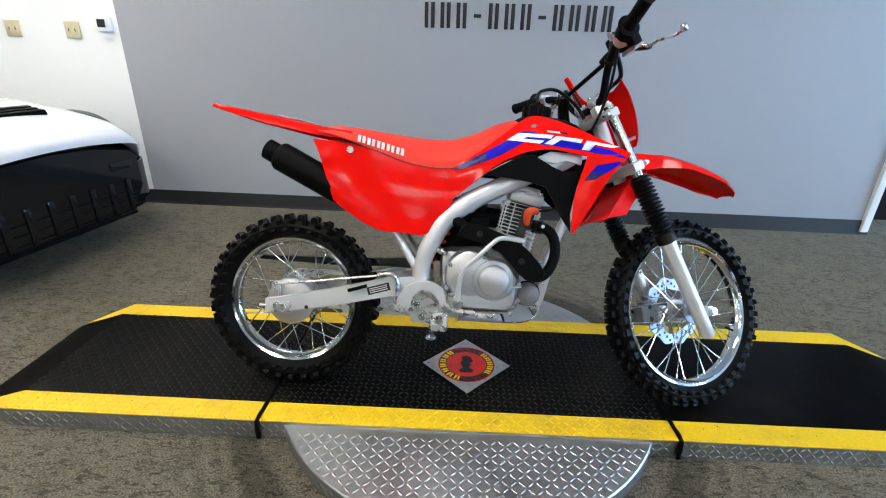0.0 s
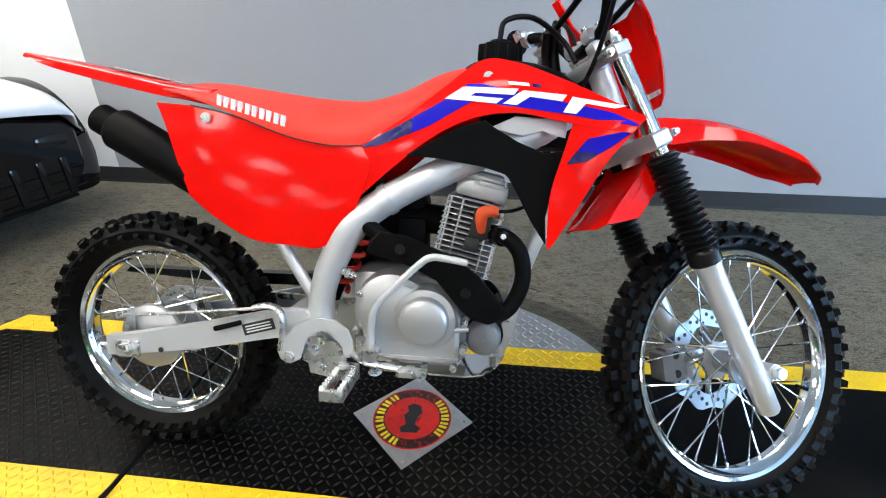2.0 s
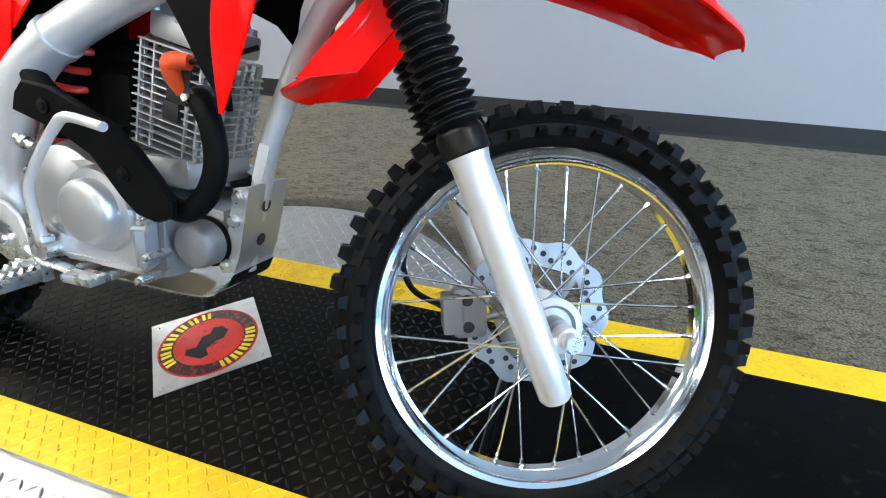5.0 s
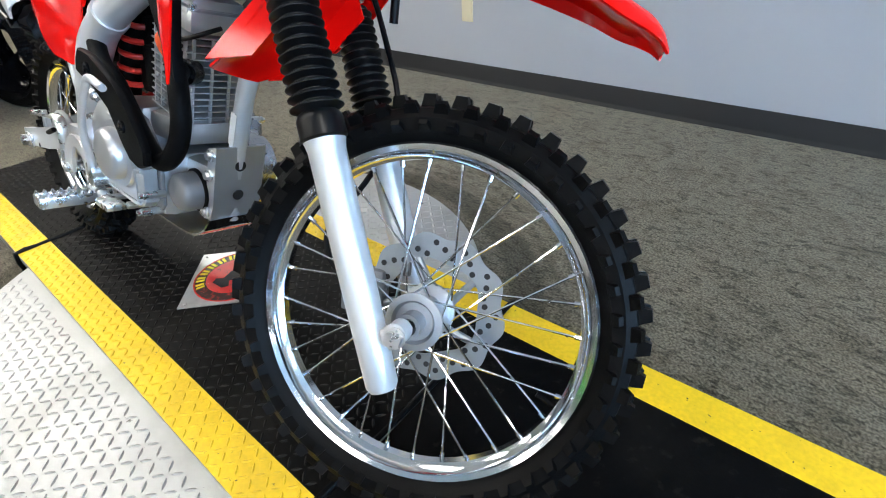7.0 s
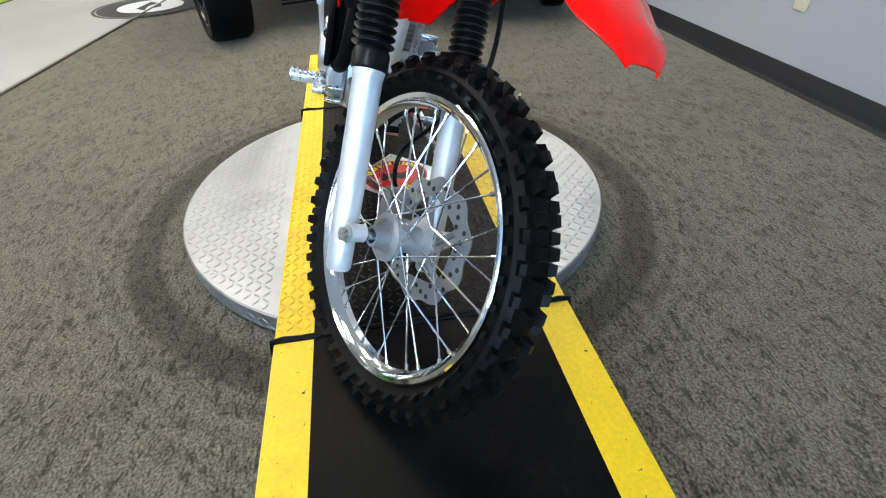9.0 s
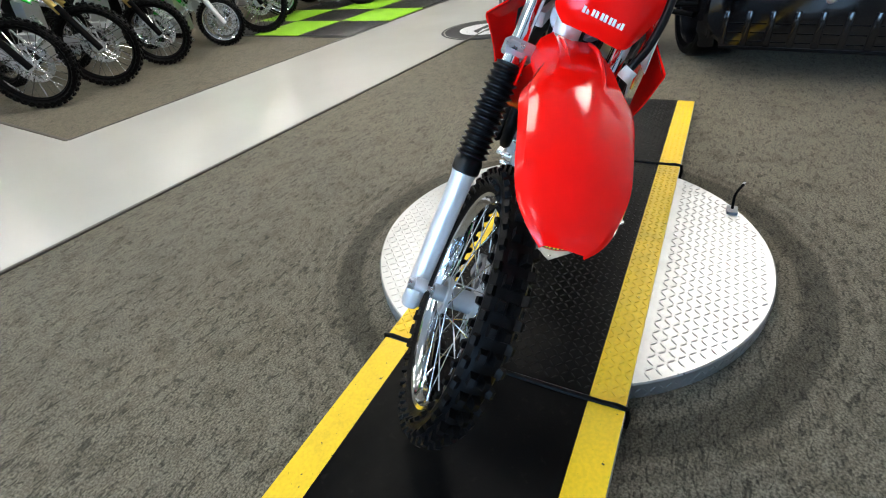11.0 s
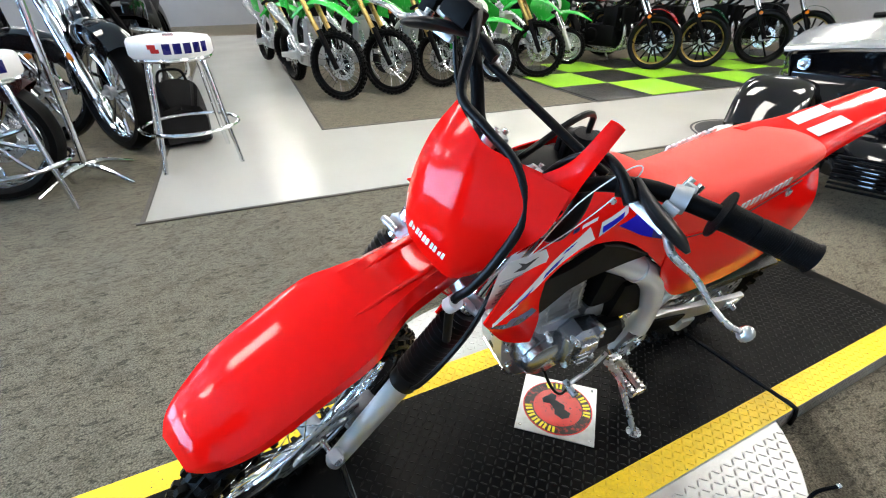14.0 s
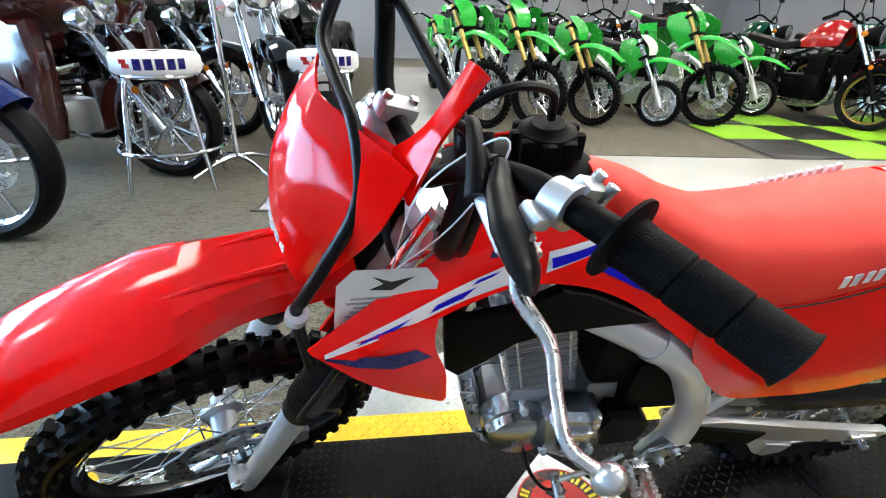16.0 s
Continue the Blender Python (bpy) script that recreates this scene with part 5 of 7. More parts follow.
# swing arm, chain and brake rod
for s in (-1, 1):
    # left arm is silver too; its darker CAST colour holds the shade by the chain
    sa = part("swingarm", joined(slab([(-0.055, -0.020), (-0.02, -0.018), (0.152, 0.009), (0.335, 0.050), (0.42, 0.045), (0.43, 0.09), (0.40, 0.112), (0.337, 0.109), (0.156, 0.064), (-0.02, 0.027), (-0.055, 0.022)], *((-0.122, -0.098) if s < 0 else (0.092, 0.108)), "y", 0.004)), SILVER if s < 0 else CAST, bike, "silver swing arm")
    part("axle_plate", joined(box(0.055, 0.006, 0.034, (0.0, s * (0.124 if s < 0 else 0.110), 0), 0.002), rod((-0.075, s * (0.112 if s < 0 else 0.100), 0), (-0.03, s * (0.112 if s < 0 else 0.100), 0), 0.004, 8)), STEEL, sa)
    part("hole", rod((0.075, s * (0.1222 if s < 0 else 0.1082), 0.002), (0.075, s * (0.1232 if s < 0 else 0.1092), 0.002), 0.006, 12), INK, sa)
LABEL = pose(0.297, -0.1228, 0.071, 0, -16.5, 0)
part("swingarm_label", moved(box(0.070, 0.001, 0.024, (0, 0, 0)), LABEL), INK, bike, "black warning label")
for k in range(3):
    part("label_line", moved(box(0.056, 0.001, 0.0026, (0, -0.0008, -0.006 + 0.006 * k)), LABEL), PAPER, bike)
part("rod_sleeve", rod((0.205, -0.129, 0.062), (0.262, -0.131, 0.080), 0.0055, 10), BLACK, bike)
part("swingarm_bridge", box(0.05, 0.20, 0.05, (0.36, 0, 0.075), 0.01), SILVER, bike)
part("brake_rod", tube([(-0.035, -0.10, 0.064), (0.10, -0.122, 0.085), (0.31, -0.136, 0.116)], 0.0035, n=8), STEEL, bike)
part("brake_arm", joined(box(0.016, 0.008, 0.075, (-0.035, -0.078, 0.032), 0.003), rod((-0.035, -0.105, 0.064), (-0.035, -0.07, 0.064), 0.007, 10)), STEEL, bike)
ch = []
for z in (0.082, -0.078):
    ch.append(box(0.46, 0.012, 0.014, (0.21, 0.066, z * 0.75 + 0.02)))
part("chain", joined(*ch), STEEL, bike, "steel drive chain")
guard = part("chain_guard", slab([(0.390, 0.110), (0.395, 0.150), (0.300, 0.140), (0.120, 0.134), (-0.140, 0.130), (-0.150, 0.118), (0.110, 0.108), (0.290, 0.112)], 0.060, 0.094, "y", 0.004), GLOSS_BLACK, bike, "satin black plastic chain guard")
part("guard_bolt", rod((0.30, 0.090, 0.127), (0.30, 0.097, 0.127), 0.007, 10), STEEL, guard)
part("chain_slider", slab([(0.24, 0.062), (0.40, 0.105), (0.43, 0.055), (0.26, 0.026)], 0.1085, 0.114, "y", 0.002), BLACK, bike, "black plastic chain slider")
part("chain_guide", slab([(0.130, -0.020), (0.200, -0.004), (0.205, -0.050), (0.180, -0.062), (0.140, -0.050)], 0.056, 0.104, "y", 0.005), CAST, bike, "pale chain guide under the arm")
part("muffler_bracket", box(0.05, 0.02, 0.05, (0.20, -0.07, 0.40), 0.004), BLACK, bike)

# the arm swings up at the axle under the bike's weight
SAG = Matrix.Translation((0.424, 0, 0.085)) @ Matrix.Rotation(radians(0.9), 4, "Y") @ Matrix.Translation((-0.424, 0, -0.085))
for ob in bike.children:
    if ob.name.split(".")[0] in ("rear_wheel", "swingarm", "swingarm_label", "label_line", "rod_sleeve", "brake_rod", "brake_arm", "chain", "chain_guard", "chain_slider", "chain_guide"):
        ob.matrix_local = SAG

# frame
for s in (-1, 1):
    part("frame_spar", tube([(0.424, s * 0.099, 0.075), (0.423, s * 0.099, 0.12), (0.431, s * 0.098, 0.165), (0.448, s * 0.097, 0.21), (0.490, s * 0.094, 0.285), (0.560, s * 0.088, 0.340), (0.660, s * 0.074, 0.392), (0.80, s * 0.052, 0.455), (0.95, s * 0.022, 0.510)], [0.030, 0.027, 0.0265, 0.029, 0.031, 0.029, 0.028, 0.028, 0.028], n=18, per=5), SILVER, bike, "silver frame spar")
    part("spar_weld", tube([(0.553, s * 0.089, 0.336), (0.566, s * 0.0875, 0.344)], 0.0325, n=18, smooth=False), SILVER, bike)
    part("subframe_tube", tube([(0.412, s * 0.098, 0.13), (0.36, s * 0.096, 0.215), (0.29, s * 0.086, 0.33), (0.20, s * 0.078, 0.47)], 0.012, n=12), SILVER, bike, "silver subframe tube")
    part("pivot_plate", slab([(0.395, -0.03), (0.45, -0.04), (0.475, -0.01), (0.455, 0.06), (0.45, 0.10), (0.40, 0.10), (0.385, 0.03)], *sorted((s * 0.088, s * 0.104)), "y", 0.004), SILVER, bike, "silver swing arm pivot plate")
    part("peg_plate", slab([(0.388, 0.007), (0.392, 0.052), (0.410, 0.062), (0.440, 0.058), (0.473, 0.040), (0.478, 0.012), (0.497, -0.004), (0.492, -0.030), (0.450, -0.030), (0.425, -0.012)], *sorted((s * 0.116, s * 0.123)), "y", 0.002), STEEL, bike, "bolted steel foot peg bracket")
    part("pivot_boss", rod((0.424, s * 0.10, 0.085), (0.424, s * 0.118, 0.085), 0.018, 18), STEEL, bike)
    for x, z in ((0.415, 0.032), (0.430, -0.010), (0.468, -0.010)):
        part("bolt", joined(rod((x, s * 0.10, z), (x, s * 0.126, z), 0.0105, 14), rod((x, s * 0.126, z), (x, s * 0.132, z), 0.007, 6)), CHROME, bike)
    # foot peg with its teeth
    pg = part("foot_peg", joined(box(0.042, 0.020, 0.034, (0.488, s * 0.128, -0.008), 0.005), box(0.012, 0.095, 0.022, (0.470, s * 0.185, -0.010), 0.003), box(0.012, 0.095, 0.022, (0.504, s * 0.185, -0.010), 0.003), box(0.044, 0.010, 0.022, (0.487, s * 0.228, -0.010), 0.003)), STEEL, bike, "toothed steel foot peg")
    for k in range(7):
        for x in (0.470, 0.504):
            part("tooth", moved(slab([(-0.0045, 0.0), (0.0045, 0.0), (0.0, 0.008)], -0.005, 0.005, "x"), pose(x, s * (0.146 + 0.0135 * k), 0.0)), STEEL, pg)
part("down_tube", tube([(0.985, 0, 0.45), (0.920, 0, 0.37), (0.853, 0, 0.245), (0.808, 0, 0.10), (0.782, 0, 0.005)], [0.022, 0.018, 0.0155, 0.0155, 0.0155], n=18), SILVER, bike, "silver down tube")
part("frame_gusset", slab([(1.00, 0.47), (0.935, 0.460), (0.905, 0.395), (0.896, 0.345), (0.925, 0.372), (0.985, 0.42)], -0.012, 0.012, "y", 0.004), SILVER, bike, "silver frame gusset")
part("tube_sticker", moved(box(0.018, 0.0012, 0.06, (0, 0, 0)), pose(0.833, -0.0150, 0.185, 0, 17, 0)), PAPER, bike, "small paper bar sticker")
plate_edge = [(0.808, 0.150), (0.832, 0.155), (0.806, 0.045), (0.792, 0.012), (0.770, 0.008), (0.788, 0.062)]
mount = part("engine_mount", joined(slab(plate_edge, -0.047, -0.043, "y", 0.001), slab(plate_edge, 0.043, 0.047, "y", 0.001), slab([(0.832, 0.155), (0.836, 0.154), (0.810, 0.043), (0.796, 0.010), (0.792, 0.012), (0.806, 0.045)], -0.047, 0.047, "y")), CAST, bike, "folded bright metal engine mount")
for z in (0.118, 0.060):
    xf = 0.8355 - 0.2345 * (0.154 - z)
    part("mount_hole", rod((xf - 0.002, 0.0, z), (xf + 0.0014, 0.0, z - 0.0008), 0.0105, 16), INK, mount)
for x, z in ((0.817, 0.138), (0.806, 0.100), (0.786, 0.026)):
    part("mount_bolt", joined(rod((x, -0.051, z), (x, 0.051, z), 0.0105, 16), rod((x, -0.057, z), (x, 0.057, z), 0.007, 6)), STEEL, mount)
part("skid_plate", sheet([[(0.800, -0.050, 0.012), (0.776, -0.056, -0.020), (0.72, -0.060, -0.036), (0.54, -0.060, -0.034)], [(0.800, 0.050, 0.012), (0.776, 0.056, -0.020), (0.72, 0.060, -0.036), (0.54, 0.060, -0.034)]], 5, 1, 0.0035, smooth_v=False), CHROME, bike, "thin bright steel skid plate")

# shock with red spring
part("shock_body", rod((0.418, -0.03, 0.12), (0.515, -0.03, 0.36), 0.022, 14), BLACK, bike)
coil = [(0.425 + 0.09 * k / 80 + 0.030 * math.cos(k * 0.55) * 0.92, -0.02 + 0.030 * math.sin(k * 0.55), 0.14 + 0.20 * k / 80 - 0.030 * math.cos(k * 0.55) * 0.4) for k in range(81)]
part("shock_spring", tube(coil, 0.006, n=8, per=1), SPRING, bike, "red coil spring")
part("battery_box", box(0.14, 0.14, 0.14, (0.45, 0.0, 0.40), 0.02), BLACK, bike)
part("air_duct", joined(box(0.14, 0.10, 0.15, (0.555, 0.025, 0.275), 0.02), box(0.14, 0.06, 0.14, (0.49, 0.062, 0.21), 0.02)), BLACK, bike, "black air duct and throttle body")
part("carburettor", joined(rod((0.56, 0, 0.30), (0.68, 0, 0.29), 0.032, 16), box(0.06, 0.07, 0.08, (0.60, -0.01, 0.26), 0.01)), BLACK, bike)

# engine
eng = part("engine_case", joined(box(0.23, 0.18, 0.125, (0.60, -0.005, 0.060), 0.022), box(0.14, 0.15, 0.12, (0.55, -0.005, 0.135), 0.03), box(0.10, 0.09, 0.10, (0.735, 0, 0.065), 0.02), box(0.12, 0.14, 0.05, (0.69, 0, 0.165), 0.015)), CAST, bike, "cast aluminium engine case")
part("clutch_housing", moved(turned([(0.001, -0.130), (0.060, -0.129), (0.074, -0.120), (0.080, -0.10), (0.080, -0.08)], 40, "y"), Matrix.Translation((0.575, 0, 0.122))), CAST, eng)
part("clutch_cover", moved(turned([(0.001, -0.160), (0.036, -0.159), (0.043, -0.156), (0.047, -0.149), (0.048, -0.136), (0.060, -0.134), (0.064, -0.126), (0.065, -0.10)], 48, "y"), Matrix.Translation((0.643, 0, 0.112))), CAST, eng, "smooth round clutch cover")
part("case_cover", slab([(0.525, 0.035), (0.56, 0.022), (0.69, 0.018), (0.708, 0.032), (0.712, 0.118), (0.675, 0.168), (0.60, 0.185), (0.535, 0.170), (0.505, 0.115)], -0.128, -0.09, "y", 0.008), CAST, eng)
part("case_seam", slab([(0.512, 0.025), (0.555, 0.010), (0.700, 0.006), (0.720, 0.025), (0.724, 0.130), (0.68, 0.180), (0.60, 0.197), (0.525, 0.180), (0.494, 0.110)], -0.096, -0.088, "y", 0.002), DARK_CAST, eng)
for x, z in ((0.525, 0.025), (0.58, 0.011), (0.64, 0.009), (0.70, 0.012), (0.718, 0.05), (0.719, 0.105), (0.503, 0.08), (0.512, 0.155)):
    part("case_bolt", joined(rod((x, -0.128, z), (x, -0.09, z), 0.0075, 10), rod((x, -0.134, z), (x, -0.128, z), 0.0055, 6)), STEEL, eng)
part("oil_filter_cover", moved(turned([(0.001, -0.088), (0.028, -0.087), (0.034, -0.082), (0.036, -0.074), (0.036, -0.03)], 32, "y"), Matrix.Translation((0.756, 0, 0.060))), DARK_CAST, eng, "dull round oil filter cover")
part("filter_cover_gap", moved(turned([(0.0365, -0.052), (0.041, -0.050), (0.041, -0.046), (0.0365, -0.046)], 30, "y", closed=True), Matrix.Translation((0.756, 0, 0.060))), BLACK, eng)
part("case_rib", joined(rod((0.690, -0.1285, 0.092), (0.728, -0.1285, 0.096), 0.0042, 10), box(0.20, 0.004, 0.003, (0.61, -0.129, 0.033)), box(0.004, 0.004, 0.075, (0.700, -0.129, 0.070))), CAST, eng)
part("breather_union", joined(rod((0.500, -0.105, 0.185), (0.470, -0.108, 0.198), 0.008, 12), rod((0.486, -0.106, 0.191), (0.480, -0.107, 0.194), 0.012, 12)), STEEL, eng)
cover = part("flywheel_cover", joined(slab([(0.600, 0.062), (0.585, 0.105), (0.612, 0.188), (0.668, 0.196), (0.700, 0.168), (0.706, 0.080), (0.66, 0.052)], 0.066, 0.128, "y", 0.012), box(0.052, 0.016, 0.060, (0.645, 0.130, 0.128), 0.006), box(0.016, 0.050, 0.030, (0.622, 0.110, 0.188), 0.006)), BARE_ALLOY, eng, "boxy cast left engine cover")
part("generator_drum", moved(turned([(0.001, 0.112), (0.046, 0.110), (0.057, 0.103), (0.059, 0.086), (0.066, 0.084), (0.068, 0.05)], 40, "y"), Matrix.Translation((0.728, 0, 0.092))), BARE_ALLOY, eng, "round polished generator cover")
for q in (-0.020, 0.0, 0.020):
    part("cover_rib", rod((0.625 + 0.010 + q * 0.2, 0.1385, 0.108 + q), (0.668 + q * 0.2, 0.1385, 0.108 + q), 0.0032, 8), BARE_ALLOY, cover)
part("sprocket_cover", slab([(0.500, 0.060), (0.490, 0.110), (0.525, 0.160), (0.585, 0.165), (0.600, 0.100), (0.575, 0.050)], 0.07, 0.112, "y", 0.010), BLACK, eng, "black sprocket cover")
for x, y, z in ((0.606, 0.128, 0.082), (0.620, 0.128, 0.178), (0.686, 0.128, 0.172), (0.692, 0.128, 0.090), (0.728, 0.086, 0.154), (0.784, 0.086, 0.104), (0.764, 0.086, 0.046)):
    part("cover_bolt", joined(rod((x, y - 0.02, z), (x, y + 0.004, z), 0.008, 12), rod((x, y + 0.004, z), (x, y + 0.009, z), 0.0055, 6)), STEEL, eng)
# cylinder with its fins, leaning ahead
CYL = pose(0.697, 0, 0.183, 0, 13, 0)
# core coloured near black: the shade deep between the fins is painted in
part("shaded_core", moved(box(0.066, 0.074, 0.165, (0, 0, 0.085), 0.01), CYL), INK, eng)
for k in range(14):
    w = 0.122 if k < 12 else 0.112
    part("cooling_fin", moved(box(w, 0.128 - 0.004 * (k % 2), 0.0024, (0, 0, 0.012 + 0.0113 * k), 0.0008), CYL), CAST, eng)
for y in (-0.048, -0.016, 0.016, 0.048):
    for x in (0.057, -0.057):
        part("fin_post", moved(box(0.004, 0.005, 0.145, (x, y, 0.085)), CYL), CAST, eng)
for x in (-0.050, -0.026, 0.034, 0.054):
    for y in (-0.060, 0.060):
        part("fin_post", moved(box(0.0035, 0.005, 0.145, (x, y, 0.085)), CYL), CAST, eng)
# dark blocks stand in for the shade in the recess round the plug
part("plug_well_shade", moved(joined(box(0.040, 0.018, 0.060, (0.020, -0.056, 0.118), 0.004), box(0.030, 0.020, 0.030, (0.012, -0.058, 0.075), 0.006)), CYL), INK, eng)
part("cylinder_head", moved(joined(box(0.104, 0.108, 0.036, (0.004, 0, 0.182), 0.008), box(0.090, 0.092, 0.024, (-0.002, 0, 0.206), 0.010), box(0.05, 0.11, 0.012, (0.02, 0, 0.196), 0.004)), CYL), CAST, eng, "cast cylinder head cover")
for x, y in ((-0.045, -0.045), (0.045, -0.045), (-0.045, 0.045), (0.045, 0.045)):
    part("head_bolt", moved(rod((x, y, 0.19), (x, y, 0.208), 0.006, 6), CYL), STEEL, eng)
plug = part("spark_plug_cap", joined(tube([(0.744, -0.060, 0.280), (0.743, -0.072, 0.300), (0.746, -0.077, 0.316), (0.756, -0.077, 0.321), (0.774, -0.072, 0.320)], [0.009, 0.0115, 0.0135, 0.0125, 0.0105], n=14)), ORANGE, bike, "orange rubber spark plug cap")
part("plug_lead", tube([(0.772, -0.072, 0.320), (0.81, -0.068, 0.325), (0.86, -0.04, 0.345)], 0.0036, n=8), CABLE, plug)
# header, heat shield, muffler
part("header_pipe", tube([(0.765, -0.050, 0.272), (0.795, -0.082, 0.271), (0.820, -0.094, 0.245), (0.828, -0.098, 0.200), (0.818, -0.102, 0.160), (0.795, -0.110, 0.130), (0.765, -0.116, 0.128), (0.72, -0.118, 0.160), (0.64, -0.118, 0.232), (0.56, -0.112, 0.265), (0.45, -0.085, 0.33), (0.33, -0.066, 0.325), (0.24, -0.060, 0.345)], 0.0160, n=14, per=6), BLACK, bike, "black exhaust header pipe")
part("exhaust_flange", joined(rod((0.770, -0.046, 0.272), (0.788, -0.070, 0.272), 0.021, 14), rod((0.786, -0.080, 0.275), (0.790, -0.096, 0.276), 0.010, 8)), GLOSS_BLACK, bike)
part("flange_nut", rod((0.787, -0.094, 0.2755), (0.788, -0.102, 0.276), 0.0055, 6), STEEL, bike)
shield = part("heat_shield", slab([(0.530, 0.245), (0.540, 0.268), (0.556, 0.283), (0.605, 0.277), (0.700, 0.240), (0.745, 0.205), (0.776, 0.170), (0.793, 0.145), (0.790, 0.122), (0.765, 0.113), (0.735, 0.120), (0.710, 0.142), (0.665, 0.195), (0.610, 0.222)], -0.146, -0.132, "y", 0.004), BLACK, bike, "matt black exhaust heat shield")
for x, z in ((0.597, 0.252), (0.722, 0.174)):
    part("shield_bolt", joined(rod((x, -0.150, z), (x, -0.144, z), 0.0105, 16), rod((x, -0.153, z), (x, -0.149, z), 0.006, 6)), GLOSS_BLACK, shield)
md = np.array([-0.235, 0, 0.125])
md = md / np.linalg.norm(md)
m0 = np.array([0.178, -0.058, 0.360])
ms = [m0, m0 + md * 0.01, m0 + md * 0.228, m0 + md * 0.236, m0 + md * 0.240, m0 + md * 0.276, m0 + md * 0.280]
part("muffler", tube(ms, [0.028, 0.045, 0.045, 0.040, 0.032, 0.032, 0.025], n=28, smooth=False), BLACK, bike, "matt black muffler")
part("tail_pipe", rod(tuple(m0 + md * 0.26), tuple(m0 + md * 0.282), 0.017, 16), INK, bike)
# levers at the feet
part("kick_lever", tube([(0.537, -0.142, 0.040), (0.541, -0.150, 0.095), (0.552, -0.156, 0.142), (0.600, -0.163, 0.194), (0.640, -0.165, 0.232), (0.656, -0.166, 0.242), (0.676, -0.166, 0.243), (0.725, -0.168, 0.236)], [0.009, 0.0075, 0.0068, 0.0065, 0.0068, 0.0070, 0.0068, 0.0064], n=12, per=5), SILVER, bike, "bright steel kick lever")
part("kick_boss", joined(rod((0.540, -0.10, 0.040), (0.540, -0.152, 0.040), 0.015, 16), rod((0.520, -0.140, 0.026), (0.520, -0.140, 0.070), 0.0115, 14), box(0.020, 0.02, 0.036, (0.538, -0.142, 0.045), 0.004)), STEEL, bike)
pedal = part("brake_pedal", slab([(0.343, 0.034), (0.360, 0.062), (0.384, 0.088), (0.412, 0.103), (0.442, 0.107), (0.470, 0.101), (0.492, 0.085), (0.502, 0.058), (0.506, 0.030), (0.488, 0.026), (0.480, 0.052), (0.468, 0.068), (0.455, 0.077), (0.441, 0.081), (0.425, 0.078), (0.409, 0.065), (0.399, 0.045), (0.390, 0.016), (0.370, 0.006), (0.350, 0.014)], -0.143, -0.135, "y", 0.003), SILVER, bike, "arched steel brake pedal plate")
part("rear_arm", tube([(0.296, -0.137, 0.118), (0.320, -0.138, 0.124), (0.344, -0.138, 0.120), (0.357, -0.139, 0.102), (0.356, -0.139, 0.070), (0.350, -0.139, 0.034)], [0.010, 0.011, 0.011, 0.010, 0.010, 0.009], n=12, per=4, flat=0.6), STEEL, pedal)
part("front_arm", tube([(0.498, -0.139, 0.036), (0.530, -0.141, 0.020), (0.574, -0.144, 0.016), (0.622, -0.148, 0.012)], [0.009, 0.011, 0.010, 0.008], n=12, per=4, flat=0.6), STEEL, pedal)
part("pedal_pad", box(0.058, 0.034, 0.013, (0.622, -0.150, 0.011), 0.003), STEEL, pedal)
part("pedal_bolt", joined(rod((0.370, -0.148, 0.022), (0.370, -0.10, 0.022), 0.0115, 16), rod((0.370, -0.152, 0.022), (0.370, -0.147, 0.022), 0.007, 12)), STEEL, pedal)
part("shift_lever", joined(tube([(0.52, 0.118, 0.03), (0.58, 0.13, -0.005), (0.65, 0.142, -0.012)], 0.006, n=10), rod((0.65, 0.13, -0.012), (0.65, 0.175, -0.012), 0.009, 12)), STEEL, bike, "steel gear lever")
part("side_stand", joined(tube([(0.455, 0.115, -0.035), (0.445, 0.19, -0.115), (0.437, 0.268, -0.192)], [0.011, 0.009, 0.009], n=12), moved(turned([(0.001, 0.006), (0.02, 0.005), (0.024, 0.0), (0.001, 0.0)], 16, "z"), pose(0.437, 0.272, -0.199, 15.8, 0, 0))), STEEL, bike, "steel side stand")
part("stand_spring", tube([(0.46, 0.128, -0.02), (0.45, 0.16, -0.085)], 0.005, n=8, smooth=False), STEEL, bike)
part("left_hose", tube([(0.72, 0.06, 0.08), (0.70, 0.12, 0.0), (0.66, 0.14, -0.055), (0.62, 0.13, -0.07)], 0.004, n=8), CABLE, bike)


# ---- on the wall ----
def wall_at(x, z, depth=0.0):
    return ROOM @ pose(x, WALL_Y - depth, z)


# phone number on the wall: plain dark bars, one for each figure
for k in range(12):
    if k in (3, 7):
        g = box(0.047, 0.004, 0.021, (0, 0, 0))
    else:
        g = joined(box(0.024, 0.004, 0.148, (-0.020, 0, 0), 0.002), box(0.024, 0.004, 0.148, (0.020, 0, 0), 0.002))
    single("wall_number_bar", g, INK, "dark painted bar of the number on the grey wall", "lettering", group="number on the wall", m=wall_at(-0.327 + 0.1016 * k, 1.340, 0.003))
for x in (-3.165, -2.742):
    o = thing("wall_outlet", "ivory double socket plate on the white wall", "wall socket", m=wall_at(x, 1.197, 0.001), group="wall sockets")
    part("plate", box(0.105, 0.008, 0.104, (0, -0.004, 0), 0.003), CREAM, o)
    for q in (-0.022, 0.022):
        part("socket", box(0.028, 0.004, 0.05, (q, -0.010, 0), 0.002), CREAM, o)
        part("slot", box(0.006, 0.001, 0.018, (q, -0.0125, 0.0)), INK, o)
th = thing("thermostat", "white thermostat with a grey display on the white wall", "thermostat", m=wall_at(-2.504, 1.237, 0.001))
part("body", box(0.10, 0.026, 0.085, (0, -0.013, 0), 0.004), WHITE, th)
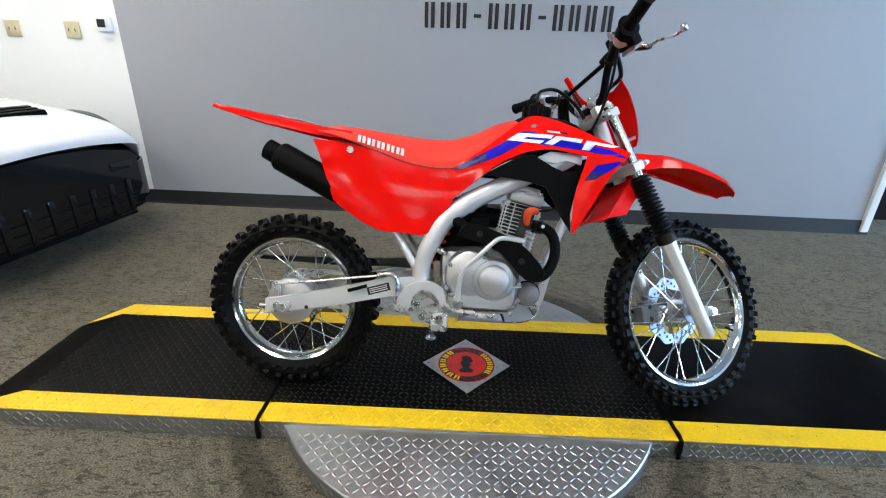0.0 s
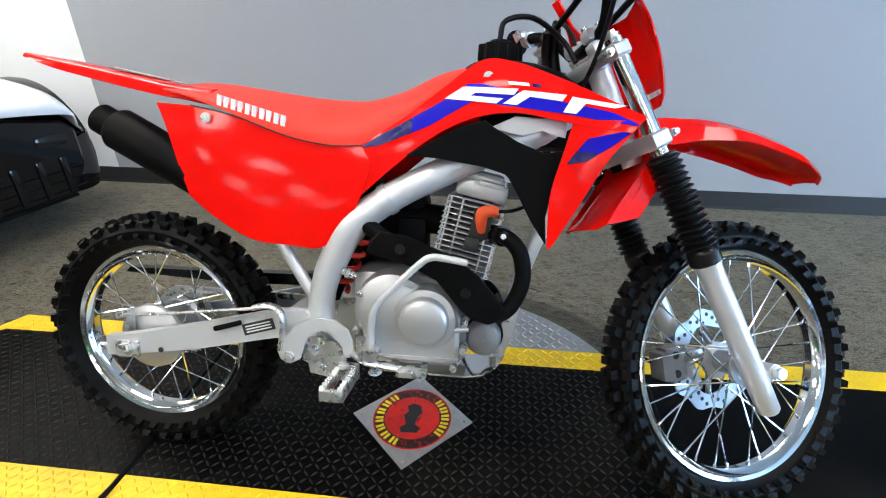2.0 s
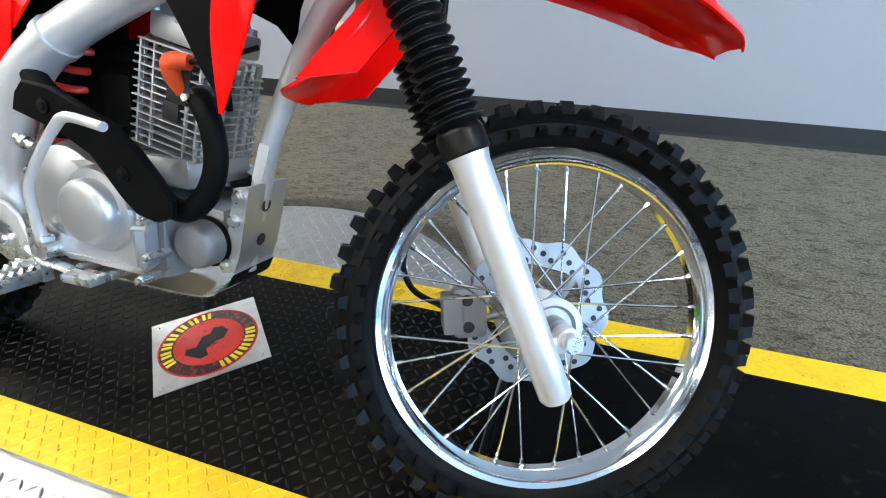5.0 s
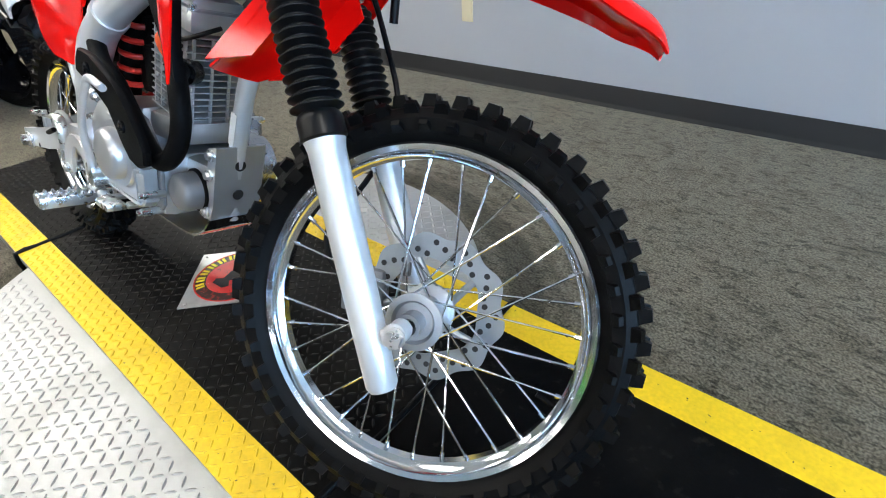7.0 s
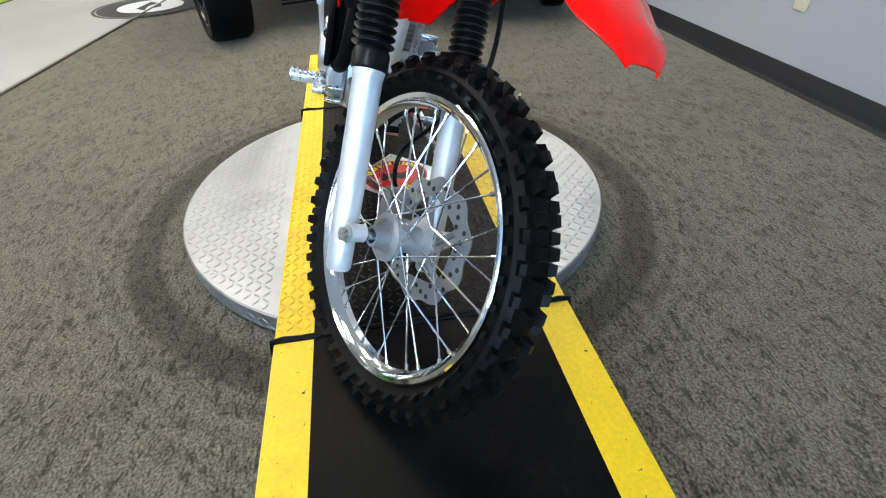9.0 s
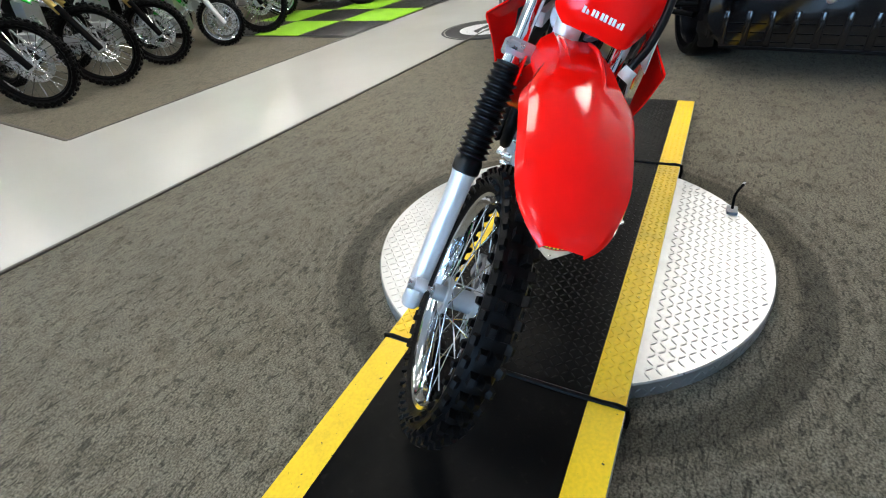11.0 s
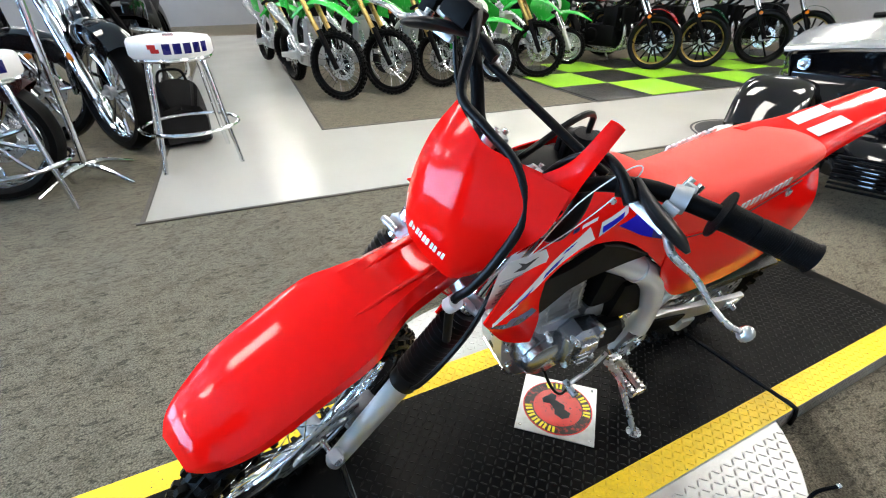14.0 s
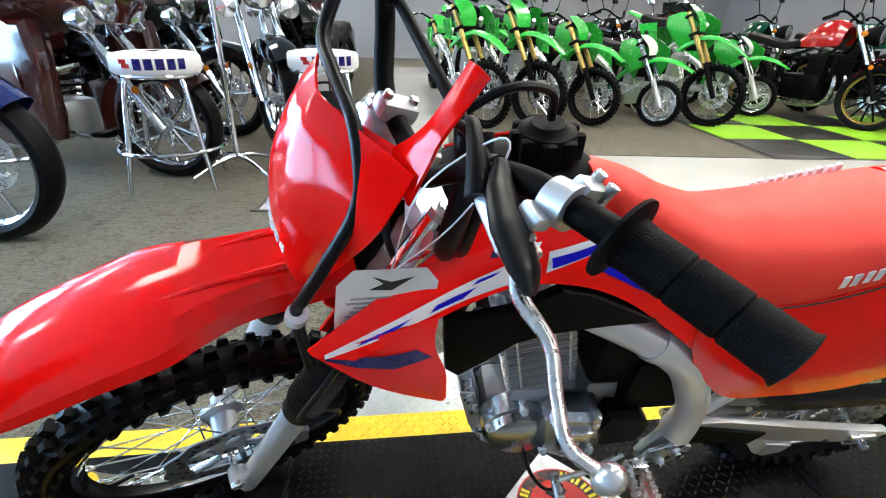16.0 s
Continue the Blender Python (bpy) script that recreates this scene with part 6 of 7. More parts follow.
part("display", box(0.055, 0.002, 0.05, (-0.012, -0.027, 0.005)), INK, th, "dark display")
ow = thing("wall_outlet", "ivory double socket plate low on the grey wall", "wall socket", m=wall_at(-0.685, 0.378, 0.001), group="wall sockets")
part("plate", box(0.075, 0.008, 0.115, (0, -0.004, 0), 0.003), CREAM, ow)


# ---- the other motorcycles of the showroom ----
def wheel_set(parent, name, m, R, w, rim_mat, style, knob=True, disc=True, n_sp=28):
    """A wheel under a machine: rim, tyre, spokes, brake disc."""
    rr = R - (0.055 if knob else 0.07)
    wh = part(name, moved(rim_ring(rr + 0.002, w * 0.6, 40), m), rim_mat, parent)
    if knob:
        part("tyre", moved(joined(*tyre(R, rr, w, 0.012, 40, 40)), m), RUBBER, wh, "black knobbly tyre")
    else:
        h = R - rr
        pr = [(rr - 0.004, -w * 0.34), (rr + 0.3 * h, -w * 0.48), (rr + 0.7 * h, -w * 0.46), (R - 0.012, -w * 0.30), (R, 0), (R - 0.012, w * 0.30), (rr + 0.7 * h, w * 0.46), (rr + 0.3 * h, w * 0.48), (rr - 0.004, w * 0.34)]
        part("tyre", moved(turned(pr, 48, "y"), m), RUBBER, wh, "black road tyre")
    gs = []
    if style == "wire":
        for i in range(n_sp):
            s = 1 if i % 2 else -1
            a = 2 * math.pi * i / n_sp
            b = a + (1 if (i // 2) % 2 else -1) * 1.0
            gs.append(rod((0.035 * math.cos(b), s * 0.03, 0.035 * math.sin(b)), ((rr - 0.015) * math.cos(a), 0, (rr - 0.015) * math.sin(a)), 0.0021, 4))
    else:
        k = {"ten": 10, "five": 5, "twin": 14}[style]
        for i in range(k):
            a = 2 * math.pi * i / k
            q = 0.30 if style == "ten" else 0.10
            gs.append(tube([(0.03 * math.cos(a), 0, 0.03 * math.sin(a)), (0.55 * rr * math.cos(a + q * 0.6), 0.008, 0.55 * rr * math.sin(a + q * 0.6)), ((rr - 0.012) * math.cos(a + q), 0, (rr - 0.012) * math.sin(a + q))], [0.012, 0.009, 0.012], n=6, per=3))
    part("spokes", moved(joined(*gs), m), CHROME if style in ("wire", "ten") else BLACK if style == "twin" else rim_mat, wh)
    part("hub", moved(hub_shape(0.042, 0.028, 0.035), m), CAST, wh)
    if disc:
        part("brake_disc", moved(joined(turned([(0.135, 0.050), (0.135, 0.054), (0.090, 0.054), (0.090, 0.050)], 40, "y", closed=True), *[rod((0.035 * math.cos(a), 0.05, 0.035 * math.sin(a)), (0.094 * math.cos(a + 0.3), 0.052, 0.094 * math.sin(a + 0.3)), 0.008, 6) for a in np.arange(5) * 2 * math.pi / 5]), m), STEEL, wh)
    return wh


def motocrosser(label, R, body, wheelbase, tall, fork_mat, group, small=False):
    """A standing dirt bike; its front axle over the origin, x ahead."""
    o = thing("parked_dirt_bike", label, "motorcycle", group=group)
    T = lambda y=0.0: Matrix.Rotation(radians(32), 4, "Z")  # noqa: E731
    rake = radians(26)
    wf = pose(0, 0, R) @ T()
    wheel_set(o, "front_wheel", wf, R, 0.075, CHROME if small else BLACK, "wire")
    wheel_set(o, "rear_wheel", pose(-wheelbase, 0, R * 0.93), R * 0.93, 0.10, CHROME if small else BLACK, "wire")
    head = np.array([-0.62 * tall * math.tan(rake), 0, R + 0.62 * tall])
    lean = wf @ Matrix.Rotation(-rake, 4, "Y")
    L = 0.62 * tall / math.cos(rake)
    for s in (-1, 1):
        part("fork_guard", moved(tube([(0.03, s * 0.085, -0.03), (0.03, s * 0.085, L * 0.42)], [0.024, 0.026], n=10, smooth=False), lean), BLACK if not small else SILVER, o)
        part("fork_tube", moved(rod((0.02, s * 0.085, L * 0.36), (0.0, s * 0.085, L + 0.06), 0.023, 12), lean), fork_mat, o, "bright fork tube")
    part("fork_clamp", moved(joined(box(0.09, 0.23, 0.03, (0, 0, L * 0.80), 0.008), box(0.08, 0.22, 0.026, (0, 0, L + 0.02), 0.008)), lean), BLACK, o)
    fr_ = []
    for y, dz in ((-0.07, -0.035), (-0.06, -0.006), (0, 0.008), (0.06, -0.006), (0.07, -0.035)):
        fr_.append([(-0.20, 0.8 * y, L * 0.72 + dz), (-0.05, y, L * 0.75 + dz), (0.12, 1.15 * y, L * 0.71 + dz), (0.27, 1.1 * y, L * 0.54 + dz), (0.37, 0.7 * y, L * 0.30 + dz * 0.5)])
    part("front_fender", moved(sheet(fr_, 3, 2, 0.004), lean), body, o, "bright plastic front fender")
    np_ = [[(0.05, y, L * 0.80), (0.075, y * 1.3, L * 0.92), (0.055, y * 1.35, L * 1.06), (0.02, y * 0.9, L * 1.16)] for y in (-0.085, 0, 0.085)]
    part("number_plate", moved(sheet(np_, 3, 2, 0.004), lean), WHITE if small else body, o)
    part("handlebar", moved(tube([(-0.08, -0.36, L + 0.16), (-0.03, -0.22, L + 0.15), (0, -0.08, L + 0.06), (0, 0.08, L + 0.06), (-0.03, 0.22, L + 0.15), (-0.08, 0.36, L + 0.16)], 0.012, n=8, per=4), lean), BLACK, o)
    for s in (-1, 1):
        part("grip", moved(rod((-0.052, s * 0.27, L + 0.155), (-0.09, s * 0.39, L + 0.16), 0.018, 10), lean), GRIP, o)
        part("lever", moved(tube([(0.0, s * 0.24, L + 0.14), (0.02, s * 0.32, L + 0.13), (0.0, s * 0.40, L + 0.12)], 0.006, n=6), lean), CHROME, o)
    H0, HX = R + 0.62 * tall, head[0]
    for s in (-1, 1):
        q0 = [(HX + 0.10, s * 0.13, H0 - 0.03), (HX - 0.12, s * 0.12, H0 + 0.06), (HX - 0.40, s * 0.10, H0 + 0.02)]
        q1 = [(HX + 0.07, s * 0.16, H0 - 0.16), (HX - 0.10, s * 0.16, H0 - 0.10), (HX - 0.36, s * 0.13, H0 - 0.08)]
        q2 = [(HX - 0.02, s * 0.14, H0 - 0.32), (HX - 0.12, s * 0.14, H0 - 0.26), (HX - 0.28, s * 0.12, H0 - 0.16)]
        part("shroud", sheet([q0, q1, q2], 3, 3, 0.004 * -s), body, o, "bright plastic radiator shroud")
        part("side_plate", slab([(HX - 0.55, H0 - 0.04), (HX - 0.50, H0 - 0.26), (HX - 0.72, H0 - 0.24), (HX - 0.86, H0 - 0.06)], *sorted((s * 0.10, s * 0.115)), "y", 0.004), body, o)
        part("frame_rail", tube([(HX + 0.02, s * 0.03, H0 - 0.05), (HX - 0.20, s * 0.085, H0 - 0.22), (HX - 0.42, s * 0.10, H0 - 0.40), (HX - 0.44, s * 0.10, R + 0.02)], 0.022, n=8), SILVER if not small else body, o)
        part("swingarm", slab([(-wheelbase - 0.03, R - 0.05), (HX - 0.40, R - 0.02), (HX - 0.40, R + 0.06), (-wheelbase - 0.03, R - 0.0)], *sorted((s * 0.10, s * 0.125)), "y", 0.004), SILVER, o)
        part("foot_peg", box(0.05, 0.10, 0.02, (HX - 0.46, s * 0.17, R - 0.02), 0.004), STEEL, o)
    seat_pts = []
    for f1, dz in ((-1, -0.08), (-0.8, -0.01), (0, 0.0), (0.8, -0.01), (1, -0.08)):
        seat_pts.append([(HX - 0.18, f1 * 0.08, H0 + 0.05 + dz), (HX - 0.40, f1 * 0.085, H0 + 0.0 + dz), (HX - 0.65, f1 * 0.09, H0 + 0.0 + dz), (HX - 0.88, f1 * 0.08, H0 + 0.04 + dz)])
    part("seat", sheet(seat_pts, 3, 2, 0.008), BLACK, o, "black seat")
    rfp = [[(HX - 0.75, y, H0 + dz), (HX - 0.95, y, H0 + 0.04 + dz), (HX - 1.18, y * 0.8, H0 + 0.09 + dz)] for y, dz in ((-0.08, -0.03), (0, 0.0), (0.08, -0.03))]
    part("rear_fender", sheet(rfp, 3, 2, 0.004), body, o)
    part("engine", joined(box(0.26, 0.20, 0.20, (HX - 0.32, 0, R + 0.03), 0.03), moved(box(0.12, 0.14, 0.24, (0, 0, 0.12), 0.015), pose(HX - 0.26, 0, R + 0.12, 0, 12, 0)), moved(turned([(0.001, -0.13), (0.06, -0.125), (0.07, -0.09)], 20, "y"), Matrix.Translation((HX - 0.36, 0, R + 0.02)))), CAST, o, "cast engine")
    part("radiator", box(0.03, 0.20, 0.20, (HX - 0.06, 0, H0 - 0.20), 0.006), BLACK, o)
    part("exhaust", tube([(HX - 0.12, -0.06, R + 0.24), (HX - 0.02, -0.10, R + 0.12), (HX - 0.20, -0.14, R + 0.06), (HX - 0.50, -0.13, R + 0.26), (HX - 0.80, -0.12, R + 0.36), (HX - 1.02, -0.12, R + 0.44)], [0.02, 0.022, 0.022, 0.025, 0.05, 0.05], n=10), STEEL, o, "steel exhaust")
    part("stand_leg", rod((HX - 0.5, 0.12, R - 0.02), (HX - 0.46, 0.30, 0.006), 0.010, 8), STEEL, o)
    return o


def roadster(label, tank, rim_mat, style, R=0.315, group="", fat=False):
    """An upright naked road bike, front axle over the origin."""
    o = thing("parked_motorcycle", label, "motorcycle", group=group)
    w = 0.15 if fat else 0.115
    wf = pose(0, 0, R) @ Matrix.Rotation(radians(16), 4, "Z")
    wheel_set(o, "front_wheel", wf, R, w, rim_mat, style, knob=False)
    wheel_set(o, "rear_wheel", pose(-1.40, 0, R), R, w * 1.3, rim_mat, style, knob=False)
    lean = wf @ Matrix.Rotation(radians(-25), 4, "Y")
    for s in (-1, 1):
        part("fork_slider", moved(rod((0.03, s * 0.10, -0.02), (0.02, s * 0.10, 0.34), 0.027, 12), lean), BLACK, o)
        part("fork_tube", moved(rod((0.02, s * 0.10, 0.30), (0.0, s * 0.10, 0.72), 0.022, 12), lean), CHROME, o, "chromed fork tube")
        part("reflector", moved(rod((0.05, s * 0.125, 0.30), (0.05, s * 0.135, 0.30), 0.022, 12), lean), AMBER, o, "amber reflector")
        part("turn_signal", moved(ball(0.028, (0.06, s * 0.20, 0.62), 10), lean), AMBER, o)
        part("calliper", moved(box(0.05, 0.05, 0.09, (-0.09, s * 0.075, 0.06), 0.01), wf), BLACK, o)
    ff = [[(-0.20 * 1.0, y, 0.19), (-0.08, y * 1.05, 0.36 * R / 0.315), (0.10, y * 1.05, 0.345 * R / 0.315), (0.24, y * 0.9, 0.22)] for y in (-0.07, 0, 0.07)]
    part("front_fender", moved(sheet(ff, 4, 2, 0.004), wf), tank if not fat else BLACK, o)
    part("headlight_shell", moved(joined(turned([(0.001, -0.10), (0.06, -0.09), (0.09, -0.03), (0.098, 0.03), (0.098, 0.05)], 24, "x")), lean @ pose(0.10, 0, 0.58, 0, 25, 0)), BLACK, o)
    part("headlight_lens", moved(turned([(0.001, 0.062), (0.06, 0.058), (0.09, 0.045)], 24, "x"), lean @ pose(0.10, 0, 0.58, 0, 25, 0)), LAMP_GLASS, o, "clear round headlight")
    part("handlebar", moved(tube([(-0.16, -0.38, 0.86), (-0.05, -0.24, 0.88), (0.0, -0.08, 0.76), (0.0, 0.08, 0.76), (-0.05, 0.24, 0.88), (-0.16, 0.38, 0.86)], 0.012, n=8, per=4), lean), BLACK, o)
    for s in (-1, 1):
        part("mirror", moved(joined(rod((-0.05, s * 0.26, 0.88), (0.0, s * 0.34, 1.04), 0.006, 6), box(0.02, 0.13, 0.075, (0.0, s * 0.38, 1.08), 0.01)), lean), BLACK, o)
        part("grip", moved(rod((-0.09, s * 0.28, 0.87), (-0.17, s * 0.40, 0.86), 0.018, 8), lean), GRIP, o)
    tk_ = []
    for f1, z in ((-1, -0.10), (-1.0, 0.0), (-0.6, 0.11), (0, 0.14), (0.6, 0.11), (1.0, 0.0), (1, -0.10)):
        tk_.append([(-0.42, f1 * 0.10, 0.86 + z * 0.7), (-0.52, f1 * 0.15, 0.88 + z), (-0.68, f1 * 0.15, 0.86 + z), (-0.86, f1 * 0.09, 0.80 + z * 0.4)])
    part("tank", sheet(tk_, 4, 3, 0.006), tank, o, "glossy painted fuel tank")
    st_ = [[(-0.82, f1 * 0.11, 0.82 + dz), (-1.02, f1 * 0.14, 0.78 + dz), (-1.25, f1 * 0.12, 0.82 + dz), (-1.52, f1 * 0.09, 0.86 + dz)] for f1, dz in ((-1, -0.06), (-0.8, 0), (0, 0.012), (0.8, 0), (1, -0.06))]
    part("seat", sheet(st_, 3, 2, 0.01), BLACK, o, "black ribbed seat")
    part("engine", joined(box(0.42, 0.34, 0.26, (-0.68, 0, 0.36), 0.04), box(0.20, 0.32, 0.24, (-0.56, 0, 0.58), 0.03), moved(turned([(0.001, -0.21), (0.08, -0.20), (0.10, -0.15)], 24, "y"), Matrix.Translation((-0.78, 0, 0.36))), moved(turned([(0.001, 0.20), (0.08, 0.19), (0.10, 0.15)], 24, "y"), Matrix.Translation((-0.66, 0, 0.36)))), BLACK, o, "black engine")
    part("radiator", box(0.04, 0.26, 0.26, (-0.40, 0, 0.56), 0.008), BLACK, o)
    for s in (-1, 1):
        part("exhaust_header", tube([(-0.45, s * 0.07, 0.56), (-0.36, s * 0.09, 0.42), (-0.42, s * 0.09, 0.22), (-0.70, s * 0.10, 0.17), (-1.0, s * 0.14, 0.20)], 0.02, n=8), STEEL, o)
        part("frame_tube", tube([(-0.36, s * 0.06, 0.88), (-0.50, s * 0.13, 0.70), (-0.90, s * 0.13, 0.60), (-0.98, s * 0.13, 0.36)], 0.018, n=8), BLACK, o)
        part("swingarm", box(0.50, 0.03, 0.06, (-1.17, s * 0.13, 0.33), 0.01), BLACK, o)
        part("shock", rod((-1.30, s * 0.15, 0.36), (-1.20, s * 0.15, 0.72), 0.03, 10), CHROME, o)
    part("muffler", tube([(-0.95, -0.17, 0.22), (-1.1, -0.18, 0.26), (-1.45, -0.19, 0.36)], [0.04, 0.055, 0.05], n=12), STEEL, o)
    part("rear_fender", sheet([[(-1.2, y, 0.66), (-1.45, y, 0.72), (-1.72, y * 0.8, 0.62)] for y in (-0.08, 0, 0.08)], 4, 2, 0.004), BLACK, o)
    part("stand_leg", rod((-0.80, 0.16, 0.22), (-0.78, 0.32, 0.006), 0.012, 8), STEEL, o)
    return o


def cruiser(label, paint, style="ten", touring=False, R=0.33, group="", steer=12):
    """A long heavy road bike with chrome; front axle over the origin."""
    o = thing("parked_cruiser", label, "motorcycle", group=group)
    wf = pose(0, 0, R) @ Matrix.Rotation(radians(steer), 4, "Z")
    wheel_set(o, "front_wheel", wf, R, 0.13, CHROME, style, knob=False)
    wheel_set(o, "rear_wheel", pose(-1.62, 0, R * 0.95), R * 0.95, 0.18, CHROME, style, knob=False)
    lean = wf @ Matrix.Rotation(radians(-31), 4, "Y")
    for s in (-1, 1):
        part("fork_slider", moved(rod((0.02, s * 0.115, -0.03), (0.02, s * 0.115, 0.42), 0.033, 14), lean), CHROME, o, "chromed fork slider")
        part("fork_tube", moved(rod((0.02, s * 0.115, 0.40), (0.0, s * 0.115, 0.80), 0.027, 12), lean), CHROME, o)
        part("reflector", moved(rod((0.055, s * 0.14, 0.20), (0.055, s * 0.15, 0.20), 0.02, 12), lean), AMBER, o, "amber reflector")
        part("fog_lamp", moved(joined(turned([(0.001, -0.06), (0.05, -0.05), (0.062, 0.0), (0.062, 0.02), (0.001, 0.03)], 20, "x")), lean @ pose(0.10, s * 0.20, 0.56, 0, 31, 0)), LAMP_GLASS, o, "chrome auxiliary lamp")
    ff = []
    for f1, dr in ((-1, -0.10), (-0.9, -0.01), (0, 0.02), (0.9, -0.01), (1, -0.10)):
        ff.append([((R + 0.035 + dr) * math.cos(a), f1 * 0.085, (R + 0.035 + dr) * math.sin(a)) for a in np.radians([42, 66, 96, 130, 162, 186])])
    part("front_fender", moved(sheet(ff, 4, 2, 0.005), wf), paint, o, "deep glossy front fender")
    part("headlight_shell", moved(turned([(0.001, -0.14), (0.08, -0.11), (0.11, -0.02), (0.115, 0.04)], 28, "x"), lean @ pose(0.13, 0, 0.66, 0, 31, 0)), CHROME, o)
    part("headlight_lens", moved(turned([(0.001, 0.06), (0.07, 0.055), (0.108, 0.036)], 28, "x"), lean @ pose(0.13, 0, 0.66, 0, 31, 0)), LAMP_GLASS, o, "large clear headlight")
    part("handlebar", moved(tube([(-0.34, -0.42, 0.92), (-0.16, -0.36, 0.98), (-0.02, -0.14, 0.86), (0, 0, 0.84), (-0.02, 0.14, 0.86), (-0.16, 0.36, 0.98), (-0.34, 0.42, 0.92)], 0.014, n=8, per=4), lean), CHROME, o)
    for s in (-1, 1):
        part("grip", moved(rod((-0.24, s * 0.39, 0.955), (-0.36, s * 0.425, 0.915), 0.02, 8), lean), GRIP, o)
        part("mirror", moved(joined(rod((-0.16, s * 0.36, 0.98), (-0.10, s * 0.42, 1.12), 0.006, 6), box(0.03, 0.15, 0.09, (-0.10, s * 0.45, 1.15), 0.014)), lean), CHROME, o)
    tk_ = []
    for f1, z in ((-1, -0.12), (-1.0, 0.0), (-0.6, 0.11), (0, 0.13), (0.6, 0.11), (1.0, 0.0), (1, -0.12)):
        tk_.append([(-0.50, f1 * 0.08, 0.78 + z * 0.6), (-0.62, f1 * 0.16, 0.79 + z), (-0.82, f1 * 0.17, 0.76 + z), (-1.05, f1 * 0.08, 0.70 + z * 0.4)])
    part("tank", sheet(tk_, 4, 3, 0.006), paint, o, "glossy teardrop tank")
    part("seat", sheet([[(-1.0, f1 * 0.14, 0.70 + dz), (-1.2, f1 * 0.19, 0.64 + dz), (-1.42, f1 * 0.17, 0.70 + dz), (-1.72, f1 * 0.12, 0.76 + dz)] for f1, dz in ((-1, -0.08), (-0.85, 0), (0, 0.01), (0.85, 0), (1, -0.08))], 3, 2, 0.012), BLACK, o, "wide black seat")
    rf_ = []
    for f1, dr in ((-1, -0.12), (-0.9, -0.01), (0, 0.02), (0.9, -0.01), (1, -0.12)):
        rf_.append([(-1.62 + (R + 0.05 + dr) * math.cos(a), f1 * 0.11, R * 0.95 + (R + 0.05 + dr) * math.sin(a)) for a in np.radians([40, 80, 120, 160, 185])])
    part("rear_fender", sheet(rf_, 4, 2, 0.005), paint, o)
    part("engine_case", joined(box(0.46, 0.26, 0.22, (-0.86, 0, 0.30), 0.05), moved(turned([(0.001, -0.19), (0.10, -0.18), (0.13, -0.12)], 26, "y"), Matrix.Translation((-0.98, 0, 0.30))), moved(turned([(0.001, -0.17), (0.07, -0.165), (0.09, -0.12)], 26, "y"), Matrix.Translation((-0.74, 0, 0.33)))), CAST, o, "polished engine case")
    for a, x in ((-24, -0.84), (24, -0.92)):
        for k in range(7):
            part("cooling_fin", moved(box(0.15, 0.17, 0.008, (0, 0, 0.14 + 0.022 * k), 0.002), pose(x, 0, 0.30, 0, -a, 0)), STEEL if k % 2 else BLACK, o)
        part("rocker_cover", moved(box(0.13, 0.15, 0.06, (0, 0, 0.32), 0.02), pose(x, 0, 0.30, 0, -a, 0)), CHROME, o)
    part("air_cleaner", moved(turned([(0.001, -0.24), (0.07, -0.235), (0.095, -0.20), (0.095, -0.16)], 26, "y"), Matrix.Translation((-0.88, 0, 0.56))), CHROME, o, "round chrome air cleaner")
    part("frame_loop", tube([(-0.42, 0.0, 0.80), (-0.48, 0.10, 0.50), (-0.55, 0.13, 0.20), (-0.90, 0.14, 0.16), (-1.25, 0.14, 0.22)], 0.02, n=8), BLACK, o)
    for s in (-1,):
        part("exhaust_pipe", tube([(-0.70, -0.12, 0.50), (-0.58, -0.16, 0.36), (-0.66, -0.20, 0.20), (-1.0, -0.22, 0.17), (-1.9, -0.24, 0.24)], [0.025, 0.026, 0.028, 0.04, 0.048], n=12), CHROME, o, "long chrome exhaust")
    part("crash_bar", tube([(-0.44, -0.10, 0.62), (-0.42, -0.32, 0.56), (-0.44, -0.36, 0.34), (-0.48, -0.12, 0.22)], 0.016, n=8), CHROME, o)
    part("crash_bar", tube([(-0.44, 0.10, 0.62), (-0.42, 0.32, 0.56), (-0.44, 0.36, 0.34), (-0.48, 0.12, 0.22)], 0.016, n=8), CHROME, o)
    for s in (-1, 1):
        part("foot_board", box(0.32, 0.09, 0.025, (-0.72, s * 0.30, 0.24), 0.008), CHROME, o)
    if touring:
        fa = []
        for y, x, z in ((-0.42, -0.16, -0.02), (-0.30, 0.06, 0.02), (0, 0.16, 0.05), (0.30, 0.06, 0.02), (0.42, -0.16, -0.02)):
            fa.append([(-0.36 + x, y * 0.7, 0.78 + z), (-0.34 + x, y, 0.92 + z), (-0.40 + x, y * 0.95, 1.08 + z)])
        part("fairing", sheet(fa, 3, 4, 0.008), paint, o, "wide glossy fairing")
        part("windshield", sheet([[(x - 0.42, y, 1.08), (x - 0.50, y * 0.9, 1.24)] for y, x in ((-0.36, -0.1), (0, 0.14), (0.36, -0.1))], 3, 4, 0.006), TINT, o, "dark windshield")
        for s in (-1, 1):
            part("lower_fairing", sheet([[(-0.48, s * 0.18, 0.80), (-0.46, s * 0.22, 0.55), (-0.50, s * 0.22, 0.30)], [(-0.50, s * 0.38, 0.76), (-0.46, s * 0.42, 0.55), (-0.52, s * 0.36, 0.30)]], 4, 1, 0.01, smooth_v=False), paint, o)
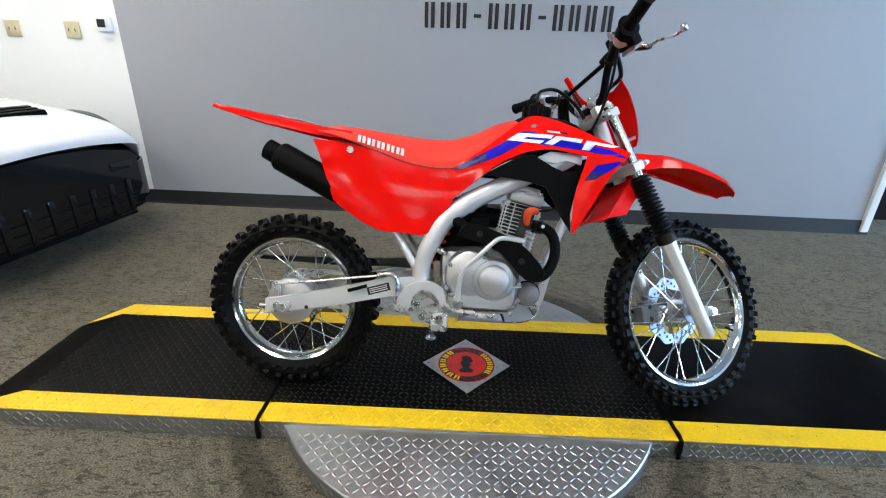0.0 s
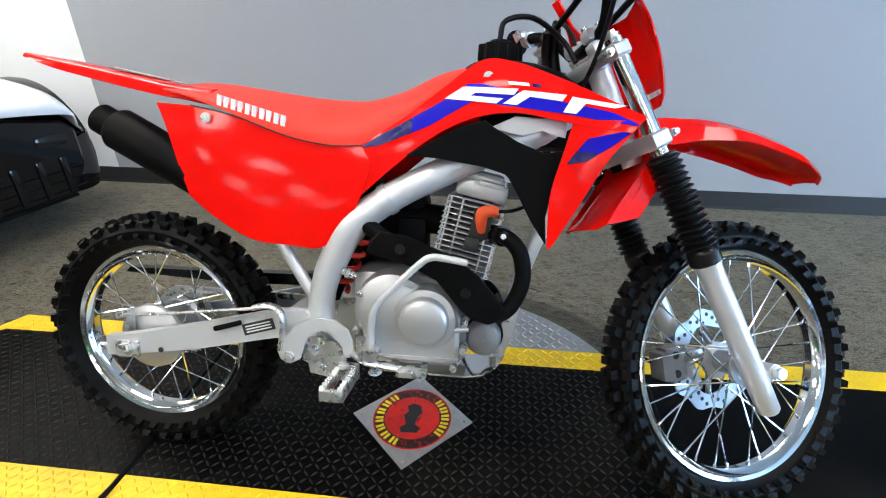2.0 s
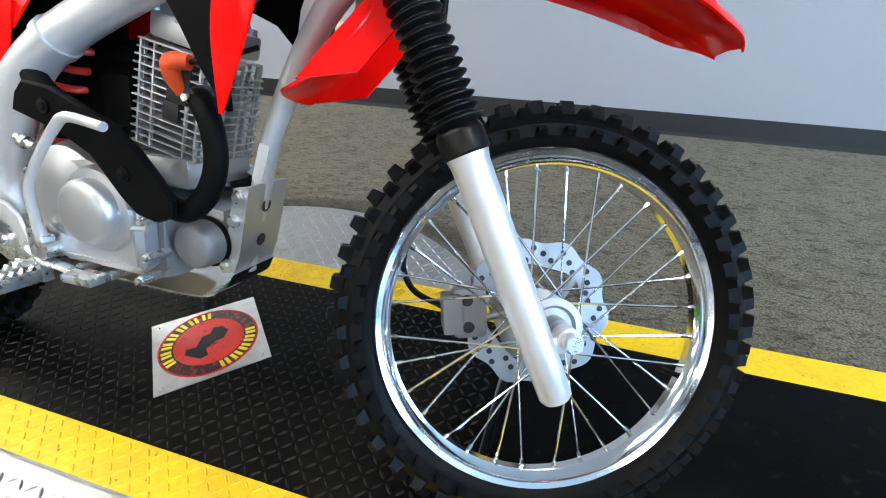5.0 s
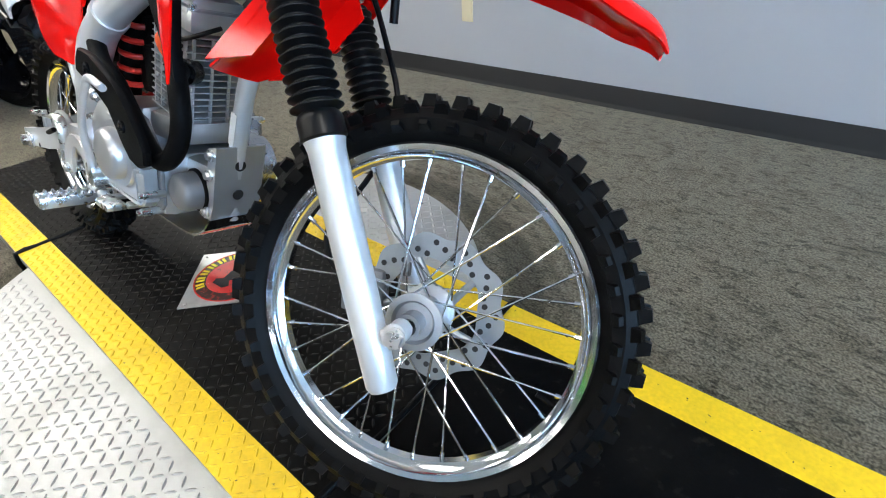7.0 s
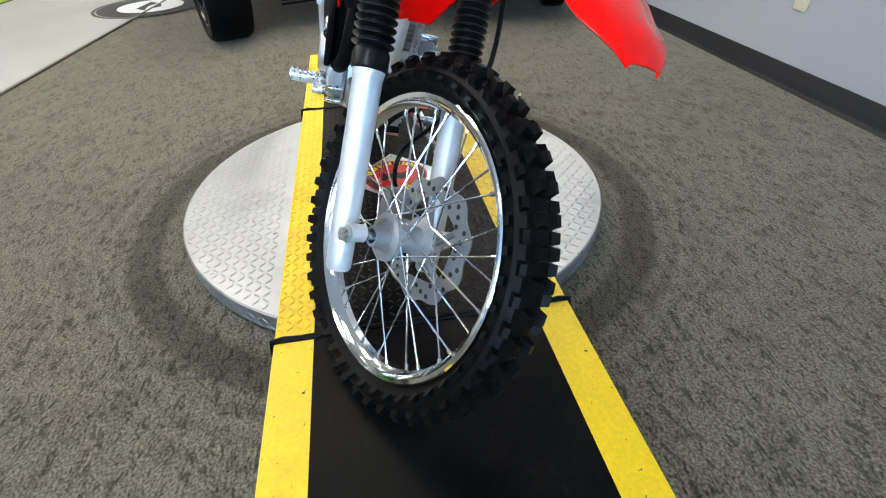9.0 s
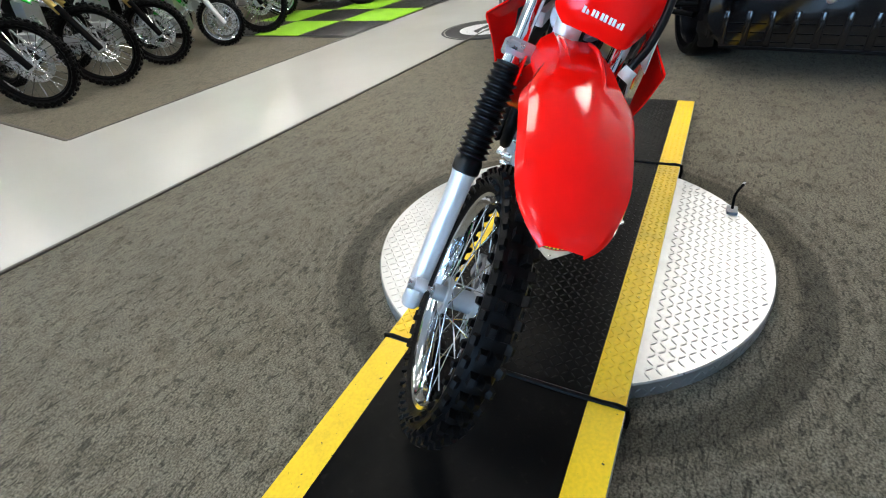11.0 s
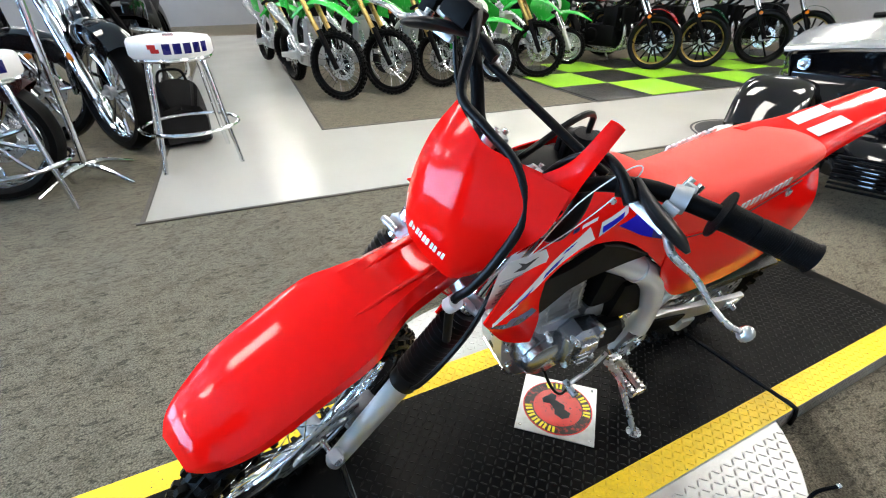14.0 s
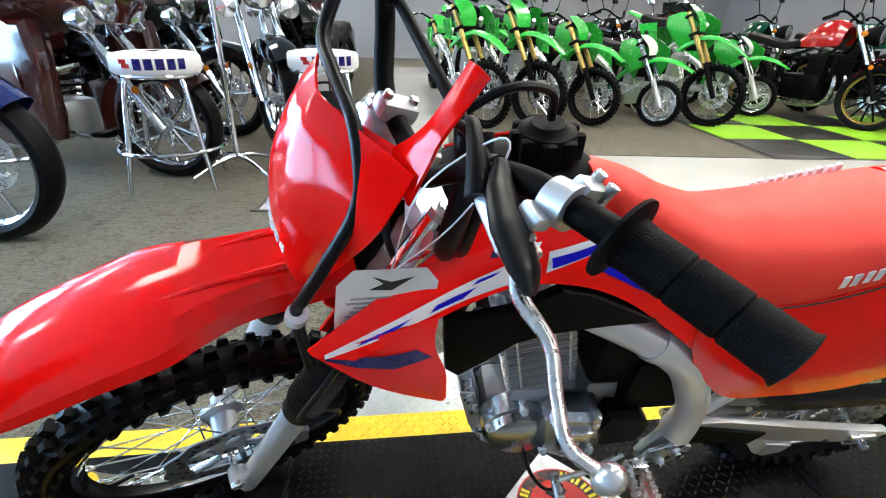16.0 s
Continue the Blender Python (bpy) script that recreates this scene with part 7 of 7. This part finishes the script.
            part("leg_shield", slab([(-0.34, 0.84), (-0.31, 0.60), (-0.36, 0.26), (-0.62, 0.20), (-0.98, 0.22), (-1.00, 0.44), (-0.66, 0.52), (-0.60, 0.84)], *sorted((s * 0.30, s * 0.41)), "y", 0.03), paint, o, "glossy leg shield")
            part("saddlebag", box(0.62, 0.24, 0.30, (-1.72, s * 0.32, 0.58), 0.07), paint, o, "glossy hard saddlebag")
    part("stand_leg", rod((-0.80, 0.18, 0.22), (-0.74, 0.34, 0.006), 0.014, 8), STEEL, o)
    return o


def park(o, x, y, heading, lean=0, size=1.0):
    o.matrix_world = pose(x, y, 0.0, 0, 0, heading) @ pose(0, 0, 0, lean, 0, 0) @ Matrix.Scale(size, 4)
    return o


GREENS = "green dirt bikes in a row"
big = park(motocrosser("bright green full-size dirt bike with a knobbly front wheel", 0.305, GREEN, 1.22, 1.12, GOLD, GREENS), -0.7, -4.74, 98, size=1.2)
for x, y, hd in ((-1.32, -4.75, 99), (-3.48, -4.83, 100)):
    copy_thing(big, pose(x, y, 0, 0, 0, hd))
mid = park(motocrosser("bright green mid-size dirt bike beside larger ones", 0.275, GREEN, 1.12, 0.98, GOLD, GREENS), -2.03, -4.88, 101, size=1.2)
lit = park(motocrosser("small green dirt bike with a white front plate", 0.225, GREEN, 1.0, 0.84, CHROME, GREENS, small=True), -2.84, -4.84, 99, size=1.2)
copy_thing(lit, pose(-4.59, -5.53, 0, 0, 0, 100))
copy_thing(mid, pose(-0.64, -6.95, 0, 0, 0, 98))
copy_thing(big, pose(-1.47, -7.29, 0, 0, 0, 100))

park(roadster("red-tanked road bike with gold wheels on the checkered floor", BRIGHT_RED, GOLD, "twin", group="road bikes on the checkered floor"), -5.38, -4.58, 104, size=1.2)
gold2 = park(roadster("dark green road bike with gold wheels on the checkered floor", DEEP_GREEN, GOLD, "twin", group="road bikes on the checkered floor"), -6.18, -4.39, 104, size=1.2)
bl = park(roadster("black road bike with fat black wheels on the checkered floor", PIANO_BLACK, BLACK, "five", 0.33, "road bikes on the checkered floor", fat=True), -7.27, -4.17, 100, size=1.2)
cr1 = park(cruiser("black and chrome cruiser with a silver ten-spoke front wheel", PIANO_BLACK, "ten", group="cruisers", steer=34), 1.34, -3.82, 86, size=1.36)
tour = park(cruiser("maroon touring motorcycle with chrome engine and saddlebags", MAROON, "ten", True, 0.31, "cruisers"), 1.95, -2.96, 158, size=1.25)
blk_tour = park(cruiser("black touring motorcycle with a wide fairing and chrome lamps", PIANO_BLACK, "five", True, 0.33, "cruisers"), 1.92, -4.30, 154, size=1.25)
park(cruiser("dark blue cruiser with a silver five-spoke front wheel", NAVY_PAINT, "five", False, 0.34, "cruisers", steer=4), 2.43, -1.83, 172, size=1.2)
for x, y, hd in ((1.7, -6.04, 76), (1.78, -7.34, 78), (1.91, -8.64, 80), (4.31, -5.28, 150)):
    copy_thing(cr1, pose(x, y, 0, 0, 0, hd))
for x, y, hd in ((-2.42, -7.07, 108), (-3.52, -6.95, 108), (-4.72, -7.13, 104), (-1.46, -9.89, 100)):
    copy_thing(bl, pose(x, y, 0, 0, 0, hd))
for x, y, hd in ((-6.12, -6.91, 104), (-8.27, -4.07, 100), (-7.71, -6.48, 102), (-4.15, -9.14, 100), (-2.76, -9.46, 100)):
    copy_thing(gold2, pose(x, y, 0, 0, 0, hd))
for x, y, hd in ((2.13, -10.14, 80), (-5.75, -8.92, 100), (3.97, -7.77, 120), (4.13, -4.28, 152)):
    copy_thing(tour, pose(x, y, 0, 0, 0, hd))


for x, y, hd in ((2.62, -5.40, 152), (3.2, -6.5, 150)):
    copy_thing(blk_tour, pose(x, y, 0, 0, 0, hd))


# ---- stools, sign stand, bag ----
def stool(x, y, turn):
    o = thing("bar_stool", "chrome bar stool with a white padded seat and red mark", "stool", m=pose(x, y, 0, 0, 0, turn) @ Matrix.Diagonal((1.3, 1.3, 1.15, 1)), group="bar stools")
    part("seat_cushion", turned([(0.001, 0.768), (0.14, 0.766), (0.195, 0.755), (0.205, 0.740), (0.205, 0.668), (0.195, 0.655), (0.001, 0.655)], 40, "z"), make("white_vinyl", (0.74, 0.74, 0.75, 1), 0.4, vary=0.03) if "white_vinyl" not in bpy.data.materials else bpy.data.materials["white_vinyl"], o, "white vinyl seat with a lettered band")
    part("seat_ring", tube([(0.185 * math.cos(a), 0.185 * math.sin(a), 0.645) for a in np.arange(20) * math.pi / 10], 0.012, n=8, closed=True, per=2), CHROME, o)
    for k in range(4):
        a = math.pi / 4 + k * math.pi / 2
        c, s = math.cos(a), math.sin(a)
        part("leg", tube([(0.15 * c, 0.15 * s, 0.645), (0.185 * c, 0.185 * s, 0.60), (0.24 * c, 0.24 * s, 0.26), (0.285 * c, 0.285 * s, 0.0)], 0.0125, n=10, per=4), CHROME, o, "chrome tube leg")
    part("foot_ring", tube([(0.255 * math.cos(a), 0.255 * math.sin(a), 0.235) for a in np.arange(24) * math.pi / 12], 0.012, n=8, closed=True, per=2), CHROME, o)
    # band round the seat: red slanted shapes and dark bars in place of a brand name
    def band(a0, a1, z0, z1, mat_, nm):
        k = 6
        v = []
        for i in range(k + 1):
            a = a0 + (a1 - a0) * i / k
            for z in (z0, z1):
                v.append((0.2058 * math.cos(a), 0.2058 * math.sin(a), z))
        part(nm, (np.array(v), [(2 * i, 2 * i + 2, 2 * i + 3, 2 * i + 1) for i in range(k)]), mat_, o)
    for base in (0.0, math.pi):
        band(base - 0.62, base - 0.42, 0.712, 0.735, BRIGHT_RED, "red_mark")
        band(base - 0.56, base - 0.36, 0.690, 0.712, BRIGHT_RED, "red_mark")
        for k in range(5):
            band(base - 0.28 + 0.24 * k, base - 0.28 + 0.24 * k + 0.18, 0.682, 0.738, NAVY, "dark_bar")
    part("top_mark", slab([(-0.06, -0.02), (0.05, -0.03), (0.07, 0.02), (-0.05, 0.03)], 0.7665, 0.7685, "z"), BRIGHT_RED, o)
    return o


stool(1.88, -2.80, 100)
stool(0.865, -3.27, 96)
st = thing("sign_stand", "chrome sign stand with a four-footed base", "sign stand", m=pose(1.57, -3.12, 0, 0, 0, 15) @ Matrix.Scale(1.25, 4))
part("pole", rod((0, 0, 0.05), (0, 0, 1.5), 0.018, 14), CHROME, st)
for k in range(4):
    a = k * math.pi / 2 + 0.6
    part("foot", tube([(0, 0, 0.09), (0.12 * math.cos(a), 0.12 * math.sin(a), 0.075), (0.30 * math.cos(a), 0.30 * math.sin(a), 0.012)], [0.018, 0.014, 0.009], n=8), CHROME, st)
part("sign_board", box(0.40, 0.02, 0.30, (0, 0, 1.60), 0.006), GLOSS_BLACK, st)
bag = thing("black_bag", "soft black bag standing behind the stool", "bag", m=pose(0.92, -3.68, 0, 0, 0, 8) @ Matrix.Scale(1.2, 4))
part("body", sheet([[(-0.17, -0.10, 0.0), (-0.18, -0.13, 0.18), (-0.15, -0.10, 0.36), (-0.10, -0.02, 0.42)], [(0, -0.13, 0.0), (0, -0.16, 0.18), (0, -0.13, 0.38), (0, -0.02, 0.44)], [(0.17, -0.10, 0.0), (0.18, -0.13, 0.18), (0.15, -0.10, 0.36), (0.10, -0.02, 0.42)]], 4, 4, -0.2), make("black_cloth", (0.012, 0.012, 0.013, 1), 0.85, vary=0.3, bump=0.4, bump_scale=300, spec=0.2), bag)
part("handle", tube([(-0.09, -0.06, 0.40), (-0.06, -0.08, 0.48), (0.06, -0.08, 0.48), (0.09, -0.06, 0.40)], 0.009, n=8), BLACK, bag)

# ---- checkered floor under the road bikes ----
CK = Matrix.Translation((-3.23, -3.32, 0)) @ Matrix.Rotation(radians(-3.5), 4, "Z")
TS = 0.80
checker = setting("floor_checkered", moved(box(7 * TS + 0.06, 3 * TS + 0.06, 0.006, (-3.5 * TS, -1.5 * TS, 0.003), 0.002), CK), TILE_BLACK, "raised black border under green and black floor tiles", "floor")
t_shape = joined(box(TS - 0.006, TS - 0.006, 0.008, (0, 0, 0.010), 0.002), *[box(TS - 0.03, 0.010, 0.0016, (0, -TS / 2 + 0.025 + 0.032 * k, 0.0146)) for k in range(23)])
t_meshes = {c: mesh_of("tile", t_shape, m_) for c, m_ in ((0, TILE_BLACK), (1, TILE_GREEN))}
for i in range(7):
    for j in range(3):
        ob = new("tile", t_meshes[(i + j) % 2])
        ob.parent = checker
        ob.matrix_local = CK @ pose(-(i + 0.5) * TS, -(j + 0.5) * TS, 0, 0, 0, 90 * ((i * 3 + j) % 4))

# ---- black three-wheeler and the white side-by-side behind the ramp ----
trike = thing("three_wheeler", "glossy black three-wheeled roadster with a silver hood", "three-wheeler", m=pose(-2.475, -0.305, 0, 0, 0, 21))


def car_tyre(R, w):
    pr = [(R - 0.09, -w * 0.40), (R - 0.06, -w * 0.5), (R - 0.02, -w * 0.49), (R - 0.004, -w * 0.40), (R, -w * 0.2), (R, w * 0.2), (R - 0.004, w * 0.40), (R - 0.02, w * 0.49), (R - 0.06, w * 0.5), (R - 0.09, w * 0.40)]
    return turned(pr, 56, "y")


for s in (-1, 1):
    wm = pose(0, s * 0.64, 0.325)
    w_ = part("front_wheel", moved(turned([(0.235, -0.12), (0.228, -0.10), (0.228, 0.10), (0.235, 0.12)], 40, "y"), wm), GLOSS_BLACK, trike, "black alloy wheel")
    for a in np.arange(7) * 2 * math.pi / 7:
        part("wheel_spoke", moved(tube([(0.02 * math.cos(a), s * 0.07, 0.02 * math.sin(a)), (0.13 * math.cos(a), s * 0.095, 0.13 * math.sin(a)), (0.230 * math.cos(a), s * 0.10, 0.230 * math.sin(a))], [0.020, 0.014, 0.017], n=6, per=3), wm), GLOSS_BLACK, w_)
    part("tyre", moved(car_tyre(0.325, 0.27), wm), RUBBER, w_, "wide black road tyre")
    fd = []
    for y, dr in ((-0.17, -0.06), (-0.155, 0.0), (0, 0.025), (0.155, 0.0), (0.17, -0.06)):
        fd.append([((0.375 + dr) * math.cos(a), s * 0.64 + y, 0.325 + (0.375 + dr) * math.sin(a)) for a in np.radians([28, 55, 82, 110, 138, 165])])
    part("fender", sheet(fd, 4, 3, 0.006), PIANO_BLACK, trike, "glossy black wheel fender")
    part("fender_stay", tube([(-0.10, s * 0.46, 0.62), (-0.20, s * 0.42, 0.50), (-0.22, s * 0.40, 0.36)], 0.016, n=8), GLOSS_BLACK, trike)
    part("suspension_arm", joined(rod((-0.10, s * 0.25, 0.34), (0.0, s * 0.56, 0.34), 0.020, 8), rod((-0.40, s * 0.25, 0.30), (-0.04, s * 0.56, 0.26), 0.020, 8)), BLACK, trike)
    part("handle_grip", rod((-1.36, s * 0.28, 1.0), (-1.46, s * 0.42, 0.98), 0.02, 8), GRIP, trike)
# dark front under the hood, with its small lamps
nose = []
for y in (-0.70, -0.60, -0.34, 0, 0.34, 0.60, 0.70):
    k = 1 - (abs(y) / 0.72) ** 2
    nose.append([(-0.20 + 0.22 * k, y * 0.55, 0.20), (-0.24 + 0.20 * k, y * 0.60, 0.36), (-0.46 + 0.10 * k, y * 0.80, 0.50), (-0.58, y, 0.66), (-0.56 + 0.06 * k, y * 1.02, 0.78 + 0.07 * k)])
part("nose", sheet(nose, 4, 3, 0.01), PIANO_BLACK, trike, "glossy black nose")
for y, z in ((-0.63, 0.735), (-0.16, 0.700), (-0.04, 0.715), (0.63, 0.735)):
    lamp_ = part("running_light", moved(turned([(0.001, 0.022), (0.020, 0.018), (0.030, 0.0)], 20, "x"), pose(-0.535, y, z, 0, -8, 0)), LAMP_GLASS, trike, "round clear running light")
    part("light_bezel", moved(turned([(0.030, 0.0), (0.036, 0.010), (0.042, 0.0)], 20, "x"), pose(-0.535, y, z, 0, -8, 0)), CHROME, lamp_)
for k in range(8):
    part("grille_bar", box(0.02, 0.52, 0.012, (0.035, 0, 0.17 + 0.026 * k), 0.003), BLACK, trike)
hood = []
for y in (-0.76, -0.62, -0.34, 0, 0.34, 0.62, 0.76):
    k = 1 - (abs(y) / 0.78) ** 2
    hood.append([(-0.56 + 0.08 * k, y, 0.790 + 0.075 * k), (-0.60 + 0.06 * k, y * 1.01, 0.815 + 0.080 * k), (-0.86, y * 0.99, 0.86 + 0.10 * k), (-1.12, y * 0.92, 0.90 + 0.10 * k), (-1.42, y * 0.72, 0.90 + 0.08 * k)])
hood_ = part("hood", sheet(hood, 4, 3, 0.008), GREY_PAINT, trike, "silver-grey hood")
part("hood_seam", tube([(-0.74, -0.50, 0.899), (-0.74, -0.25, 0.930), (-0.74, 0, 0.942), (-0.74, 0.25, 0.930), (-0.74, 0.50, 0.899)], 0.003, n=6), INK, hood_)
part("body", joined(box(1.5, 0.62, 0.42, (-0.95, 0, 0.42), 0.12), box(0.6, 0.40, 0.3, (-1.85, 0, 0.66), 0.1)), PIANO_BLACK, trike, "glossy black body")
for s in (-1, 1):
    panel = part("side_panel", sheet([[(-0.56, s * 0.72, 0.78), (-1.0, s * 0.76, 0.84), (-1.6, s * 0.60, 0.84)], [(-0.50, s * 0.66, 0.60), (-1.0, s * 0.78, 0.62), (-1.7, s * 0.62, 0.66)], [(-0.46, s * 0.52, 0.34), (-1.0, s * 0.60, 0.30), (-1.6, s * 0.46, 0.36)]], 4, 4, 0.008 * s), PIANO_BLACK, trike, "glossy black side panel")
    part("chrome_line", tube([(-0.60, s * 0.735, 0.60), (-1.0, s * 0.795, 0.63), (-1.6, s * 0.650, 0.67)], 0.006, n=6), CHROME, panel)
    for k in range(9):
        part("pale_letter_bar", box(0.024, 0.004, 0.018, (-0.80 - 0.040 * k, s * (0.775 + 0.002 * k), 0.70)), GREY_PAINT, panel)
part("seat", box(0.95, 0.44, 0.14, (-1.75, 0, 0.84), 0.06), BLACK, trike, "black two-up seat")
part("windshield", sheet([[(-1.05, y, 0.98), (-1.25, y * 0.8, 1.22)] for y in (-0.30, 0, 0.30)], 3, 4, 0.005), TINT, trike)
part("handlebar", tube([(-1.40, -0.34, 0.99), (-1.30, -0.2, 1.02), (-1.26, 0, 0.98), (-1.30, 0.2, 1.02), (-1.40, 0.34, 0.99)], 0.014, n=8), BLACK, trike)
rw = part("rear_wheel", moved(turned([(0.22, -0.12), (0.22, 0.12)], 36, "y"), pose(-2.25, 0, 0.33)), BLACK, trike)
part("tyre", moved(car_tyre(0.33, 0.28), pose(-2.25, 0, 0.33)), RUBBER, rw)

utv = thing("side_by_side", "white side-by-side vehicle with a black slatted front", "vehicle", m=pose(-2.22, 0.84, 0, 0, 0, -10))
hood = []
for y in (-0.57, -0.53, -0.36, -0.18, 0, 0.18, 0.36, 0.53, 0.57):
    k = 1 - (abs(y) / 0.60) ** 2
    d = -0.10 if abs(y) > 0.55 else 0.0
    hood.append([(0.10 + 0.07 * k, y, 0.555 + 0.075 * k + d * 0.4), (0.08 + 0.07 * k, y, 0.60 + 0.075 * k + d), (-0.04, y, 0.665 + 0.075 * k + d), (-0.40, y, 0.73 + 0.075 * k + d), (-0.95, y * 0.98, 0.79 + 0.075 * k + d)])
hood.append([(-0.06, 0.70, 0.44), (-0.08, 0.70, 0.465), (-0.18, 0.695, 0.56), (-0.45, 0.68, 0.68), (-0.95, 0.66, 0.72)])
part("hood", sheet(hood, 4, 3, 0.012), WHITE_PAINT, utv, "glossy white hood")
for s, y0, y1 in ((1, 0.50, 0.745), (-1, 0.50, 0.61)):
    arc = []
    for y, dr in ((y0, 0.0), (0.5 * (y0 + y1), 0.012), (y1 - 0.02, 0.0), (y1, -0.05)):
        arc.append([(-0.44 + (0.39 + dr) * math.cos(a), s * y, 0.32 + (0.39 + dr) * math.sin(a)) for a in np.radians([-30, 0, 30, 60, 90, 120, 150])])
    part("wheel_flare", sheet(arc, 4, 2, 0.008 * s), GLOSS_BLACK, utv, "black plastic wheel flare")
    part("corner_cover", sheet([[(0.10, s * 0.50, z), (0.02, s * (y1 - 0.08), z), (-0.08, s * y1, z)] for z in (0.22, 0.33, 0.45)], 4, 3, 0.01), PIANO_BLACK, utv)
part("front_cover", slab([(-0.50, 0.24), (-0.555, 0.32), (-0.555, 0.50), (-0.50, 0.55), (-0.25, 0.60), (0, 0.615), (0.25, 0.60), (0.50, 0.55), (0.555, 0.50), (0.555, 0.32), (0.50, 0.24), (0.40, 0.165), (-0.40, 0.165)], -0.10, 0.12, "x", 0.03), PIANO_BLACK, utv, "black front cover")
for k in range(8):
    part("grille_slat", moved(box(0.03, 0.034, 0.20, (0, 0, 0), 0.010), pose(0.116, -0.42 + 0.12 * k, 0.285)), PIANO_BLACK, utv, "black upright slat")
    for q in range(3):
        part("grille_bar", box(0.012, 0.076, 0.007, (0.118, -0.36 + 0.12 * k, 0.215 + 0.05 * q), 0.002), BLACK, utv)
part("grille_lip", box(0.05, 0.86, 0.018, (0.115, 0, 0.180), 0.006), BLACK, utv)
part("hood_vent", moved(box(0.13, 0.50, 0.03, (0, 0, 0), 0.010), pose(-0.20, 0.02, 0.772, 0, 10, 0)), BLACK, utv, "black hood vent")
for k in range(3):
    part("vent_fin", moved(box(0.03, 0.49, 0.012, (-0.045 + 0.045 * k, 0, 0.018), 0.004), pose(-0.20, 0.02, 0.772, 0, 10, 0)), BLACK, utv)
part("cab_body", box(0.95, 1.00, 0.5, (-0.55, 0, 0.42), 0.08), BLACK, utv)
for s in (-1, 1):
    for x in (-0.44, -1.15):
        w_ = part("wheel", moved(turned([(0.14, -0.08), (0.14, 0.08)], 30, "y"), pose(x, 0.04 + s * 0.54, 0.29)), BLACK, utv)
        part("tyre", moved(car_tyre(0.29, 0.17), pose(x, 0.04 + s * 0.54, 0.29)), RUBBER, w_)
    part("headlight", box(0.05, 0.16, 0.06, (0.105, s * 0.40, 0.47), 0.02), TINT, utv)
